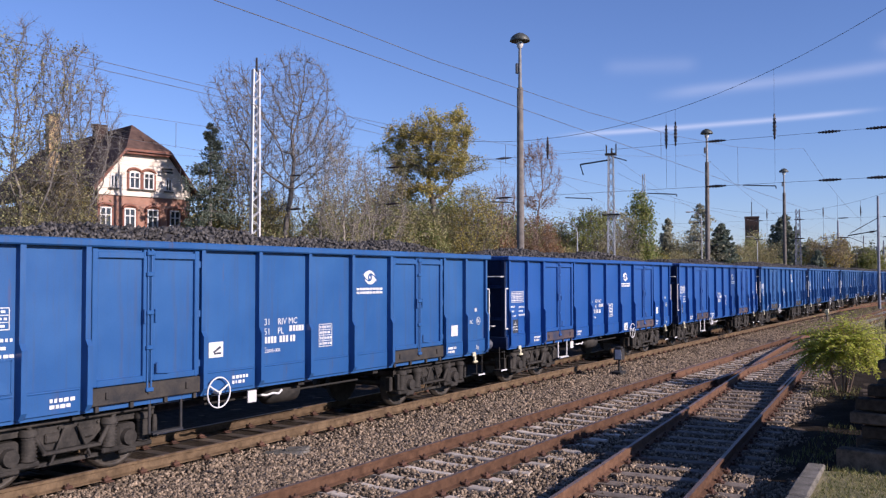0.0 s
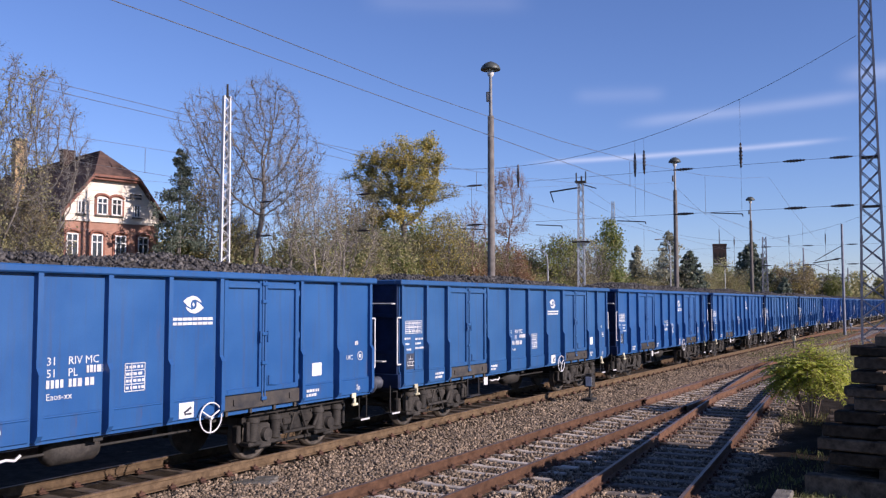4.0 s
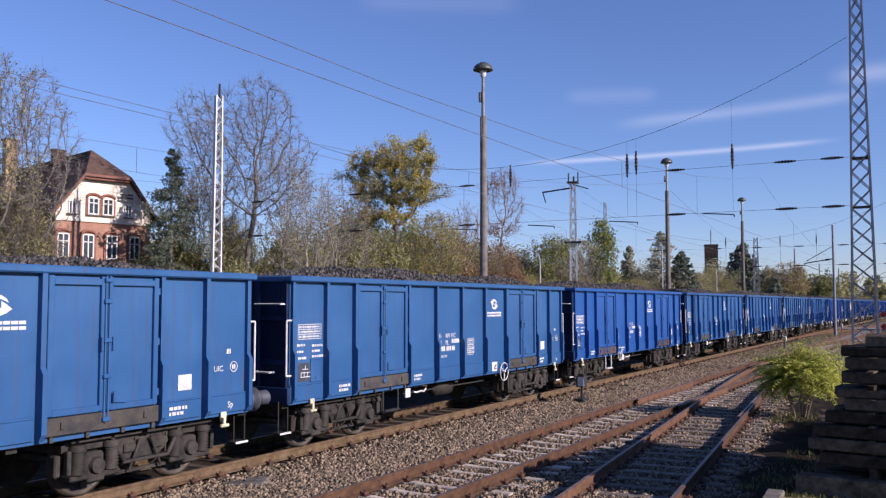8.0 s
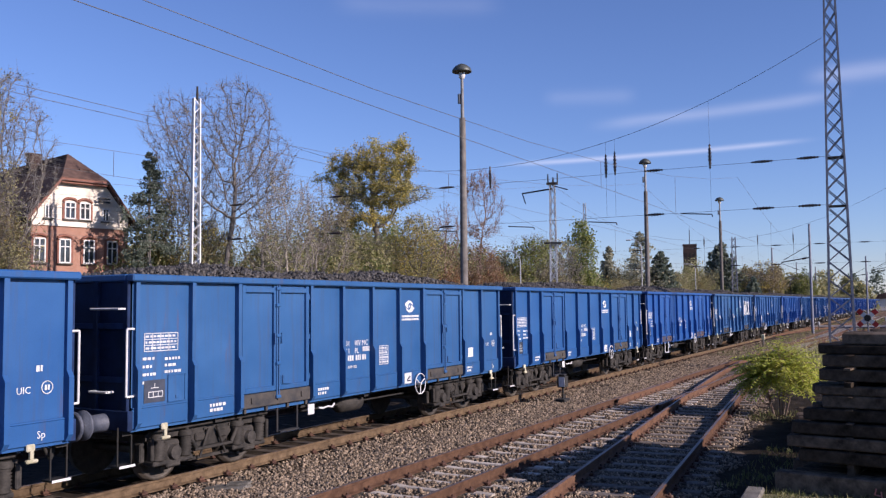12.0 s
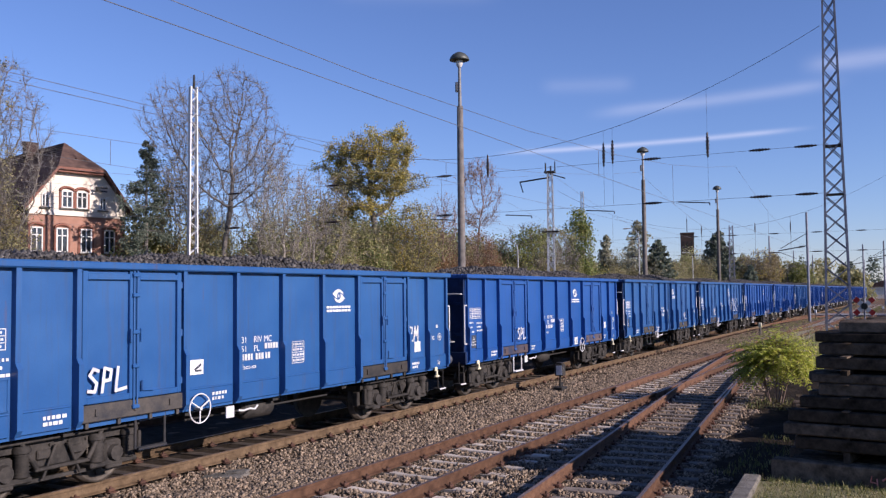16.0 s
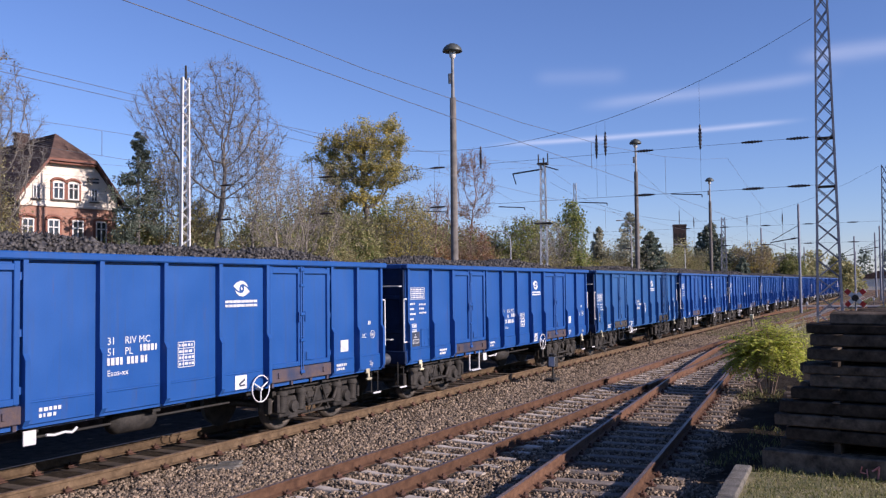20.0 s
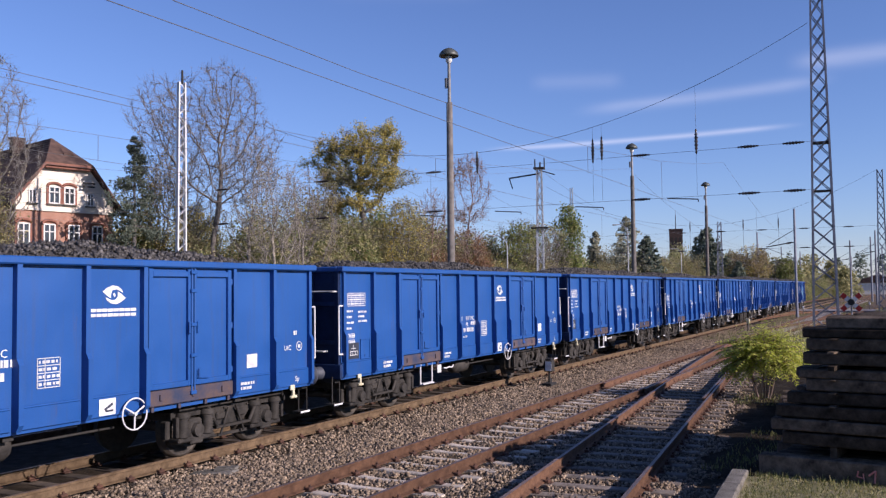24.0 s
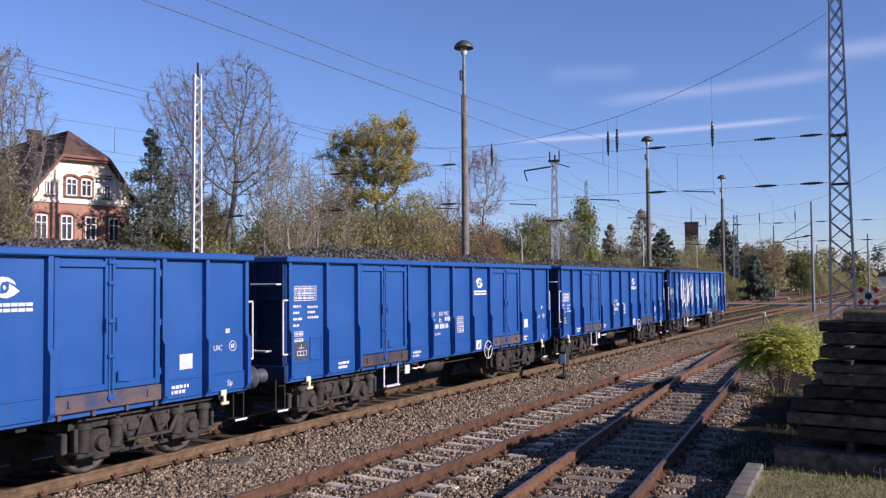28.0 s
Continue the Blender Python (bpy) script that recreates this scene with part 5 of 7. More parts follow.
blades("grass", "short dry grass on the platform", spots_in(22000, -1.95, 3.0, 9.0, 14.2, 3), (0.02, 0.06), 0.006, GRASS, 0.9)
blades("straw", "flattened pale straw on the platform", spots_in(5000, -1.95, 3.0, 9.0, 13.6, 6), (0.015, 0.04), 0.012, REED, 2.2)
blades("tall_grass", "tufts of dry grass at the foot of the stacked sleepers", spots_in(500, -2.2, 1.2, 13.0, 13.6, 4), (0.03, 0.11), 0.006, GRASS, 0.6)
blades("weeds", "dry weeds along the siding", spots_in(350, -2.8, -2.1, 13.6, 19, 5), (0.03, 0.10), 0.008, GRASS, 0.7)


def tie_stack():
    """Old timber sleepers piled in layers with ragged ends."""
    st = thing("sleeper_stack", "pile of dark creosoted old railway sleepers", "timber stack", at=pose(-1.90, 13.62, PLAT - 0.03, 0, 0, -9))
    # each layer: where it begins, the height of its top, its thickness
    layers = ((-0.05, 0.30, 0.30), (0.26, 0.63, 0.17), (0.10, 0.82, 0.165), (0.16, 1.01, 0.17), (0.30, 1.20, 0.165), (0.56, 1.39, 0.17), (0.46, 1.53, 0.13), (0.50, 1.77, 0.17), (0.54, 1.97, 0.17), (0.48, 2.11, 0.13), (0.80, 2.28, 0.16))
    r = random.Random(5)
    for j, (s0, top, th) in enumerate(layers):
        mes = [Geo().box((l / 2, 0.13, -th / 2), (l, wd, th), bevel=0.016).mesh("old_sleeper", OLDTIE) for l, wd in ((2.6, 0.25), (2.5, 0.24), (2.7, 0.26))]
        for i in range(16):
            if j > 9 and i > 11:
                continue
            x = s0 + (r.uniform(-0.15, 0.25) if i else 0)
            part("old_sleeper", r.choice(mes), None, st, at=pose(x, i * 0.285 + r.uniform(-0.02, 0.02) + 0.055 * j + (r.uniform(0, 0.05) if j else 0), top, 0, r.uniform(-0.5, 0.5), r.uniform(-1.0, 1.0)))
        if j:
            low = layers[j - 1][1]
            for x in (0.95, 2.2):
                if top - th - low > 0.01:
                    part("batten", Geo().box((x, 2.3, (low + top - th) / 2), (0.09, 4.3, top - th - low - 0.004)), OLDTIE, st)
    part("chalk_mark", Geo().path([(1.30, -0.012, 0.20), (1.28, -0.012, 0.12), (1.35, -0.012, 0.11)], 0.010).path([(1.36, -0.012, 0.17), (1.37, -0.012, 0.05)], 0.010).path([(1.43, -0.012, 0.15), (1.52, -0.012, 0.22), (1.50, -0.012, 0.05)], 0.014), RED_FADED, st, "faded red paint mark")
    return st


tie_stack()
low_pile = thing("sleeper_stack", "low pile of dark creosoted old railway sleepers", "timber stack", at=pose(-2.30, 18.6, -0.22, 0, 0, 5))
pile_mesh = Geo().box((1.25, 0.13, -0.085), (2.5, 0.25, 0.17), bevel=0.016).mesh("old_sleeper", OLDTIE)
pile_rnd = random.Random(15)
for j_ in range(3):
    for i_ in range(18 if j_ < 2 else 11):
        part("old_sleeper", pile_mesh, None, low_pile, at=pose(pile_rnd.uniform(-0.12, 0.15) + 0.06 * j_, i_ * 0.29 + pile_rnd.uniform(0, 0.03), 0.18 * (j_ + 1), 0, pile_rnd.uniform(-0.4, 0.4), pile_rnd.uniform(-1.2, 1.2)))
thing("concrete_slab", "flat weathered slab lying on the ballast", "slab", at=pose(-10.0, 11.0, -0.2, 3, -4, 20),
      data=Geo().box((0, 0, 0.03), (0.75, 0.34, 0.09), bevel=0.03).box((0.18, 0.1, 0.08), (0.4, 0.2, 0.05), bevel=0.02), material=KERB)
sg = thing("marker_post", "black and white dwarf point indicator lantern", "signal", at=(-9.55, 25.1, -0.22))
part("base", Geo().box((0, 0, 0.08), (0.3, 0.5, 0.16), bevel=0.02).tube((-0.1, 0.2, 0.1), (-0.1, 0.45, 0.22), 0.03), BLACK, sg)
part("post", Geo().tube((0, 0, 0.1), (0, 0, 0.5), 0.035), BLACK, sg)
lan_ = part("lantern", Geo().box((0, 0, 0.66), (0.26, 0.26, 0.34), bevel=0.02), BLACK, sg)
part("lantern_face", Geo().box((0.02, -0.133, 0.66), (0.19, 0.01, 0.28)), WHITE, lan_, "white lantern face")
part("cap", Geo().box((0, 0, 0.86), (0.2, 0.2, 0.06), bevel=0.02), BLACK, sg)

for (x_, y_, h_) in ((-9.3, 62, 0.75), (-5.6, 92, 0.9), (-9.4, 100, 0.8), (-3.6, 118, 0.9), (-14.0, 112, 0.8), (-12.0, 150, 1.3)):
    mk = thing("marker_stake", "short white-topped marker stake beside the track", "marker", at=(x_, y_, -0.3), group="marker stakes")
    part("stake", Geo().tube((0, 0, 0), (0, 0, h_), 0.05), POLE, mk)
    part("head", Geo().box((0, 0, h_), (0.22, 0.16, 0.34), bevel=0.03), WHITE if y_ != 62 else CREAM, mk, "white painted head")

# warning cross at the level crossing
xs = thing("warning_cross", "red and white warning cross with a black disc", "sign", at=pose(-2.09, 44.0, 0.46, 0, 0, -4) @ Matrix.Scale(0.86, 4))
part("post", Geo().tube((0, 0.03, -1.0), (0, 0.03, 2.2), 0.04), GREYPAINT, xs)
for s_ in (-1, 1):
    tilt_ = Euler((0, s_ * radians(42), 0)).to_matrix()
    bd = part("board", Geo().box((0, 0.012 * s_, 1.80), (1.28, 0.02, 0.25), tilt_, bevel=0.006), WHITE, xs)
    for e_ in (-1, 1):
        c_ = tilt_ @ Vector((e_ * 0.46, 0, 0))
        part("red_end", Geo().box((c_.x * 1.06, 0.012 * s_ - 0.014, 1.80 + c_.z * 1.06), (0.26, 0.012, 0.255), tilt_), RED, bd, "red painted end")
part("disc", Geo().lathe((0, -0.02, 1.80), (0, -1, 0), [(0, 0.19), (0.05, 0.19), (0.06, 0.16)], 6), BLACK, xs, "black disc")

# level crossing
road = thing("road", "grey asphalt road over the level crossing", "road", kind="structure", data=Geo().box((-24, 110, -0.165), (64, 7.0, 0.3)), material=ASPHALT)

# ---- masts ----


def lattice(name, label, at, height, w0, w1, mat, turn=0.0, panels=14, depth=1.0, leg=0.05, brace=0.022, group="", zigzag=False):
    """A four-legged lattice mast with crossed braces on each face."""
    t = thing(name, label, "mast", at=pose(*at, 0, 0, turn), group=group)

    def corner(h, i, j):
        w = w0 + (w1 - w0) * h / height
        return Vector((i * w / 2, j * w / 2 * depth, h))

    hs = [height * k / panels for k in range(panels + 1)]
    for i in (-1, 1):
        for j in (-1, 1):
            part("leg", Geo().tube(corner(0, i, j), corner(height, i, j), leg, leg * 0.8, 4, smooth=False), mat, t)
    for n, (a, b) in enumerate((((-1, -1), (1, -1)), ((1, -1), (1, 1)), ((1, 1), (-1, 1)), ((-1, 1), (-1, -1)))):
        g = Geo()
        for k in range(panels):
            if zigzag and k % 2:
                g.tube(corner(hs[k], *b), corner(hs[k + 1], *a), brace, n=4, smooth=False)
                continue
            g.tube(corner(hs[k], *a), corner(hs[k + 1], *b), brace, n=4, smooth=False)
            if zigzag:
                continue
            if n % 2 == 0 or depth < 0.9:
                g.tube(corner(hs[k], *b), corner(hs[k + 1], *a), brace, n=4, smooth=False)
        part("bracing", g, mat, t)
    part("foundation", Geo().box((0, 0, 0.1), (w0 + 0.5, w0 * depth + 0.5, 0.5), bevel=0.05), KERB, t)
    return t


mr = lattice("catenary_mast", "tall blue-grey steel lattice mast beside the siding", (-3.02, 42.0, -0.25), 17.5, 1.05, 0.42, GREYPAINT, 6, 22, 0.8, 0.06, 0.028)
for z_, w_ in ((6.95, 0.84), (9.1, 0.76)):
    part("band", Geo().box((0, 0, z_ + 0.25), (w_, 0.6, 0.06), bevel=0.01), BLACK, mr, "dark steel band")


def laced_mast(label, at, height, w0, w1, deep, mat, turn, panels):
    """Two channel legs joined by zigzag lacing on the faces between them."""
    t = thing("catenary_mast", label, "mast", at=pose(*at, 0, 0, turn))
    half = lambda h: (w0 + (w1 - w0) * h / height) / 2
    for s in (-1, 1):
        a, b = s * w0 / 2, s * w1 / 2
        vs = [(x + e * 0.02, y * deep / 2, z) for x, z in ((a, 0), (b, height)) for e, y in ((-1, -1), (1, -1), (1, 1), (-1, 1))]
        part("channel_web", Geo().add(vs, [(0, 1, 5, 4), (1, 2, 6, 5), (2, 3, 7, 6), (3, 0, 4, 7), (4, 5, 6, 7), (3, 2, 1, 0)]), mat, t)
        for f in (-1, 1):
            part("leg", Geo().tube((a - s * 0.03, f * deep / 2, 0), (b - s * 0.03, f * deep / 2, height), 0.055, 0.05, 4, smooth=False), mat, t)
    for f in (-1, 1):
        for k in range(panels):
            h0, h1 = height * k / panels, height * (k + 1) / panels
            e = 1 if k % 2 else -1
            part("lacing_bar", Geo().tube((e * half(h0), f * deep / 2, h0), (-e * half(h1), f * deep / 2, h1), 0.030, n=4, smooth=False), mat, t)
    part("foundation", Geo().box((0, 0, 0.1), (w0 + 0.5, deep + 0.5, 0.5), bevel=0.05), KERB, t)
    return t


ml = laced_mast("pale galvanised lattice mast in front of the trees", (-40.95, 42.0, 0.0), 16.4, 0.66, 0.46, 0.34, MASTWHITE, 66, 30)
part("top_spike", Geo().tube((0.05, 0, 16.3), (0.05, 0, 17.2), 0.09, 0.07, 8), BLACK, ml)
mb = lattice("cantilever_mast", "grey lattice mast with a cantilever arm", (-18.45, 47.4, -0.3), 10.0, 0.44, 0.27, GALV, 10, 16, 0.8, 0.040, 0.016)
part("arm", Geo().path([(0, 0, 9.75), (-1.9, 0.5, 9.62)], 0.045).path([(-1.9, 0.5, 9.62), (-1.7, 0.45, 9.0)], 0.035).tube((0, 0, 9.95), (0.9, 0, 9.65), 0.03), BLACK, mb, "dark cantilever arm")
part("head_plate", Geo().box((0, 0, 10.05), (0.62, 0.4, 0.12), bevel=0.02).tube((-0.25, 0, 10.1), (-0.25, 0, 10.6), 0.04).tube((0.3, 0, 10.1), (0.3, 0, 10.65), 0.035).tube((0.05, 0, 10.1), (0.05, 0, 10.4), 0.05), BLACK, mb)
part("collar", Geo().box((0, 0, 6.6), (1.0, 0.5, 0.08), bevel=0.02), BLACK, mb)
me_ = lattice("catenary_mast", "grey lattice mast by the level crossing", (-24.7, 139.0, -0.3), 13.1, 0.9, 0.5, GREYPAINT, 20, 14, 0.8, 0.06, 0.03)

for x_, y_, h_, r_ in ((-21.0, 152.0, 12.0, 0.17), (-22.8, 200.0, 11.5, 0.16), (-20.5, 215.0, 11.0, 0.16), (-26.0, 255.0, 11.0, 0.16), (-9.0, 90.0, 10.5, 0.14), (-8.0, 170.0, 11.0, 0.17), (-5.0, 180.0, 12.0, 0.18), (-3.5, 150.0, 11.5, 0.16), (-1.5, 165.0, 11.0, 0.16), (-12.0, 260.0, 11.0, 0.16), (-4.0, 230.0, 12.0, 0.17)):
    pm = thing("catenary_pole", "grey steel catenary pole far along the yard", "pole", at=(x_, y_, -0.3), group="catenary poles")
    part("shaft", Geo().tube((0, 0, 0), (0, 0, h_), r_, r_ * 0.7, 8), GREYPAINT, pm)
    part("arm", Geo().tube((0, 0, h_ - 3.2), (-2.6, 0, h_ - 3.6), 0.05, n=6).tube((0, 0, h_ - 2.0), (-2.4, 0, h_ - 3.4), 0.03, n=6).tube((-2.6, 0, h_ - 3.7), (-1.0, 0, h_ - 4.4), 0.025, n=6), BLACK, pm)
    part("insulator", Geo().tube((-0.35, 0, h_ - 3.25), (-0.75, 0, h_ - 3.32), 0.09, n=8), PORCELAIN, pm)

for x_, y_ in ((-18.45, 36.07), (-18.45, 67.3), (-18.45, 96.4)):
    lp = thing("yard_lamp", "tall weathered pole with a mushroom-shaped lamp", "lamp post", at=(x_, y_, -0.1), group="yard lamps")
    part("pole", Geo().tube((0, 0, 0), (0, 0, 11.6), 0.20, 0.145, 12), POLE, lp)
    part("top_tube", Geo().tube((0, 0, 11.5), (0, 0, 13.6), 0.09, 0.07, 10).tube((-0.13, 0, 12.3), (-0.13, 0, 12.75), 0.1, 0.1, 8).tube((-0.13, 0, 12.55), (0.0, 0, 12.55), 0.03, n=6), LAMPTUBE, lp)
    part("glass", Geo().lathe((0, 0, 13.45), (0, 0, 1), [(0, 0.09), (0.1, 0.15), (0.34, 0.17), (0.36, 0.1)], 14), LAMPGLASS, lp, "white glass lamp body")
    part("cap", Geo().lathe((0, 0, 13.78), (0, 0, 1), [(0, 0.46), (0.04, 0.47), (0.16, 0.42), (0.28, 0.30), (0.36, 0.16), (0.40, 0.05)], 20), LAMPCAP, lp, "dark domed lamp cap")
for x_, y_, h_ in ((-23.6, 84.0, 9.2), (-27.5, 125.0, 8.5), (-26.0, 60.0, 7.0)):
    sl = thing("street_lamp", "slim street lamp with a curved arm", "street lamp", at=(x_, y_, -0.1), group="street lamps")
    part("pole", Geo().tube((0, 0, 0), (0, 0, h_ - 1), 0.07, 0.05, 8), GALV, sl)
    pts_ = [(0.9 * (1 - math.cos(a)), 0, h_ - 1 + 0.9 * math.sin(a)) for a in np.linspace(0, 1.7, 8)]
    part("arm", Geo().path([(-x, y, z) for x, y, z in pts_], 0.04), GALV, sl)
    part("head", Geo().box((-1.25, 0, h_ - 0.12), (0.5, 0.2, 0.12), bevel=0.04), LAMPGLASS, sl)

# ---- overhead wires ----


def insulator(p, d, length=0.8, r=0.075):
    """A row of sheds on a rod."""
    d = Vector(d).normalized()
    g = Geo()
    g.lathe(Vector(p) - d * length / 2, d, [(length * k / 14, (r if k % 2 else r * 0.5) * (0.35 + 0.65 * math.sin(math.pi * (k + 0.6) / 15.2))) for k in range(15)], 8)
    return g


def span(z):
    return [(-3.3, 42.0, z), (-40.7, 42.0, z)]


hs_ = thing("cross_span", "overhead cross-span wires with dark insulators", "overhead wires")
rope_ = [(x, 42.0, 10.05 + 0.0154 * (x + 20.5) ** 2) for x in np.linspace(-3.4, -40.8, 40)]
part("span_rope", Geo().path(rope_, 0.011, 5), WIRE, hs_)
for z_ in (9.2, 7.05):
    part("span_wire", Geo().path(span(z_), 0.008, 5), WIRE, hs_)
    for x_ in (-4.15, -6.1, -11.1, -22.5, -29.9, -37.5):
        part("insulator", insulator((x_, 42, z_), (1, 0, 0), 0.95, 0.085), PORCELAIN, hs_)
for x_ in (-8.42, -13.02, -13.48, -19.86):
    zr_ = 10.05 + 0.0154 * (x_ + 20.5) ** 2
    part("dropper", Geo().path([(x_, 42, zr_), (x_, 42, 7.1)], 0.006, 4), WIRE, hs_)
    part("insulator", insulator((x_, 42, zr_ - (2.65 if x_ > -9 else 1.2 if x_ > -14 else 0.5)), (0, 0, 1), 1.2, 0.10), PORCELAIN, hs_)
for x_, z_ in ((-8.9, 6.95), (-13.5, 6.8), (-17.9, 6.8), (-22.4, 6.8)):
    part("steady_arm", Geo().path([(x_ - 0.95, 42, z_ + 0.08), (x_ + 0.5, 42, z_ - 0.04), (x_ + 0.52, 42, z_ - 0.16)], 0.028, 5), WIRE, hs_)
hs2_ = thing("cross_span", "far overhead cross-span wires with dark insulators", "overhead wires")
part("span_rope", Geo().path([(x, 105.0, 10.0 + 0.0154 * (x + 20.5) ** 2) for x in np.linspace(-2, -40, 24)], 0.014, 4), WIRE, hs2_)
for z_ in (9.2, 7.05):
    part("span_wire", Geo().path([(-2, 105, z_), (-40, 105, z_)], 0.012, 4), WIRE, hs2_)
    for x_ in (-5.0, -9.5, -14.0, -18.5, -23.0, -30.0):
        part("insulator", insulator((x_, 105, z_), (1, 0, 0), 1.1, 0.09), PORCELAIN, hs2_)
for x_ in (-8.5, -12.2, -16.0, -22.0):
    part("dropper", Geo().path([(x_, 105, 10.0 + 0.0154 * (x_ + 20.5) ** 2), (x_, 105, 6.8)], 0.016, 4), WIRE, hs2_)
    part("insulator", insulator((x_, 105, 9.9), (0, 0, 1), 1.2, 0.09), PORCELAIN, hs2_)
lattice("catenary_mast", "far grey lattice mast of the second cross-span", (-1.8, 105.0, -0.3), 15.5, 1.0, 0.5, GREYPAINT, 5, 14, 0.8, 0.07, 0.035)
lattice("catenary_mast", "far grey lattice mast behind the shrubs", (-36.6, 105.0, 0.0), 15.5, 0.6, 0.3, GALV, 5, 14, 0.8, 0.035, 0.018)

for x_, low_, cz_ in ((-7.2, 6.05, 5.77), (-11.72, 6.1, 5.97), (-16.2, 6.3, 5.8), (-20.7, 6.2, 5.55), (-25.2, 6.3, 5.75), (-30.2, 6.3, 5.75)):
    cw = thing("overhead_line", "contact wire and carrier rope over a track", "overhead wires", group="overhead lines")
    part("contact_wire", Geo().path([(x_, -30, cz_), (x_ + 0.15, 42, cz_), (x_ - 0.15, 105, 5.8), (x_, 260, 5.8)], 0.0055, 4), WIRE, cw)
    pts_ = []
    for a_, b_ in ((-26, 42), (42, 105), (105, 170), (170, 240)):
        for u_ in np.linspace(0, 1, 12)[(0 if a_ == -26 else 1):]:
            y_ = a_ + (b_ - a_) * u_
            pts_.append((x_, y_, low_ + 2.5 * (2 * u_ - 1) ** 2))
    part("carrier_rope", Geo().path(pts_, 0.0052, 4), WIRE, cw)
    for y_ in (14, 22, 30, 52, 62, 74, 86, 96):
        u_ = (y_ + 26) / 68 if y_ < 42 else (y_ - 42) / 63
        part("dropper", Geo().path([(x_, y_, cz_), (x_, y_, low_ + 2.5 * (2 * u_ - 1) ** 2)], 0.006, 4), WIRE, cw)

# ---- house behind the railway ----


def house():
    h = thing("house", "old brick house with cream gable and dark half-hipped tile roof", "house", at=pose(-54.35, 44.1, 0, 0, 0, 76.7))
    W, L, EV, MID, RDG, HIP, EAVE = 3.68, 24.0, 8.9, 12.12, 14.42, 1.72, 9.05
    g = Geo()
    g.box((0, L / 2, EV / 2), (2 * W, L, EV))
    part("brick_wall", g, BRICK, h, "red brick walls")
    part("gable_wall", Geo().prism([(-W, EV), (W, EV), (W, EAVE + 0.62), (HIP, MID + 0.02), (-HIP, MID + 0.02), (-W, EAVE + 0.62)], 1, -0.02, 0.3), PLASTER, h, "cream plastered gable")
    part("string_course", Geo().box((0, -0.05, EV - 0.02), (2 * W + 0.1, 0.14, 0.16)), PLASTER, h)
    # roof: two slopes each side, half hip over the gable
    A, B, C = 0.55, 0.35, 2.4
    vs = []
    for y in (-A, L + A):
        vs += [(-W - 0.55, y, EAVE), (-HIP - 0.05, y, MID + 0.1), (HIP + 0.05, y, MID + 0.1), (W + 0.55, y, EAVE)]
    vs += [(0, C, RDG), (0, L - C, RDG)]
    up = [(x, y, z + 0.18) for x, y, z in vs]
    fs = [(0, 1, 5, 4), (2, 3, 7, 6), (1, 8, 9, 5), (8, 2, 6, 9), (1, 2, 8), (5, 9, 6)]
    g = Geo().add(up, fs).add(vs, [tuple(reversed(q)) for q in fs])
    rim = [(0, 1), (1, 2), (2, 3), (3, 7), (7, 6), (6, 5), (5, 4), (4, 0)]
    n = len(vs)
    g.add(up + vs, [(a, b, n + b, n + a) for a, b in rim])
    roof = part("roof", g, TILE, h, "dark brown tile roof")
    g = Geo()
    for s in (-1, 1):
        g.tube((s * (W + 0.5), -A - 0.03, EAVE + 0.03), (s * (HIP + 0.05), -A - 0.03, MID + 0.1), 0.11, n=4, smooth=False)
    g.tube((-HIP - 0.1, -A - 0.03, MID + 0.08), (HIP + 0.1, -A - 0.03, MID + 0.08), 0.13, n=4, smooth=False)
    part("bargeboard", g, TRIM, h, "red-brown bargeboards")
    part("eaves_board", Geo().box((0, -0.25, MID - 0.05), (2 * HIP, 0.5, 0.25)), TRIM, h)
    r = random.Random(2)
    k = 0
    for row in range(26):                       # courses of tiles on the half hip and slopes as thin ridges
        z = EAVE + 0.15 + row * 0.22
        if z < MID:
            u = W + 0.5 - (z - EAVE) * (W + 0.55 - HIP) / (MID + 0.1 - EAVE)
        else:
            u = HIP * (RDG - z) / (RDG - MID)
        if u < 0.1:
            break
        for s in (-1, 1):
            part("tile_course", Geo().box((s * u, L / 2, z + 0.2), (0.12, L + 1.0 - 2 * (A + C) * max(0, z - MID) / (RDG - MID), 0.035)), TILE, roof)
    part("hip_window", Geo().box((0.4, 0.55, MID + 1.0), (0.9, 0.5, 0.25), bevel=0.03), TILE, roof)
    for x, y, z, s in ((-0.6, 7.0, RDG - 0.3, 0.9),):
        part("chimney", Geo().box((x, y, z + 0.3), (0.9, 0.7, 1.2), bevel=0.04).box((x, y, z + 0.9), (1.05, 0.85, 0.12)), TOWERBRICK, h, "sooty brick chimney")
    ch = part("chimney", Geo().box((-2.6, 11.6, 13.6), (0.85, 0.85, 5.2), bevel=0.03), CHIMNEY, h, "tall yellow brick chimney")
    part("chimney_cap", Geo().box((-2.6, 11.6, 16.2), (1.05, 1.05, 0.18), bevel=0.02), KERB, ch)

    def window(x, z, w, hh, arch=True, y=-0.0, side=None):
        m = Matrix() if side is None else side
        wn = part("window", Geo().box((0, 0.02, 0), (w, 0.08, hh)), GLASS, h, "white-framed window", at=m @ Matrix.Translation((x, y - 0.03, z)))
        g = Geo()
        for s in (-1, 1):
            g.box((s * (w / 2 - 0.03), -0.05, 0), (0.09, 0.08, hh))
            g.box((0, -0.05, s * (hh / 2 - 0.03)), (w, 0.08, 0.09))
        g.box((0, -0.05, 0), (0.08, 0.07, hh))
        if hh > 1.2:
            g.box((0, -0.05, hh * 0.18), (w, 0.07, 0.07))
        part("frame", g, WINFRAME, wn, "white window frame")
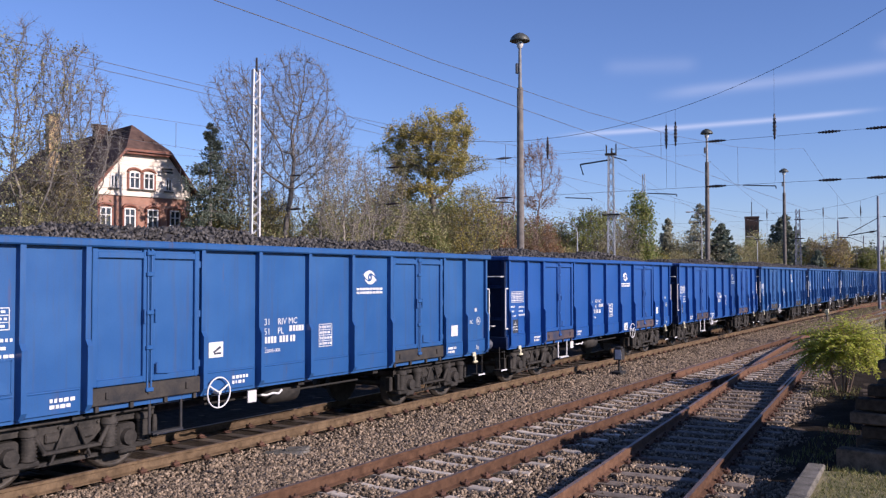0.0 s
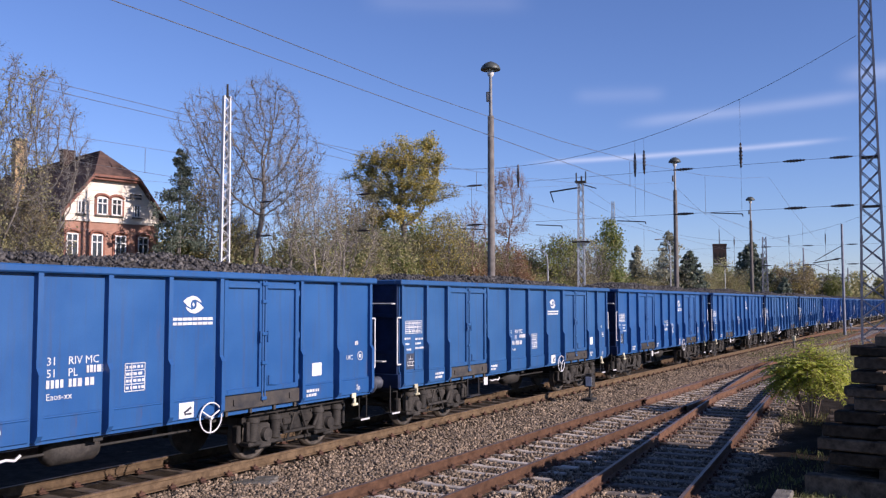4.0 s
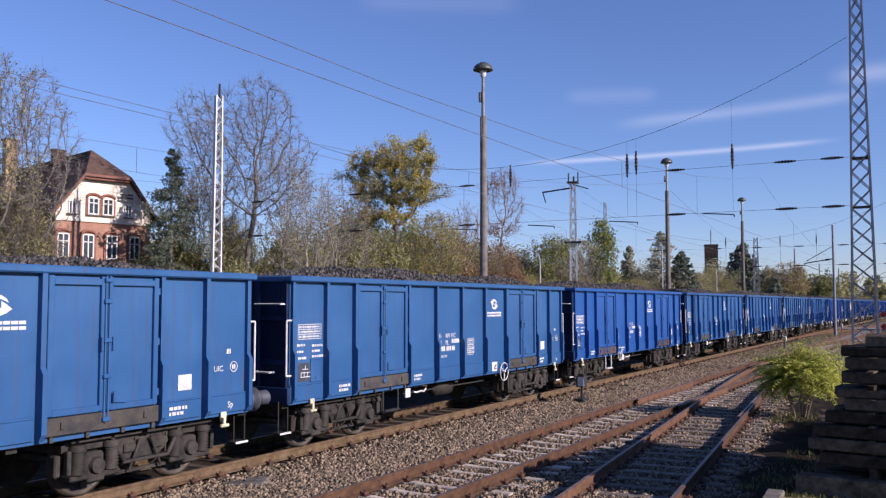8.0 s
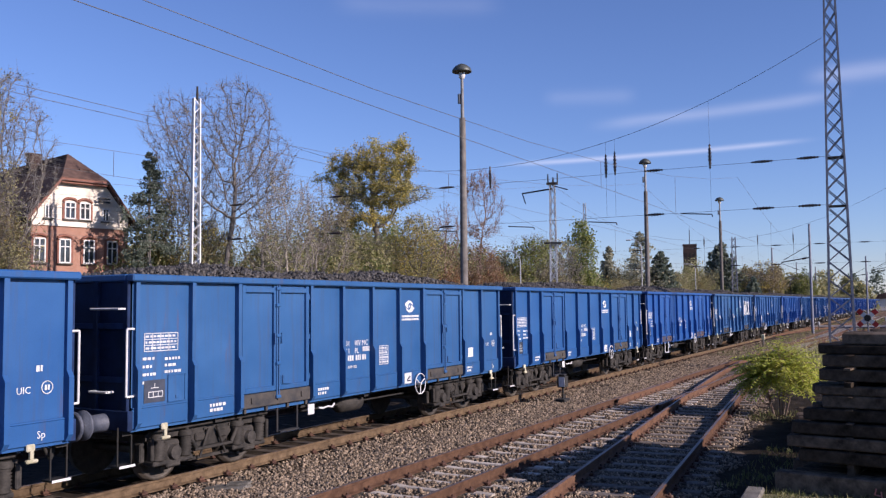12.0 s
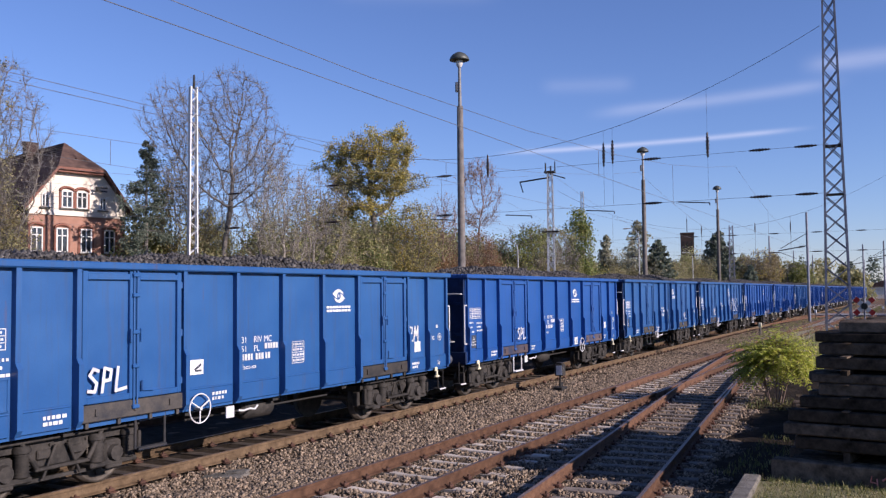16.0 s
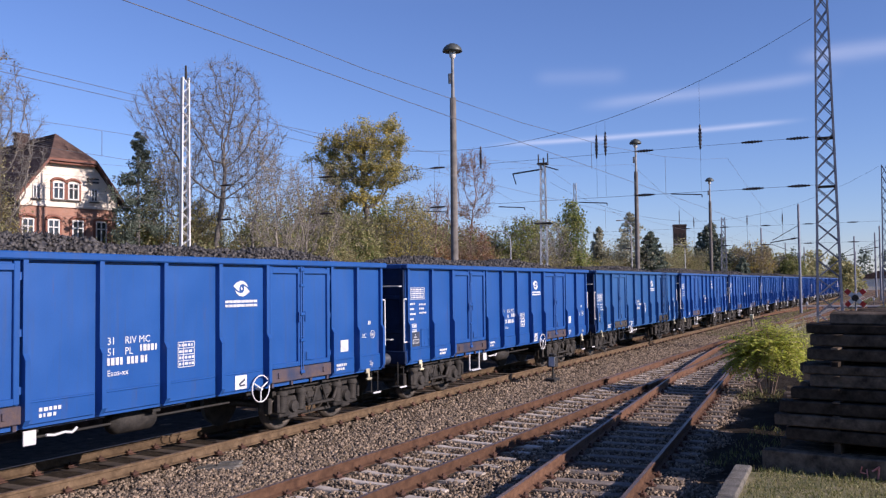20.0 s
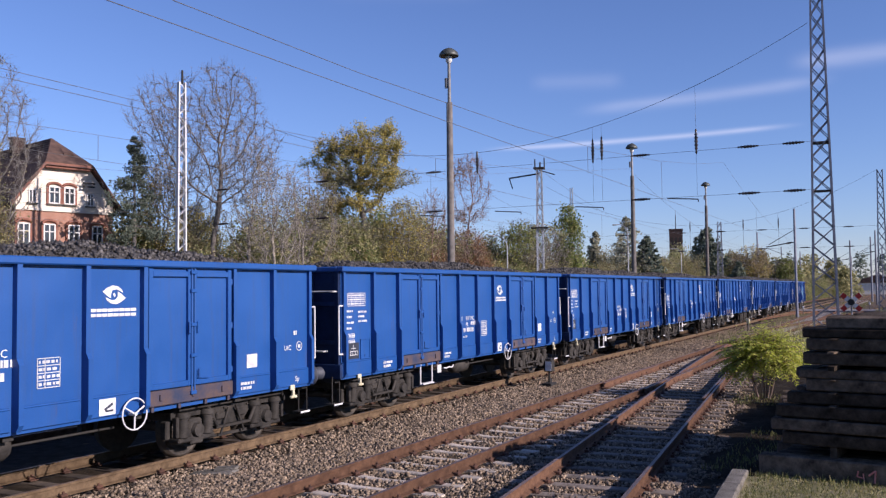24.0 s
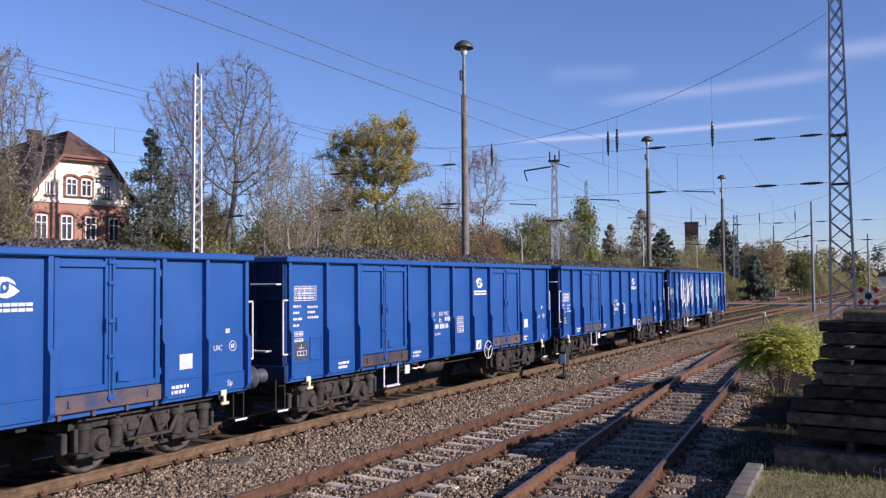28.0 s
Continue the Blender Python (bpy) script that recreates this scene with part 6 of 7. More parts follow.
        part("sill", Geo().box((0, -0.1, -hh / 2 - 0.06), (w + 0.25, 0.24, 0.09), bevel=0.01), KERB, wn)
        if arch:
            pts = [((w / 2 + 0.12) * math.cos(a), hh / 2 - 0.02 + 0.28 * math.sin(a)) for a in np.linspace(0, math.pi, 9)]
            g = Geo()
            for (x0, z0), (x1, z1) in zip(pts, pts[1:]):
                g.tube((x0, -0.06, z0), (x1, -0.06, z1), 0.11, n=5)
            for s in (-1, 1):
                g.box((s * (w / 2 + 0.1), -0.03, -0.1), (0.16, 0.08, hh))
            part("arch", g, TRIM, wn, "red brick window arch")

    for x in (-0.90, 0.22):
        window(x, 10.0, 0.80, 1.25)
    for x in (-2.50, 1.83):
        window(x, 9.83, 0.52, 0.95, False)
    for x in (-3.08, -1.24, 0.57, 2.39):
        window(x, 7.0, 0.84, 1.75)
        window(x, 3.0, 0.84, 1.75)
    left = pose(-W, 0, 0, 0, 0, -90)
    for x in (-2.4, -5.4, -9.0, -12.0, -15.5, -18.5):
        window(x, 7.2, 1.0, 1.9, True, 0.0, left)
        window(x, 3.2, 1.0, 1.9, True, 0.0, left)
    part("aerial_box", Geo().box((1.5, -0.5, 10.75), (0.9, 0.1, 0.12)).box((1.5, -0.5, 11.0), (0.9, 0.1, 0.12)).box((1.15, -0.5, 10.88), (0.1, 0.1, 0.3)), BLACK, h)
    return h


house()


def tower():
    t = thing("water_tower", "dark square brick tower above the distant trees", "tower", at=pose(-37.4, 165.8, 0, 0, 0, 14))

    def block(z0, z1, w0, w1):
        return Geo().add([(x * w / 2, y * w / 2, z) for w, z in ((w0, z0), (w1, z1)) for x, y in ((-1, -1), (1, -1), (1, 1), (-1, 1))], [(0, 1, 5, 4), (1, 2, 6, 5), (2, 3, 7, 6), (3, 0, 4, 7), (4, 5, 6, 7), (3, 2, 1, 0)])

    part("shaft", block(0, 9.2, 2.5, 2.35), TOWERBRICK, t)
    part("crown", block(9.2, 13.4, 2.35, 2.4), TOWERBRICK, t)
    part("cornice", block(13.4, 13.7, 2.55, 2.55), TOWERBRICK, t)
    for x in (-1.2, 0, 1.2):
        part("window_recess", Geo().box((x * 0.6, -1.17, 11.3), (0.3, 0.12, 1.6)), BLACK, t)
    part("mast", Geo().tube((0, 0, 13.5), (0, 0, 16.4), 0.07, n=6), BLACK, t)
    return t


tower()
for x_, y_, w_, l_, h_, tn_ in ((-52.0, 78.0, 9.0, 12.0, 6.4, 20), (-38.0, 158.0, 7.0, 9.0, 6.0, 10), (-8.0, 330.0, 16.0, 30.0, 6.5, 4)):
    cb = thing("cottage", "distant low building with a pitched roof behind shrubs", "building", at=pose(x_, y_, -0.2, 0, 0, tn_), group="distant buildings")
    part("wall", Geo().box((0, 0, h_ * 0.3), (w_, l_, h_ * 0.6)), PLASTER, cb)
    part("roof", Geo().prism([(-w_ / 2 - 0.4, h_ * 0.58), (w_ / 2 + 0.4, h_ * 0.58), (0, h_)], 1, -l_ / 2 - 0.4, l_ / 2 + 0.4), TRIM if h_ < 6 else TILE, cb)
    for q_ in (-0.3, 0.0, 0.3):
        part("window", Geo().box((w_ / 2 + 0.01, q_ * l_, h_ * 0.35), (0.06, 1.0, 1.2)), GLASS, cb)

# ---- trees ----


class Limbs:
    """Grows tapered limbs and keeps the places of the last twigs."""

    def __init__(self, seed):
        self.r = random.Random(seed)
        self.segs, self.tips = [], []

    def grow(self, p, d, length, rad, level, top, spread, kids, droop=0.0, wander=0.22):
        r = self.r
        n = 5 if level == 0 else 4 if level < 3 else 3
        pts, q, dd = [p], p.copy(), d.copy()
        for i in range(n):
            dd = (dd + Vector((r.gauss(0, wander), r.gauss(0, wander), r.gauss(0, wander) + 0.06 - droop)) * (0.5 if level == 0 else 1)).normalized()
            q = q + dd * (length / n)
            pts.append(q)
        tip = rad * (0.55 if level < top else 0.35)
        for i in range(n):
            a, b = rad + (tip - rad) * i / n, rad + (tip - rad) * (i + 1) / n
            self.segs.append((pts[i], pts[i + 1], a, b, level))
        if level == top:
            self.tips += pts[2:]
            return
        for k in range(kids[level]):
            u = r.uniform(0.3 if level else 0.5, 1.0) if k else 1.0
            i = min(n - 1, int(u * n))
            at = pts[i] + (pts[i + 1] - pts[i]) * (u * n - i)
            ax = (pts[i + 1] - pts[i]).normalized()
            o = ax.orthogonal().normalized()
            o.rotate(Matrix.Rotation(r.uniform(0, math.tau), 3, ax))
            ang = r.uniform(*spread) if k else r.uniform(0.1, 0.35)
            nd = ax * math.cos(ang) + o * math.sin(ang)
            nd = (nd + Vector((0, 0, 0.28))).normalized()
            self.grow(at, nd, length * r.uniform(0.5, 0.8) * (1.05 if level == 0 else 1), max(0.011, (rad + (tip - rad) * u) * r.uniform(0.5, 0.72)), level + 1, top, spread, kids, droop, wander)

    def mesh(self, name, mat, levels):
        V, F = [], []
        for p, q, a, b, lv in self.segs:
            if lv not in levels:
                continue
            n = 8 if lv == 0 else 5 if lv < 2 else 3
            d = (q - p)
            d.normalize()
            o = d.orthogonal().normalized()
            c = d.cross(o)
            base = len(V)
            for ctr, rr in ((p, a), (q, b)):
                for i in range(n):
                    t = i * math.tau / n
                    V.append(ctr + (o * math.cos(t) + c * math.sin(t)) * rr)
            for i in range(n):
                j = (i + 1) % n
                F.append((base + i, base + j, base + n + j, base + n + i))
        return raw_mesh(name, np.array([tuple(v) for v in V]), np.array(F), mat)


def leaf_cloud(name, pts, n, size, jitter, mat, seed, flat=0.3):
    """Single leaves (pointed quads) strewn about the given places."""
    r = np.random.RandomState(seed)
    pts = np.asarray([tuple(p) for p in pts], float)
    p = pts[r.randint(0, len(pts), n)] + r.normal(0, 1, (n, 3)) * np.asarray(jitter)
    a = r.normal(size=(n, 3))
    a /= np.linalg.norm(a, axis=1)[:, None]
    b = np.cross(a, r.normal(size=(n, 3)))
    b /= np.linalg.norm(b, axis=1)[:, None]
    s = r.uniform(size[0], size[1], (n, 1))
    V = np.stack([p - a * s, p + b * s * 0.55, p + a * s, p - b * s * 0.55], 1).reshape(-1, 3)
    return raw_mesh(name, V, np.arange(n * 4).reshape(n, 4), mat)


def tubes(p, q, a, b, n):
    """Many tapered limbs at once: from p to q with radii a and b, each of n sides."""
    d = q - p
    d /= np.maximum(np.linalg.norm(d, axis=1), 1e-6)[:, None]
    o = np.cross(d, np.where(np.abs(d[:, 2:3]) < 0.9, [[0.0, 0.0, 1.0]], [[1.0, 0.0, 0.0]]))
    o /= np.maximum(np.linalg.norm(o, axis=1), 1e-6)[:, None]
    c = np.cross(d, o)
    t = np.arange(n) * math.tau / n
    ring = o[:, None] * np.cos(t)[None, :, None] + c[:, None] * np.sin(t)[None, :, None]
    V = np.concatenate([p[:, None] + ring * a[:, None, None], q[:, None] + ring * b[:, None, None]], 1).reshape(-1, 3)
    i = np.arange(n)
    f = np.stack([i, (i + 1) % n, n + (i + 1) % n, n + i], -1)
    return V, (f[None] + (np.arange(len(p)) * 2 * n)[:, None, None]).reshape(-1, 4)


def joined(groups):
    V, F, n = [], [], 0
    for v, f in groups:
        V.append(v)
        F.append(f + n)
        n += len(v)
    return np.concatenate(V), np.concatenate(F)


def grown(seed, stem, lean, blobs, count, step, kill, reach):
    """Limbs that grow towards free room in the crown (blobs: centre, radii), forking where the room divides."""
    r = np.random.RandomState(seed)
    vol = np.array([b[3] * b[4] * b[5] for b in blobs])
    pick = r.choice(len(blobs), count, p=vol / vol.sum())
    u = r.normal(size=(count, 3))
    u /= np.linalg.norm(u, axis=1)[:, None]
    u *= r.uniform(0, 1, (count, 1)) ** 0.42
    B = np.array(blobs, float)
    A = B[pick, :3] + u * B[pick, 3:]
    nodes, par = [np.array([0.0, 0.0, -0.3])], [-1]
    k = int(stem / step)
    for i in range(k):
        nodes.append(nodes[-1] + np.array([lean[0] + r.normal(0, 0.10), lean[1] + r.normal(0, 0.10), 1.0]) * step)
        par.append(len(nodes) - 2)
    N = np.array(nodes)
    D = np.linalg.norm(A[:, None] - N[None], axis=2)
    near, dist = D.argmin(1), D.min(1)
    made = set()
    for it in range(110):
        if not len(A):
            break
        on = dist < reach
        if not on.any():
            on = dist < dist.min() + 1.0
        way = (A[on] - N[near[on]]) / dist[on][:, None]
        S = np.zeros_like(N)
        np.add.at(S, near[on], way)
        who = np.unique(near[on])
        d = S[who]
        d /= np.maximum(np.linalg.norm(d, axis=1), 1e-6)[:, None]
        d += r.normal(0, 0.16, d.shape)
        d /= np.linalg.norm(d, axis=1)[:, None]
        P = N[who] + d * step
        ok = [(int(w), tuple(np.round(p / (step * 0.45)).astype(int))) for w, p in zip(who, P)]
        fresh = [i for i, key in enumerate(ok) if key not in made]
        if not fresh:
            far = dist > kill * 1.3
            A, near, dist = A[~on], near[~on], dist[~on]
            continue
        for i in fresh:
            made.add(ok[i][1])
        n0 = len(N)
        P = P[fresh]
        N = np.concatenate([N, P])
        par += [ok[i][0] for i in fresh]
        D = np.linalg.norm(A[:, None] - P[None], axis=2)
        j = D.argmin(1)
        m = D[np.arange(len(A)), j]
        closer = m < dist
        near, dist = np.where(closer, n0 + j, near), np.where(closer, m, dist)
        live = dist > kill
        A, near, dist = A[live], near[live], dist[live]
    return N, np.array(par)


def tree(label, x, y, height, seed, width, clear=0.25, leaves=None, n=0, size=(0.08, 0.14), bark=None, blobs=None, lean=(0, 0), count=900, girth=0.0138, jit=0.16, twigs=5.0, reach=3.2, step=None, name="tree", twig=(0.3, 0.8)):
    """A tree with a clear stem and a spreading crown; blobs in shares of height and width, where the crown is uneven."""
    bark = bark or BARK
    r = np.random.RandomState(seed + 5)
    stem = height * clear
    mid = (height + stem * 0.8) / 2
    blobs = [(a * width, b * width, c * height, d * width, e * width, f * height) for a, b, c, d, e, f in blobs] if blobs else [(0, 0, mid, width, width, height - mid)]
    step = step or height / 52
    N, par = grown(seed, stem, lean, blobs, count, step, step * 1.9, reach)
    m = len(N)
    kids = np.zeros(m, int)
    np.add.at(kids, par[1:], 1)
    power = np.zeros(m)
    power[kids == 0] = girth ** 2.1
    for i in range(m - 1, 0, -1):
        power[par[i]] += power[i]
    rad = np.maximum(power, girth ** 2.1) ** (1 / 2.1)
    rad[0] *= 1.35
    p, q, a, b = N[par[1:]], N[1:], np.minimum(rad[par[1:]], rad[1:] * 1.5), rad[1:]
    t = thing(name, label, "tree", at=(x, y, 0.0))
    thick = b > girth * 6
    part("trunk", raw_mesh("trunk", *tubes(p[thick], q[thick], a[thick], b[thick], 7), bark), None, t)
    # twigs along the thin limbs, pointing on and outwards
    thin = np.nonzero(b < girth * 3.2)[0]
    src = r.choice(thin, int(len(thin) * twigs))
    way = (q[src] - p[src])
    way /= np.maximum(np.linalg.norm(way, axis=1), 1e-6)[:, None]
    way = way + r.normal(0, 0.55, way.shape) + [0, 0, 0.15]
    way /= np.linalg.norm(way, axis=1)[:, None]
    ln = r.uniform(twig[0], twig[1], (len(src), 1))
    e0 = q[src] + way * ln * 0.5
    e1 = e0 + (way + r.normal(0, 0.35, way.shape)) * ln * 0.5
    one = np.full(len(src), girth * 0.62)
    groups = [tubes(p[~thick], q[~thick], a[~thick], b[~thick], 4), tubes(q[src], e1, one, one * 0.45, 3)]
    tagged(part("branchwork", raw_mesh("branchwork", *joined(groups), bark), None, t), kind="stuff")
    if leaves:
        tips = np.concatenate([e0, e1])
        for i, (mat, share) in enumerate(leaves if isinstance(leaves, list) else [(leaves, 1.0)]):
            tagged(part("foliage", leaf_cloud("foliage", clumped(tips, r), int(n * share), size, (jit, jit, jit), mat, seed + i), None, t), kind="stuff")
    return t


def clumped(tips, r):
    """Keeps the tips in some parts of the crown only, so that each leaf colour comes in patches."""
    f = np.sin(tips[:, 0] * 1.1 + r.uniform(0, 6)) + np.sin(tips[:, 1] * 1.1 + r.uniform(0, 6)) + np.sin(tips[:, 2] * 1.2 + r.uniform(0, 6))
    return tips[f > r.uniform(-0.7, -0.1)]


def conifer(label, x, y, height, width, seed, mat=None, z=0.0, dense=1.0, sparse_low=0.12, name="conifer", gap=0.034, spray=(0.07, 0.17)):
    """Tiers of drooping boughs hung with needle sprays, tapering to the top."""
    mat = mat or LEAF_DARK
    r = random.Random(seed)
    t = thing(name, label, "tree", at=(x, y, z))
    part("trunk", Geo().tube((0, 0, -0.2), (0, 0, height * 0.97), height * 0.016, 0.02, 8), BARK, t)
    g, pts = Geo(), []
    hgt = height * sparse_low
    while hgt < height * 0.985:
        u = 1 - hgt / height
        ln = width * (u ** 0.7) * r.uniform(0.7, 1.1) + 0.06
        for k in range(r.randint(4, 6)):
            a = r.uniform(0, math.tau)
            l = ln * r.uniform(0.6, 1.15)
            p0 = Vector((0, 0, hgt + r.uniform(-0.15, 0.15)))
            p1 = p0 + Vector((math.cos(a) * l * 0.6, math.sin(a) * l * 0.6, -0.22 * l))
            p2 = p0 + Vector((math.cos(a) * l, math.sin(a) * l, -0.26 * l + r.uniform(0.0, 0.12) * l))
            g.tube(p0, p1, 0.03 * u + 0.01, 0.02, 3, False).tube(p1, p2, 0.02, 0.008, 3, False)
            for q in range(int(8 + l * 14)):
                v = r.uniform(0.2, 1.0)
                c = p0.lerp(p1, v / 0.6) if v < 0.6 else p1.lerp(p2, (v - 0.6) / 0.4)
                side = Vector((-math.sin(a), math.cos(a), 0)) * r.gauss(0, 0.16 * l * (1.1 - v) + 0.05)
                pts.append(c + side + Vector((0, 0, -abs(r.gauss(0, 0.10 + 0.07 * l)))))
        hgt += (height * gap + 0.10) * (0.4 + 0.6 * u)
    tagged(part("boughwork", g, BARK, t), kind="stuff")
    tagged(part("needles", leaf_cloud("needles", pts, int(len(pts) * 2.2 * dense), spray, (0.07, 0.07, 0.09), mat, seed), None, t), kind="stuff")
    return t


BARE = "leafless grey tree with fine twigs behind the tracks"
tree(BARE, -49.1, 34.5, 17.6, 11, 3.0, 0.40, LEAF_DRY, 500, (0.05, 0.09), lean=(0.04, 0.02), count=1500, twigs=6.0)
tree("tall half-bare tree with thin olive leaves", -49.0, 31.0, 18.8, 12, 3.6, 0.34, LEAF_OLIVE, 3500, (0.06, 0.11), lean=(-0.05, -0.05), count=1800, twigs=6.0)
tree("small tree with olive leaves before the house", -50.5, 34.2, 10.0, 16, 2.2, 0.3, [(LEAF_OLIVE, 0.75), (LEAF_YELLOW, 0.25)], 11000, (0.05, 0.09), jit=0.25, count=600)
tree("small tree with olive leaves before the house", -49.4, 32.6, 9.6, 17, 2.6, 0.3, [(LEAF_OLIVE, 0.7), (LEAF_DRY, 0.3)], 12500, (0.05, 0.09), jit=0.25, count=600)
tree("small tree with thin olive leaves before the house", -50.2, 36.2, 7.6, 117, 1.7, 0.3, [(LEAF_OLIVE, 0.6), (LEAF_DRY, 0.4)], 1900, (0.07, 0.12), jit=0.25, count=400)
BIG = [(-0.55, -0.50, 0.80, 0.55, 0.55, 0.15), (0.05, 0.05, 0.85, 0.62, 0.62, 0.16), (0.30, 0.27, 0.66, 0.55, 0.55, 0.22), (-0.40, -0.36, 0.60, 0.40, 0.40, 0.13), (0.0, 0.0, 0.62, 0.5, 0.5, 0.18)]
tree("large leafless tree with a low forked trunk", -44.3, 49.0, 19.6, 13, 5.0, 0.26, LEAF_DRY, 500, (0.05, 0.09), blobs=BIG, count=2600, girth=0.0155, reach=4.0, twigs=7.0, twig=(0.3, 0.9))
tree(BARE, -48.5, 50.0, 18.6, 14, 3.8, 0.4, LEAF_DRY, 500, (0.05, 0.09), count=900)
tree(BARE, -43.8, 52.0, 15.6, 15, 2.7, 0.32, LEAF_DRY, 900, (0.05, 0.09), BARK_PALE, twigs=4.0)
tree(BARE, -39.9, 50.0, 13.1, 18, 2.6, 0.3, LEAF_OLIVE, 900, (0.05, 0.09), BARK_PALE, lean=(0.05, 0.05), count=600, twigs=4.0)
tree(BARE, -39.9, 53.8, 12.4, 19, 3.0, 0.3, LEAF_DRY, 1300, (0.05, 0.09), BARK_PALE, count=600, twigs=4.0)
tree("young tree with yellow-green leaves behind the mast", -49.2, 52.6, 10.6, 126, 1.7, 0.15, [(LEAF_YELLOW, 0.5), (LEAF_OAK, 0.5)], 11000, (0.05, 0.09), jit=0.24, count=500)
tree("young tree with thinning yellow-green leaves", -49.8, 49.2, 13.9, 24, 1.9, 0.2, [(LEAF_DRY, 0.6), (LEAF_YELLOW, 0.4)], 3800, (0.06, 0.11), jit=0.25)
OAK = [(-0.08, -0.05, 0.87, 0.52, 0.47, 0.09), (0.34, 0.18, 0.85, 0.41, 0.36, 0.12), (-0.49, -0.27, 0.85, 0.32, 0.28, 0.07), (-0.34, -0.19, 0.70, 0.46, 0.40, 0.08),
       (0.20, 0.11, 0.70, 0.55, 0.48, 0.09), (0.70, 0.38, 0.69, 0.28, 0.25, 0.05), (-0.84, -0.46, 0.77, 0.22, 0.19, 0.03), (-0.13, -0.07, 0.58, 0.60, 0.52, 0.035)]
tree("broad oak with green and yellow autumn leaves", -42.3, 65.6, 18.2, 23, 5.0, 0.46, [(LEAF_OLIVE, 0.30), (LEAF_OAK, 0.38), (LEAF_YELLOW, 0.32)], 36000, (0.055, 0.11), blobs=OAK, count=1500, girth=0.027, jit=0.17, twigs=2.2, reach=4.5)
tree("low oak with yellow-green leaves", -38.6, 66.6, 10.9, 123, 2.3, 0.35, [(LEAF_YELLOW, 0.35), (LEAF_OAK, 0.35), (LEAF_OLIVE, 0.3)], 9000, (0.055, 0.10), jit=0.24, count=500)
tree("low tree with olive leaves below the oak", -43.0, 64.0, 9.6, 124, 3.4, 0.25, [(LEAF_OLIVE, 0.7), (LEAF_GREEN, 0.3)], 14000, (0.055, 0.10), jit=0.26, count=500)
tree("slender leafless tree with reddish twigs", -37.7, 77.3, 16.6, 21, 2.9, 0.38, LEAF_RED, 900, (0.06, 0.1), BARK_RED, blobs=[(0.07, 0.04, 0.87, 0.61, 0.55, 0.11), (0.33, 0.18, 0.73, 0.50, 0.45, 0.11), (-0.28, -0.15, 0.80, 0.34, 0.31, 0.11), (0.02, 0.01, 0.62, 0.73, 0.66, 0.07)], count=1700, twigs=9.0)
tree("low russet tree behind the shrubs", -37.3, 76.0, 8.6, 125, 2.6, 0.2, [(LEAF_RED, 0.65), (LEAF_DRY, 0.35)], 11000, (0.055, 0.10), BARK_RED, jit=0.3, count=500)
tree("small leafless tree behind shrubs", -39.8, 74.0, 12.7, 22, 1.9, 0.5, LEAF_DRY, 300, (0.05, 0.09), BARK_RED)
tree("light green birch with thinning leaves", -34.7, 98.0, 12.5, 25, 1.9, 0.25, [(LEAF_BIRCH, 0.6), (LEAF_GREEN, 0.4)], 5200, (0.11, 0.19), jit=0.28, count=400)
tree("half-bare ash tree behind the shrubs", -36.8, 87.6, 10.6, 26, 3.2, 0.25, LEAF_BIRCH, 4200, (0.09, 0.15), count=500)
tree("half-bare ash tree behind the shrubs", -35.4, 91.4, 10.0, 27, 3.2, 0.25, LEAF_OLIVE, 4600, (0.09, 0.15), count=500)
conifer("dark green spruce beside the house", -49.3, 45.9, 14.5, 4.7, 31, dense=2.0, gap=0.05, spray=(0.05, 0.12))
conifer("tall grey-green larch with thin boughs", -33.0, 117.1, 12.7, 6.2, 32, LEAF_GREY, 0.0, 0.6, 0.1, spray=(0.10, 0.24), gap=0.055)
conifer("dark spruce at the edge of the yard", -30.6, 118.2, 9.9, 5.4, 33, dense=0.8, spray=(0.12, 0.30), gap=0.045)
conifer("thin grey-green spruce at the edge of the yard", -40.8, 127.6, 11.6, 4.4, 34, LEAF_GREY, dense=0.5, spray=(0.12, 0.28), gap=0.06)
conifer("thin grey-green spruce at the edge of the yard", -39.0, 121.4, 9.2, 4.4, 35, LEAF_GREY, dense=0.6, spray=(0.12, 0.28), gap=0.06)
conifer("dark spreading pine near the tower", -28.3, 147.2, 13.0, 7.4, 36, dense=0.8, sparse_low=0.25, spray=(0.14, 0.34), gap=0.05)
conifer("small dark spruce near the tower", -34.0, 140.0, 7.6, 4.4, 38, dense=0.8, spray=(0.12, 0.28), gap=0.05)
conifer("small dark spruce near the tower", -37.0, 142.0, 7.0, 4.0, 39, dense=0.8, spray=(0.12, 0.28), gap=0.05)
conifer("small dark spruce by the crossing", -20.7, 131.0, 6.3, 3.2, 37, spray=(0.12, 0.28), gap=0.04)
tree("autumn tree with thin pale leaves by the crossing", -21.5, 146.0, 9.2, 28, 3.4, 0.2, [(LEAF_DRY, 0.7), (LEAF_YELLOW, 0.3)], 4500, (0.1, 0.18), count=400)
tree("autumn tree with thin pale leaves by the crossing", -26.0, 160.0, 9.0, 29, 3.4, 0.2, [(LEAF_BIRCH, 0.6), (LEAF_DRY, 0.4)], 5000, (0.1, 0.2), count=400)
tree("green tree at the bend of the yard", -19.5, 175.0, 8.2, 30, 3.2, 0.2, LEAF_BIRCH, 5500, (0.12, 0.22), count=400)


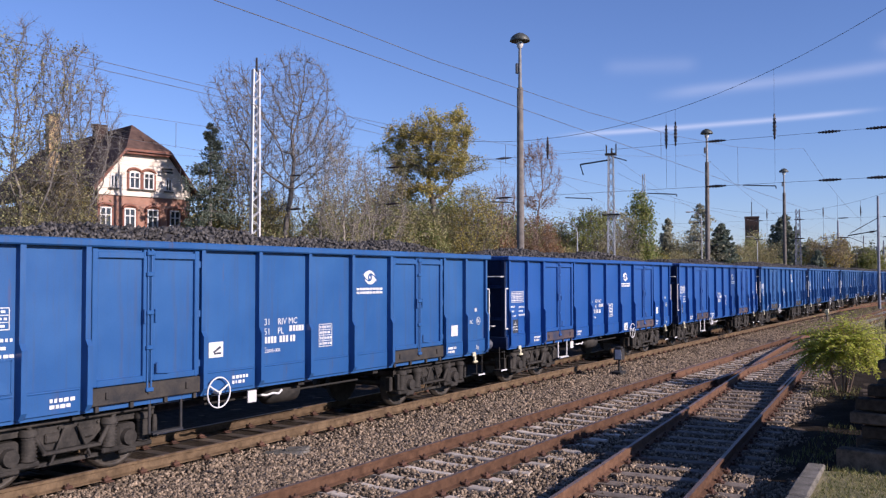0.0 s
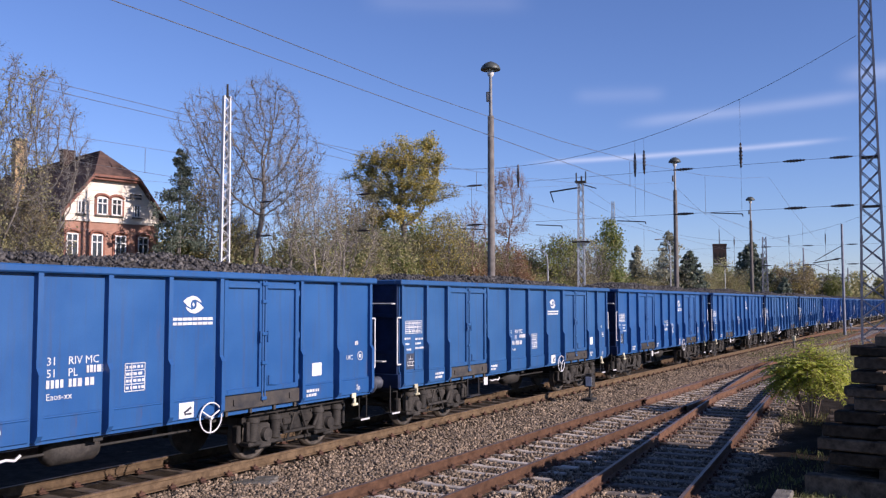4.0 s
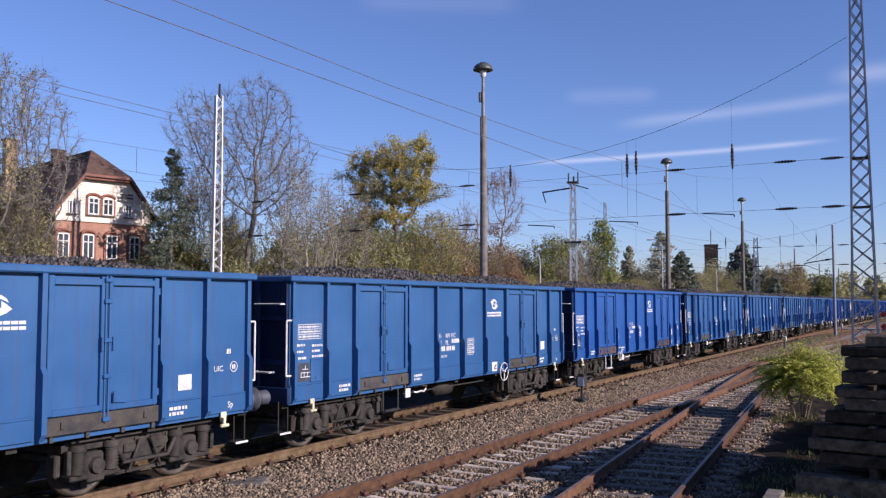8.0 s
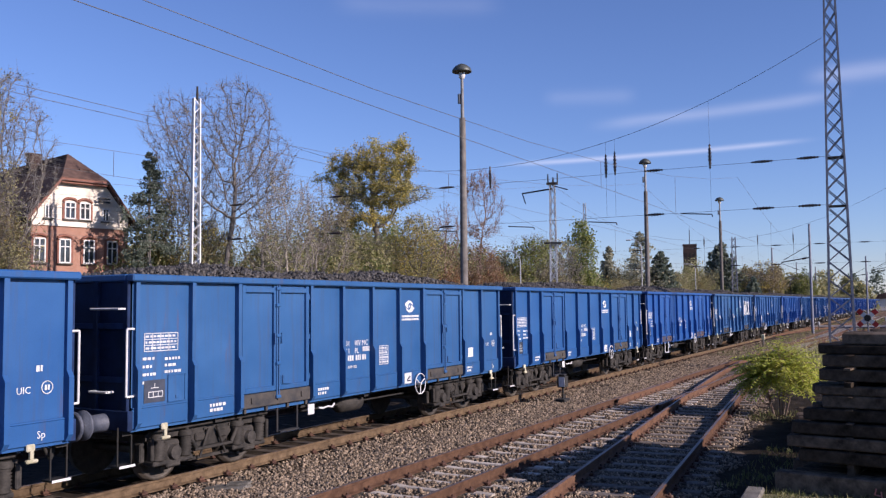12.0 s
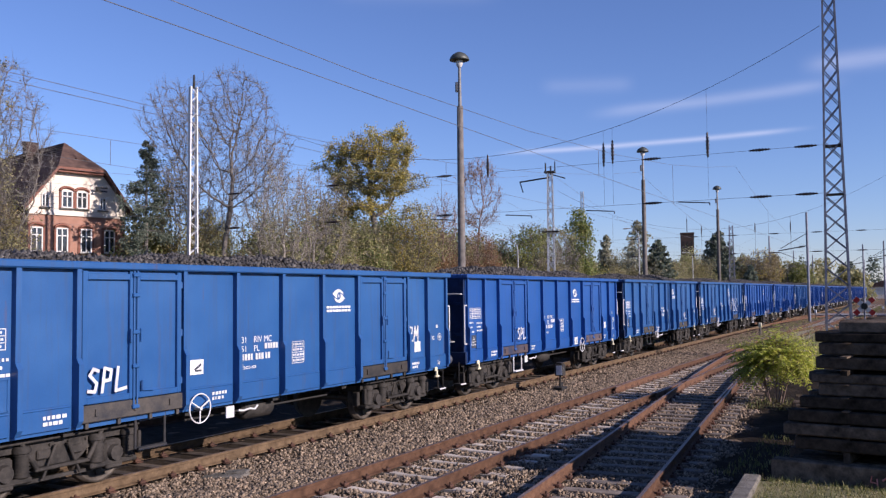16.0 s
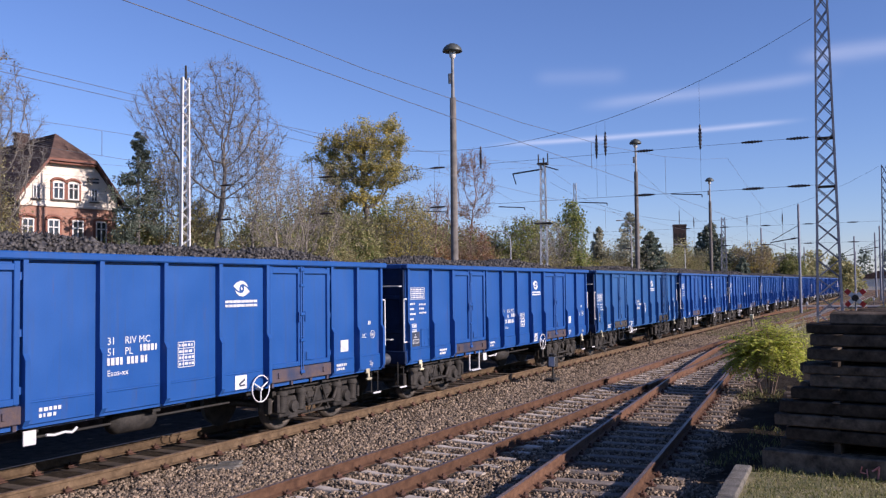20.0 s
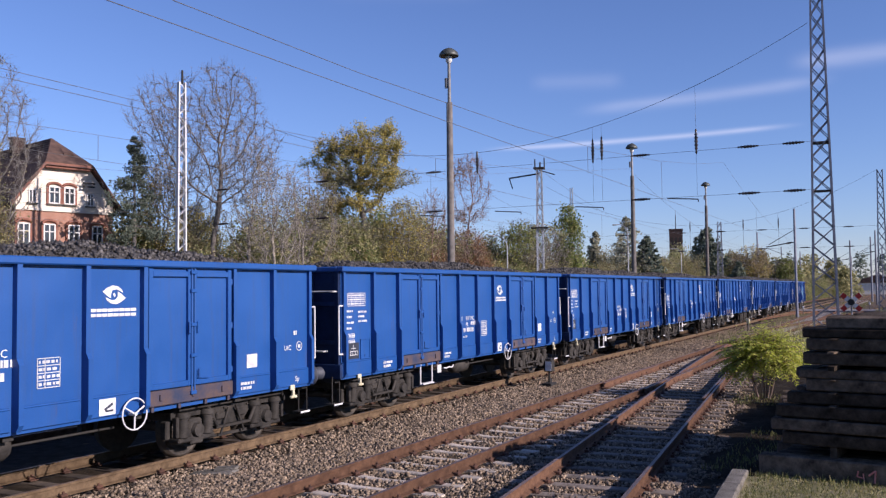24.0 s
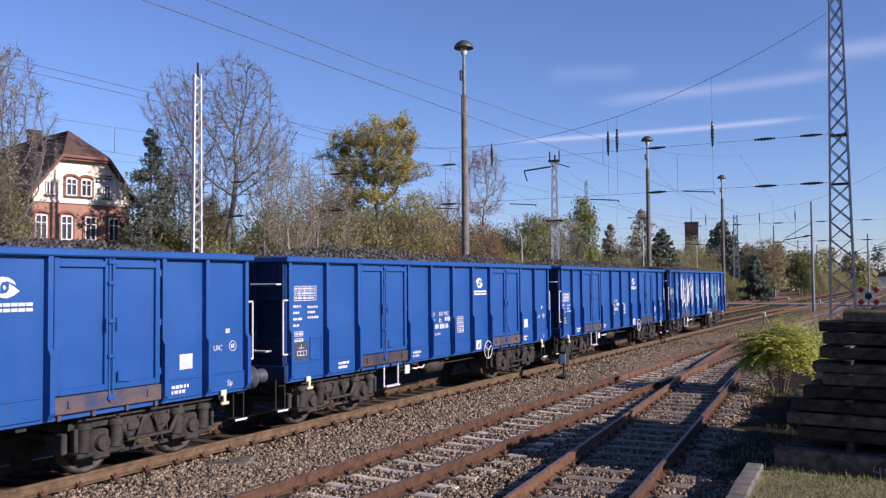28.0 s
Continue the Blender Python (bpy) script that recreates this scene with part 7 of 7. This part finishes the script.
def shrub(label, seed, mats, height, width, n, size, name="shrub"):
    lb = Limbs(seed)
    for k in range(9):
        a = k * math.tau / 9
        lb.grow(Vector((0.2 * math.cos(a), 0.2 * math.sin(a), -0.1)), Vector((0.5 * math.cos(a), 0.5 * math.sin(a), 1.0)).normalized(), height * 0.55, 0.045, 1, 3, (0.3, 0.8), (0, 5, 4))
    hi = max(s[1].z for s in lb.segs)
    kz, kx = height / hi, width / max(max(abs(s[1].x), abs(s[1].y)) for s in lb.segs)
    sc = lambda v: Vector((v.x * kx, v.y * kx, v.z * kz))
    lb.segs = [(sc(p), sc(q), a, b, lv) for p, q, a, b, lv in lb.segs]
    t = thing(name, label, "shrub", group="trackside shrubs")
    tagged(part("stemwork", lb.mesh("stemwork", BARK, (1, 2, 3)), None, t), kind="stuff")
    tips = [sc(p) for p in lb.tips]
    tips += [Vector((lb.r.gauss(0, width * 0.4), lb.r.gauss(0, width * 0.4), abs(lb.r.gauss(0, height * 0.35)))) for _ in range(60)]
    for i, (m, s) in enumerate(mats):
        tagged(part("foliage", leaf_cloud("foliage", tips, int(n * s), size, (0.28, 0.28, 0.3), m, seed + i), None, t), kind="stuff")
    return t


SHRUBS = [shrub("olive autumn shrub behind the tracks", 41, [(LEAF_OLIVE, 0.7), (LEAF_GREEN, 0.3)], 6.0, 2.8, 14000, (0.05, 0.11)),
          shrub("yellow-green shrub behind the tracks", 42, [(LEAF_GREEN, 0.35), (LEAF_YELLOW, 0.30), (LEAF_OLIVE, 0.35)], 5.0, 2.6, 14000, (0.05, 0.11)),
          shrub("russet thinning shrub behind the tracks", 43, [(LEAF_RED, 0.7), (LEAF_DRY, 0.3)], 5.4, 2.5, 11000, (0.04, 0.08)),
          shrub("brown half-bare shrub behind the tracks", 44, [(LEAF_DRY, 0.35), (LEAF_OLIVE, 0.65)], 6.0, 2.7, 10000, (0.04, 0.08)),
          shrub("green leafy shrub behind the tracks", 45, [(LEAF_GREEN, 0.5), (LEAF_OLIVE, 0.5)], 4.4, 2.6, 13000, (0.05, 0.11))]
rs_ = random.Random(9)
used_ = set()
rows_ = []


def yard_edge(y):
    """Where the shrubs behind the yard begin."""
    return -43.5 if y < 42 else -43.5 + (y - 42) * 0.184 if y < 140 else -25.5


y_ = 12.0
while y_ < 178:
    low_ = 0.5 if y_ < 45 else 0.9
    k_ = 1.2 if y_ < 58 else 1.5 if y_ < 92 else 1.15
    rows_.append((yard_edge(y_) - 0.8 + rs_.uniform(-0.7, 0.7), y_ + rs_.uniform(-0.8, 0.8), 0.8 * k_ * low_))
    rows_.append((yard_edge(y_) - 4.0 + rs_.uniform(-1.2, 1.2), y_ + 1.5 + rs_.uniform(-0.8, 0.8), 1.1 * k_ * low_))
    if y_ > 46:
        rows_.append((yard_edge(y_) - 8.0 + rs_.uniform(-1.5, 1.5), y_ + 2 + rs_.uniform(-0.8, 0.8), 1.25 * k_))
    y_ += 3.2 if y_ < 90 else 4.4
rows_ += [(-24.5 + 0.02 * k + rs_.uniform(-1, 1), 118 + 4 * k, 0.55) for k in range(14)]
rows_ += [(-17.5 + 0.09 * k + rs_.uniform(-1, 1), 172 + 5 * k, 0.75) for k in range(16)]
rows_ += [(1.5 + 0.03 * k + rs_.uniform(-1, 1), 95 + 7 * k, 0.6) for k in range(14)]
for x_, y_, s_ in rows_:
    red_ = 66 < y_ < 80 and x_ > -42
    k_ = 2 if red_ else rs_.choice((0, 0, 0, 1, 3, 4) if y_ < 80 else (0, 1, 4, 4, 3))
    m_ = pose(x_, y_, -0.3, 0, 0, rs_.uniform(0, 360)) @ Matrix.Scale(s_ * rs_.uniform(0.85, 1.2), 4)
    if k_ not in used_:
        used_.add(k_)
        SHRUBS[k_].matrix_basis = Matrix.Translation((x_, y_, -0.3))
    else:
        cp_ = copy_thing(SHRUBS[k_], Matrix())
        cp_.matrix_basis = m_


def far_wood(name, label, spots, height, mat, seed, n=60):
    """A far belt of woodland: clumps of leaves of uneven height."""
    r = np.random.RandomState(seed)
    pts = []
    for x, y in spots:
        h = height * r.uniform(0.6, 1.15)
        for k in range(n):
            u = r.uniform(0, 1)
            w = 3.2 * math.sin(min(1, 1.15 - u) * 1.5)
            pts.append((x + r.normal(0, w * 0.5), y + r.normal(0, w * 0.5), u * h))
    return thing(name, label, "wood", kind="stuff", data=leaf_cloud(name, pts, len(pts) * 9, (0.25, 0.6), (0.5, 0.5, 0.5), mat, seed))


far_wood("far_wood", "distant belt of mixed autumn woodland", [(-45 + 1.0 * k + rs_.uniform(-3, 3), 215 + 1.5 * k + rs_.uniform(-8, 8)) for k in range(34)], 9.5, LEAF_OLIVE, 51)
far_wood("far_wood", "distant belt of dark woodland", [(-75 + 4.2 * k + rs_.uniform(-3, 3), 330 + rs_.uniform(-12, 12)) for k in range(40)], 13.0, LEAF_DARK, 52, 40)
far_wood("far_wood", "distant woodland behind the shrubs", [(-72 + 0.2 * k + rs_.uniform(-6, 6), 70 + 5 * k) for k in range(32)], 9.5, LEAF_OLIVE, 53, 46)


def leafy_bush():
    """A bush of long arching sprays with paired bright leaflets."""
    r = random.Random(61)
    t = thing("leafy_bush", "bright green bush with feathery leaves beside the siding", "bush", at=pose(-3.34, 24.6, -0.2) @ Matrix.Diagonal((1.05, 1.1, 1.0, 1)))
    g, V, F = Geo(), [], []
    for k in range(520):
        a, e = r.uniform(0, math.tau), math.asin(r.uniform(-0.55, 1.0))
        out = Vector((math.cos(a) * math.cos(e), math.sin(a) * math.cos(e), math.sin(e)))
        u = r.uniform(0.25, 0.72)
        b = Vector((out.x * 0.95 * u, out.y * 0.95 * u, 1.10 + out.z * 0.66 * u))
        d = (out + Vector((r.gauss(0, 0.35), r.gauss(0, 0.35), 0.35))).normalized()
        ln = r.uniform(0.42, 0.72)
        pts = [b]
        for i in range(8):
            d = (d + Vector((0, 0, -0.15))).normalized()
            pts.append(pts[-1] + d * ln / 8)
        g.tube(pts[0], pts[4], 0.006, 0.005, 3, False).tube(pts[4], pts[8], 0.005, 0.002, 3, False)
        side = d.cross(Vector((0, 0, 1))).normalized()
        for i in range(1, 9):
            for s in (-1, 1):
                c = pts[i]
                o = (side * s + d * 0.45 + Vector((0, 0, -0.30 + r.gauss(0, 0.15)))).normalized()
                L, w = r.uniform(0.11, 0.17) * (1.1 - 0.05 * i), r.uniform(0.018, 0.028)
                x = o.cross(Vector((r.gauss(0, 0.3), r.gauss(0, 0.3), 1))).normalized() * w
                n = len(V)
                V += [c, c + o * L * 0.45 + x, c + o * L, c + o * L * 0.45 - x]
                F.append((n, n + 1, n + 2, n + 3))
    for k in range(10):
        a = r.uniform(0, math.tau)
        g.tube((0.15 * math.cos(a), 0.15 * math.sin(a), 0), (0.5 * math.cos(a), 0.5 * math.sin(a), 1.3), 0.020, 0.010, 5)
    tagged(part("stemwork", g, BARK_RED, t), kind="stuff")
    tagged(part("foliage", raw_mesh("foliage", np.array([tuple(v) for v in V]), np.array(F), LEAF_BRIGHT), None, t), kind="stuff")
    return t


leafy_bush()
rr_ = np.random.RandomState(71)
sp_ = np.stack([rr_.normal(-4.1, 0.6, 420), rr_.uniform(38, 43, 420), np.full(420, -0.25)], -1)
blades("reeds", "tall pale dry reeds around the mast's foot", sp_, (0.5, 1.7), 0.014, REED, 0.6, "reeds", 72)
sp_ = np.stack([rr_.uniform(-5.5, 3.0, 9000), rr_.uniform(44, 120, 9000), np.full(9000, -0.3)], -1)
blades("rough_grass", "rough dry grass beside the far tracks", sp_[sp_[:, 0] > -4.3 + 0.02 * (sp_[:, 1] - 24)], (0.15, 0.6), 0.02, GRASS, 0.7, "grass", 73)
sp_ = np.stack([rr_.uniform(-45, -42.5, 6000), rr_.uniform(10, 60, 6000), np.full(6000, -0.45)], -1)
blades("rough_grass", "rough dry grass at the edge of the yard", sp_, (0.3, 0.9), 0.025, GRASS, 0.7, "grass", 74)

sp_ = np.stack([rr_.choice((-9.4, -13.95, -5.2, -18.4), 9000) + rr_.normal(0, 0.45, 9000), 50 + 120 * rr_.uniform(0, 1, 9000) ** 1.3, np.full(9000, -0.26)], -1)
blades("weeds", "thin dry weeds between the far tracks", sp_, (0.06, 0.28), 0.018, GRASS, 0.8, "weeds", 75)

sp_ = np.stack([rr_.uniform(-4.2, -2.4, 420), rr_.uniform(23.2, 25.6, 420), np.full(420, -0.22)], -1)
sp_ = sp_[sp_[:, 0] > -3.2 - 0.094 * (sp_[:, 1] - 14)]
blades("weeds", "dry weeds under and around the bush", sp_, (0.03, 0.12), 0.010, GRASS, 0.9, "weeds", 76)


def motions():
    """The train rolls past at a steady pace, its wheels turning."""
    times = [i * 0.5 for i in range(57)]
    for k in range(FIRST, LAST + 1):
        for ob in (TRAIN[k], COAL_LOADS[k]):
            walk(ob, [(t, pose(-11.72, rear_end(k, t) - HALF_L, 0)) for t in times])
    turn = [(i / 30, math.degrees(travelled(i / 30) / 0.46)) for i in range(841)]
    for k in range(FIRST, LAST + 1):
        for b in TRAIN[k].children:
            for w in b.children:
                if w.name.startswith("wheelset"):
                    walk(w, [(t, pose(0, w.location.y, 0.46, a)) for t, a in turn])


motions()
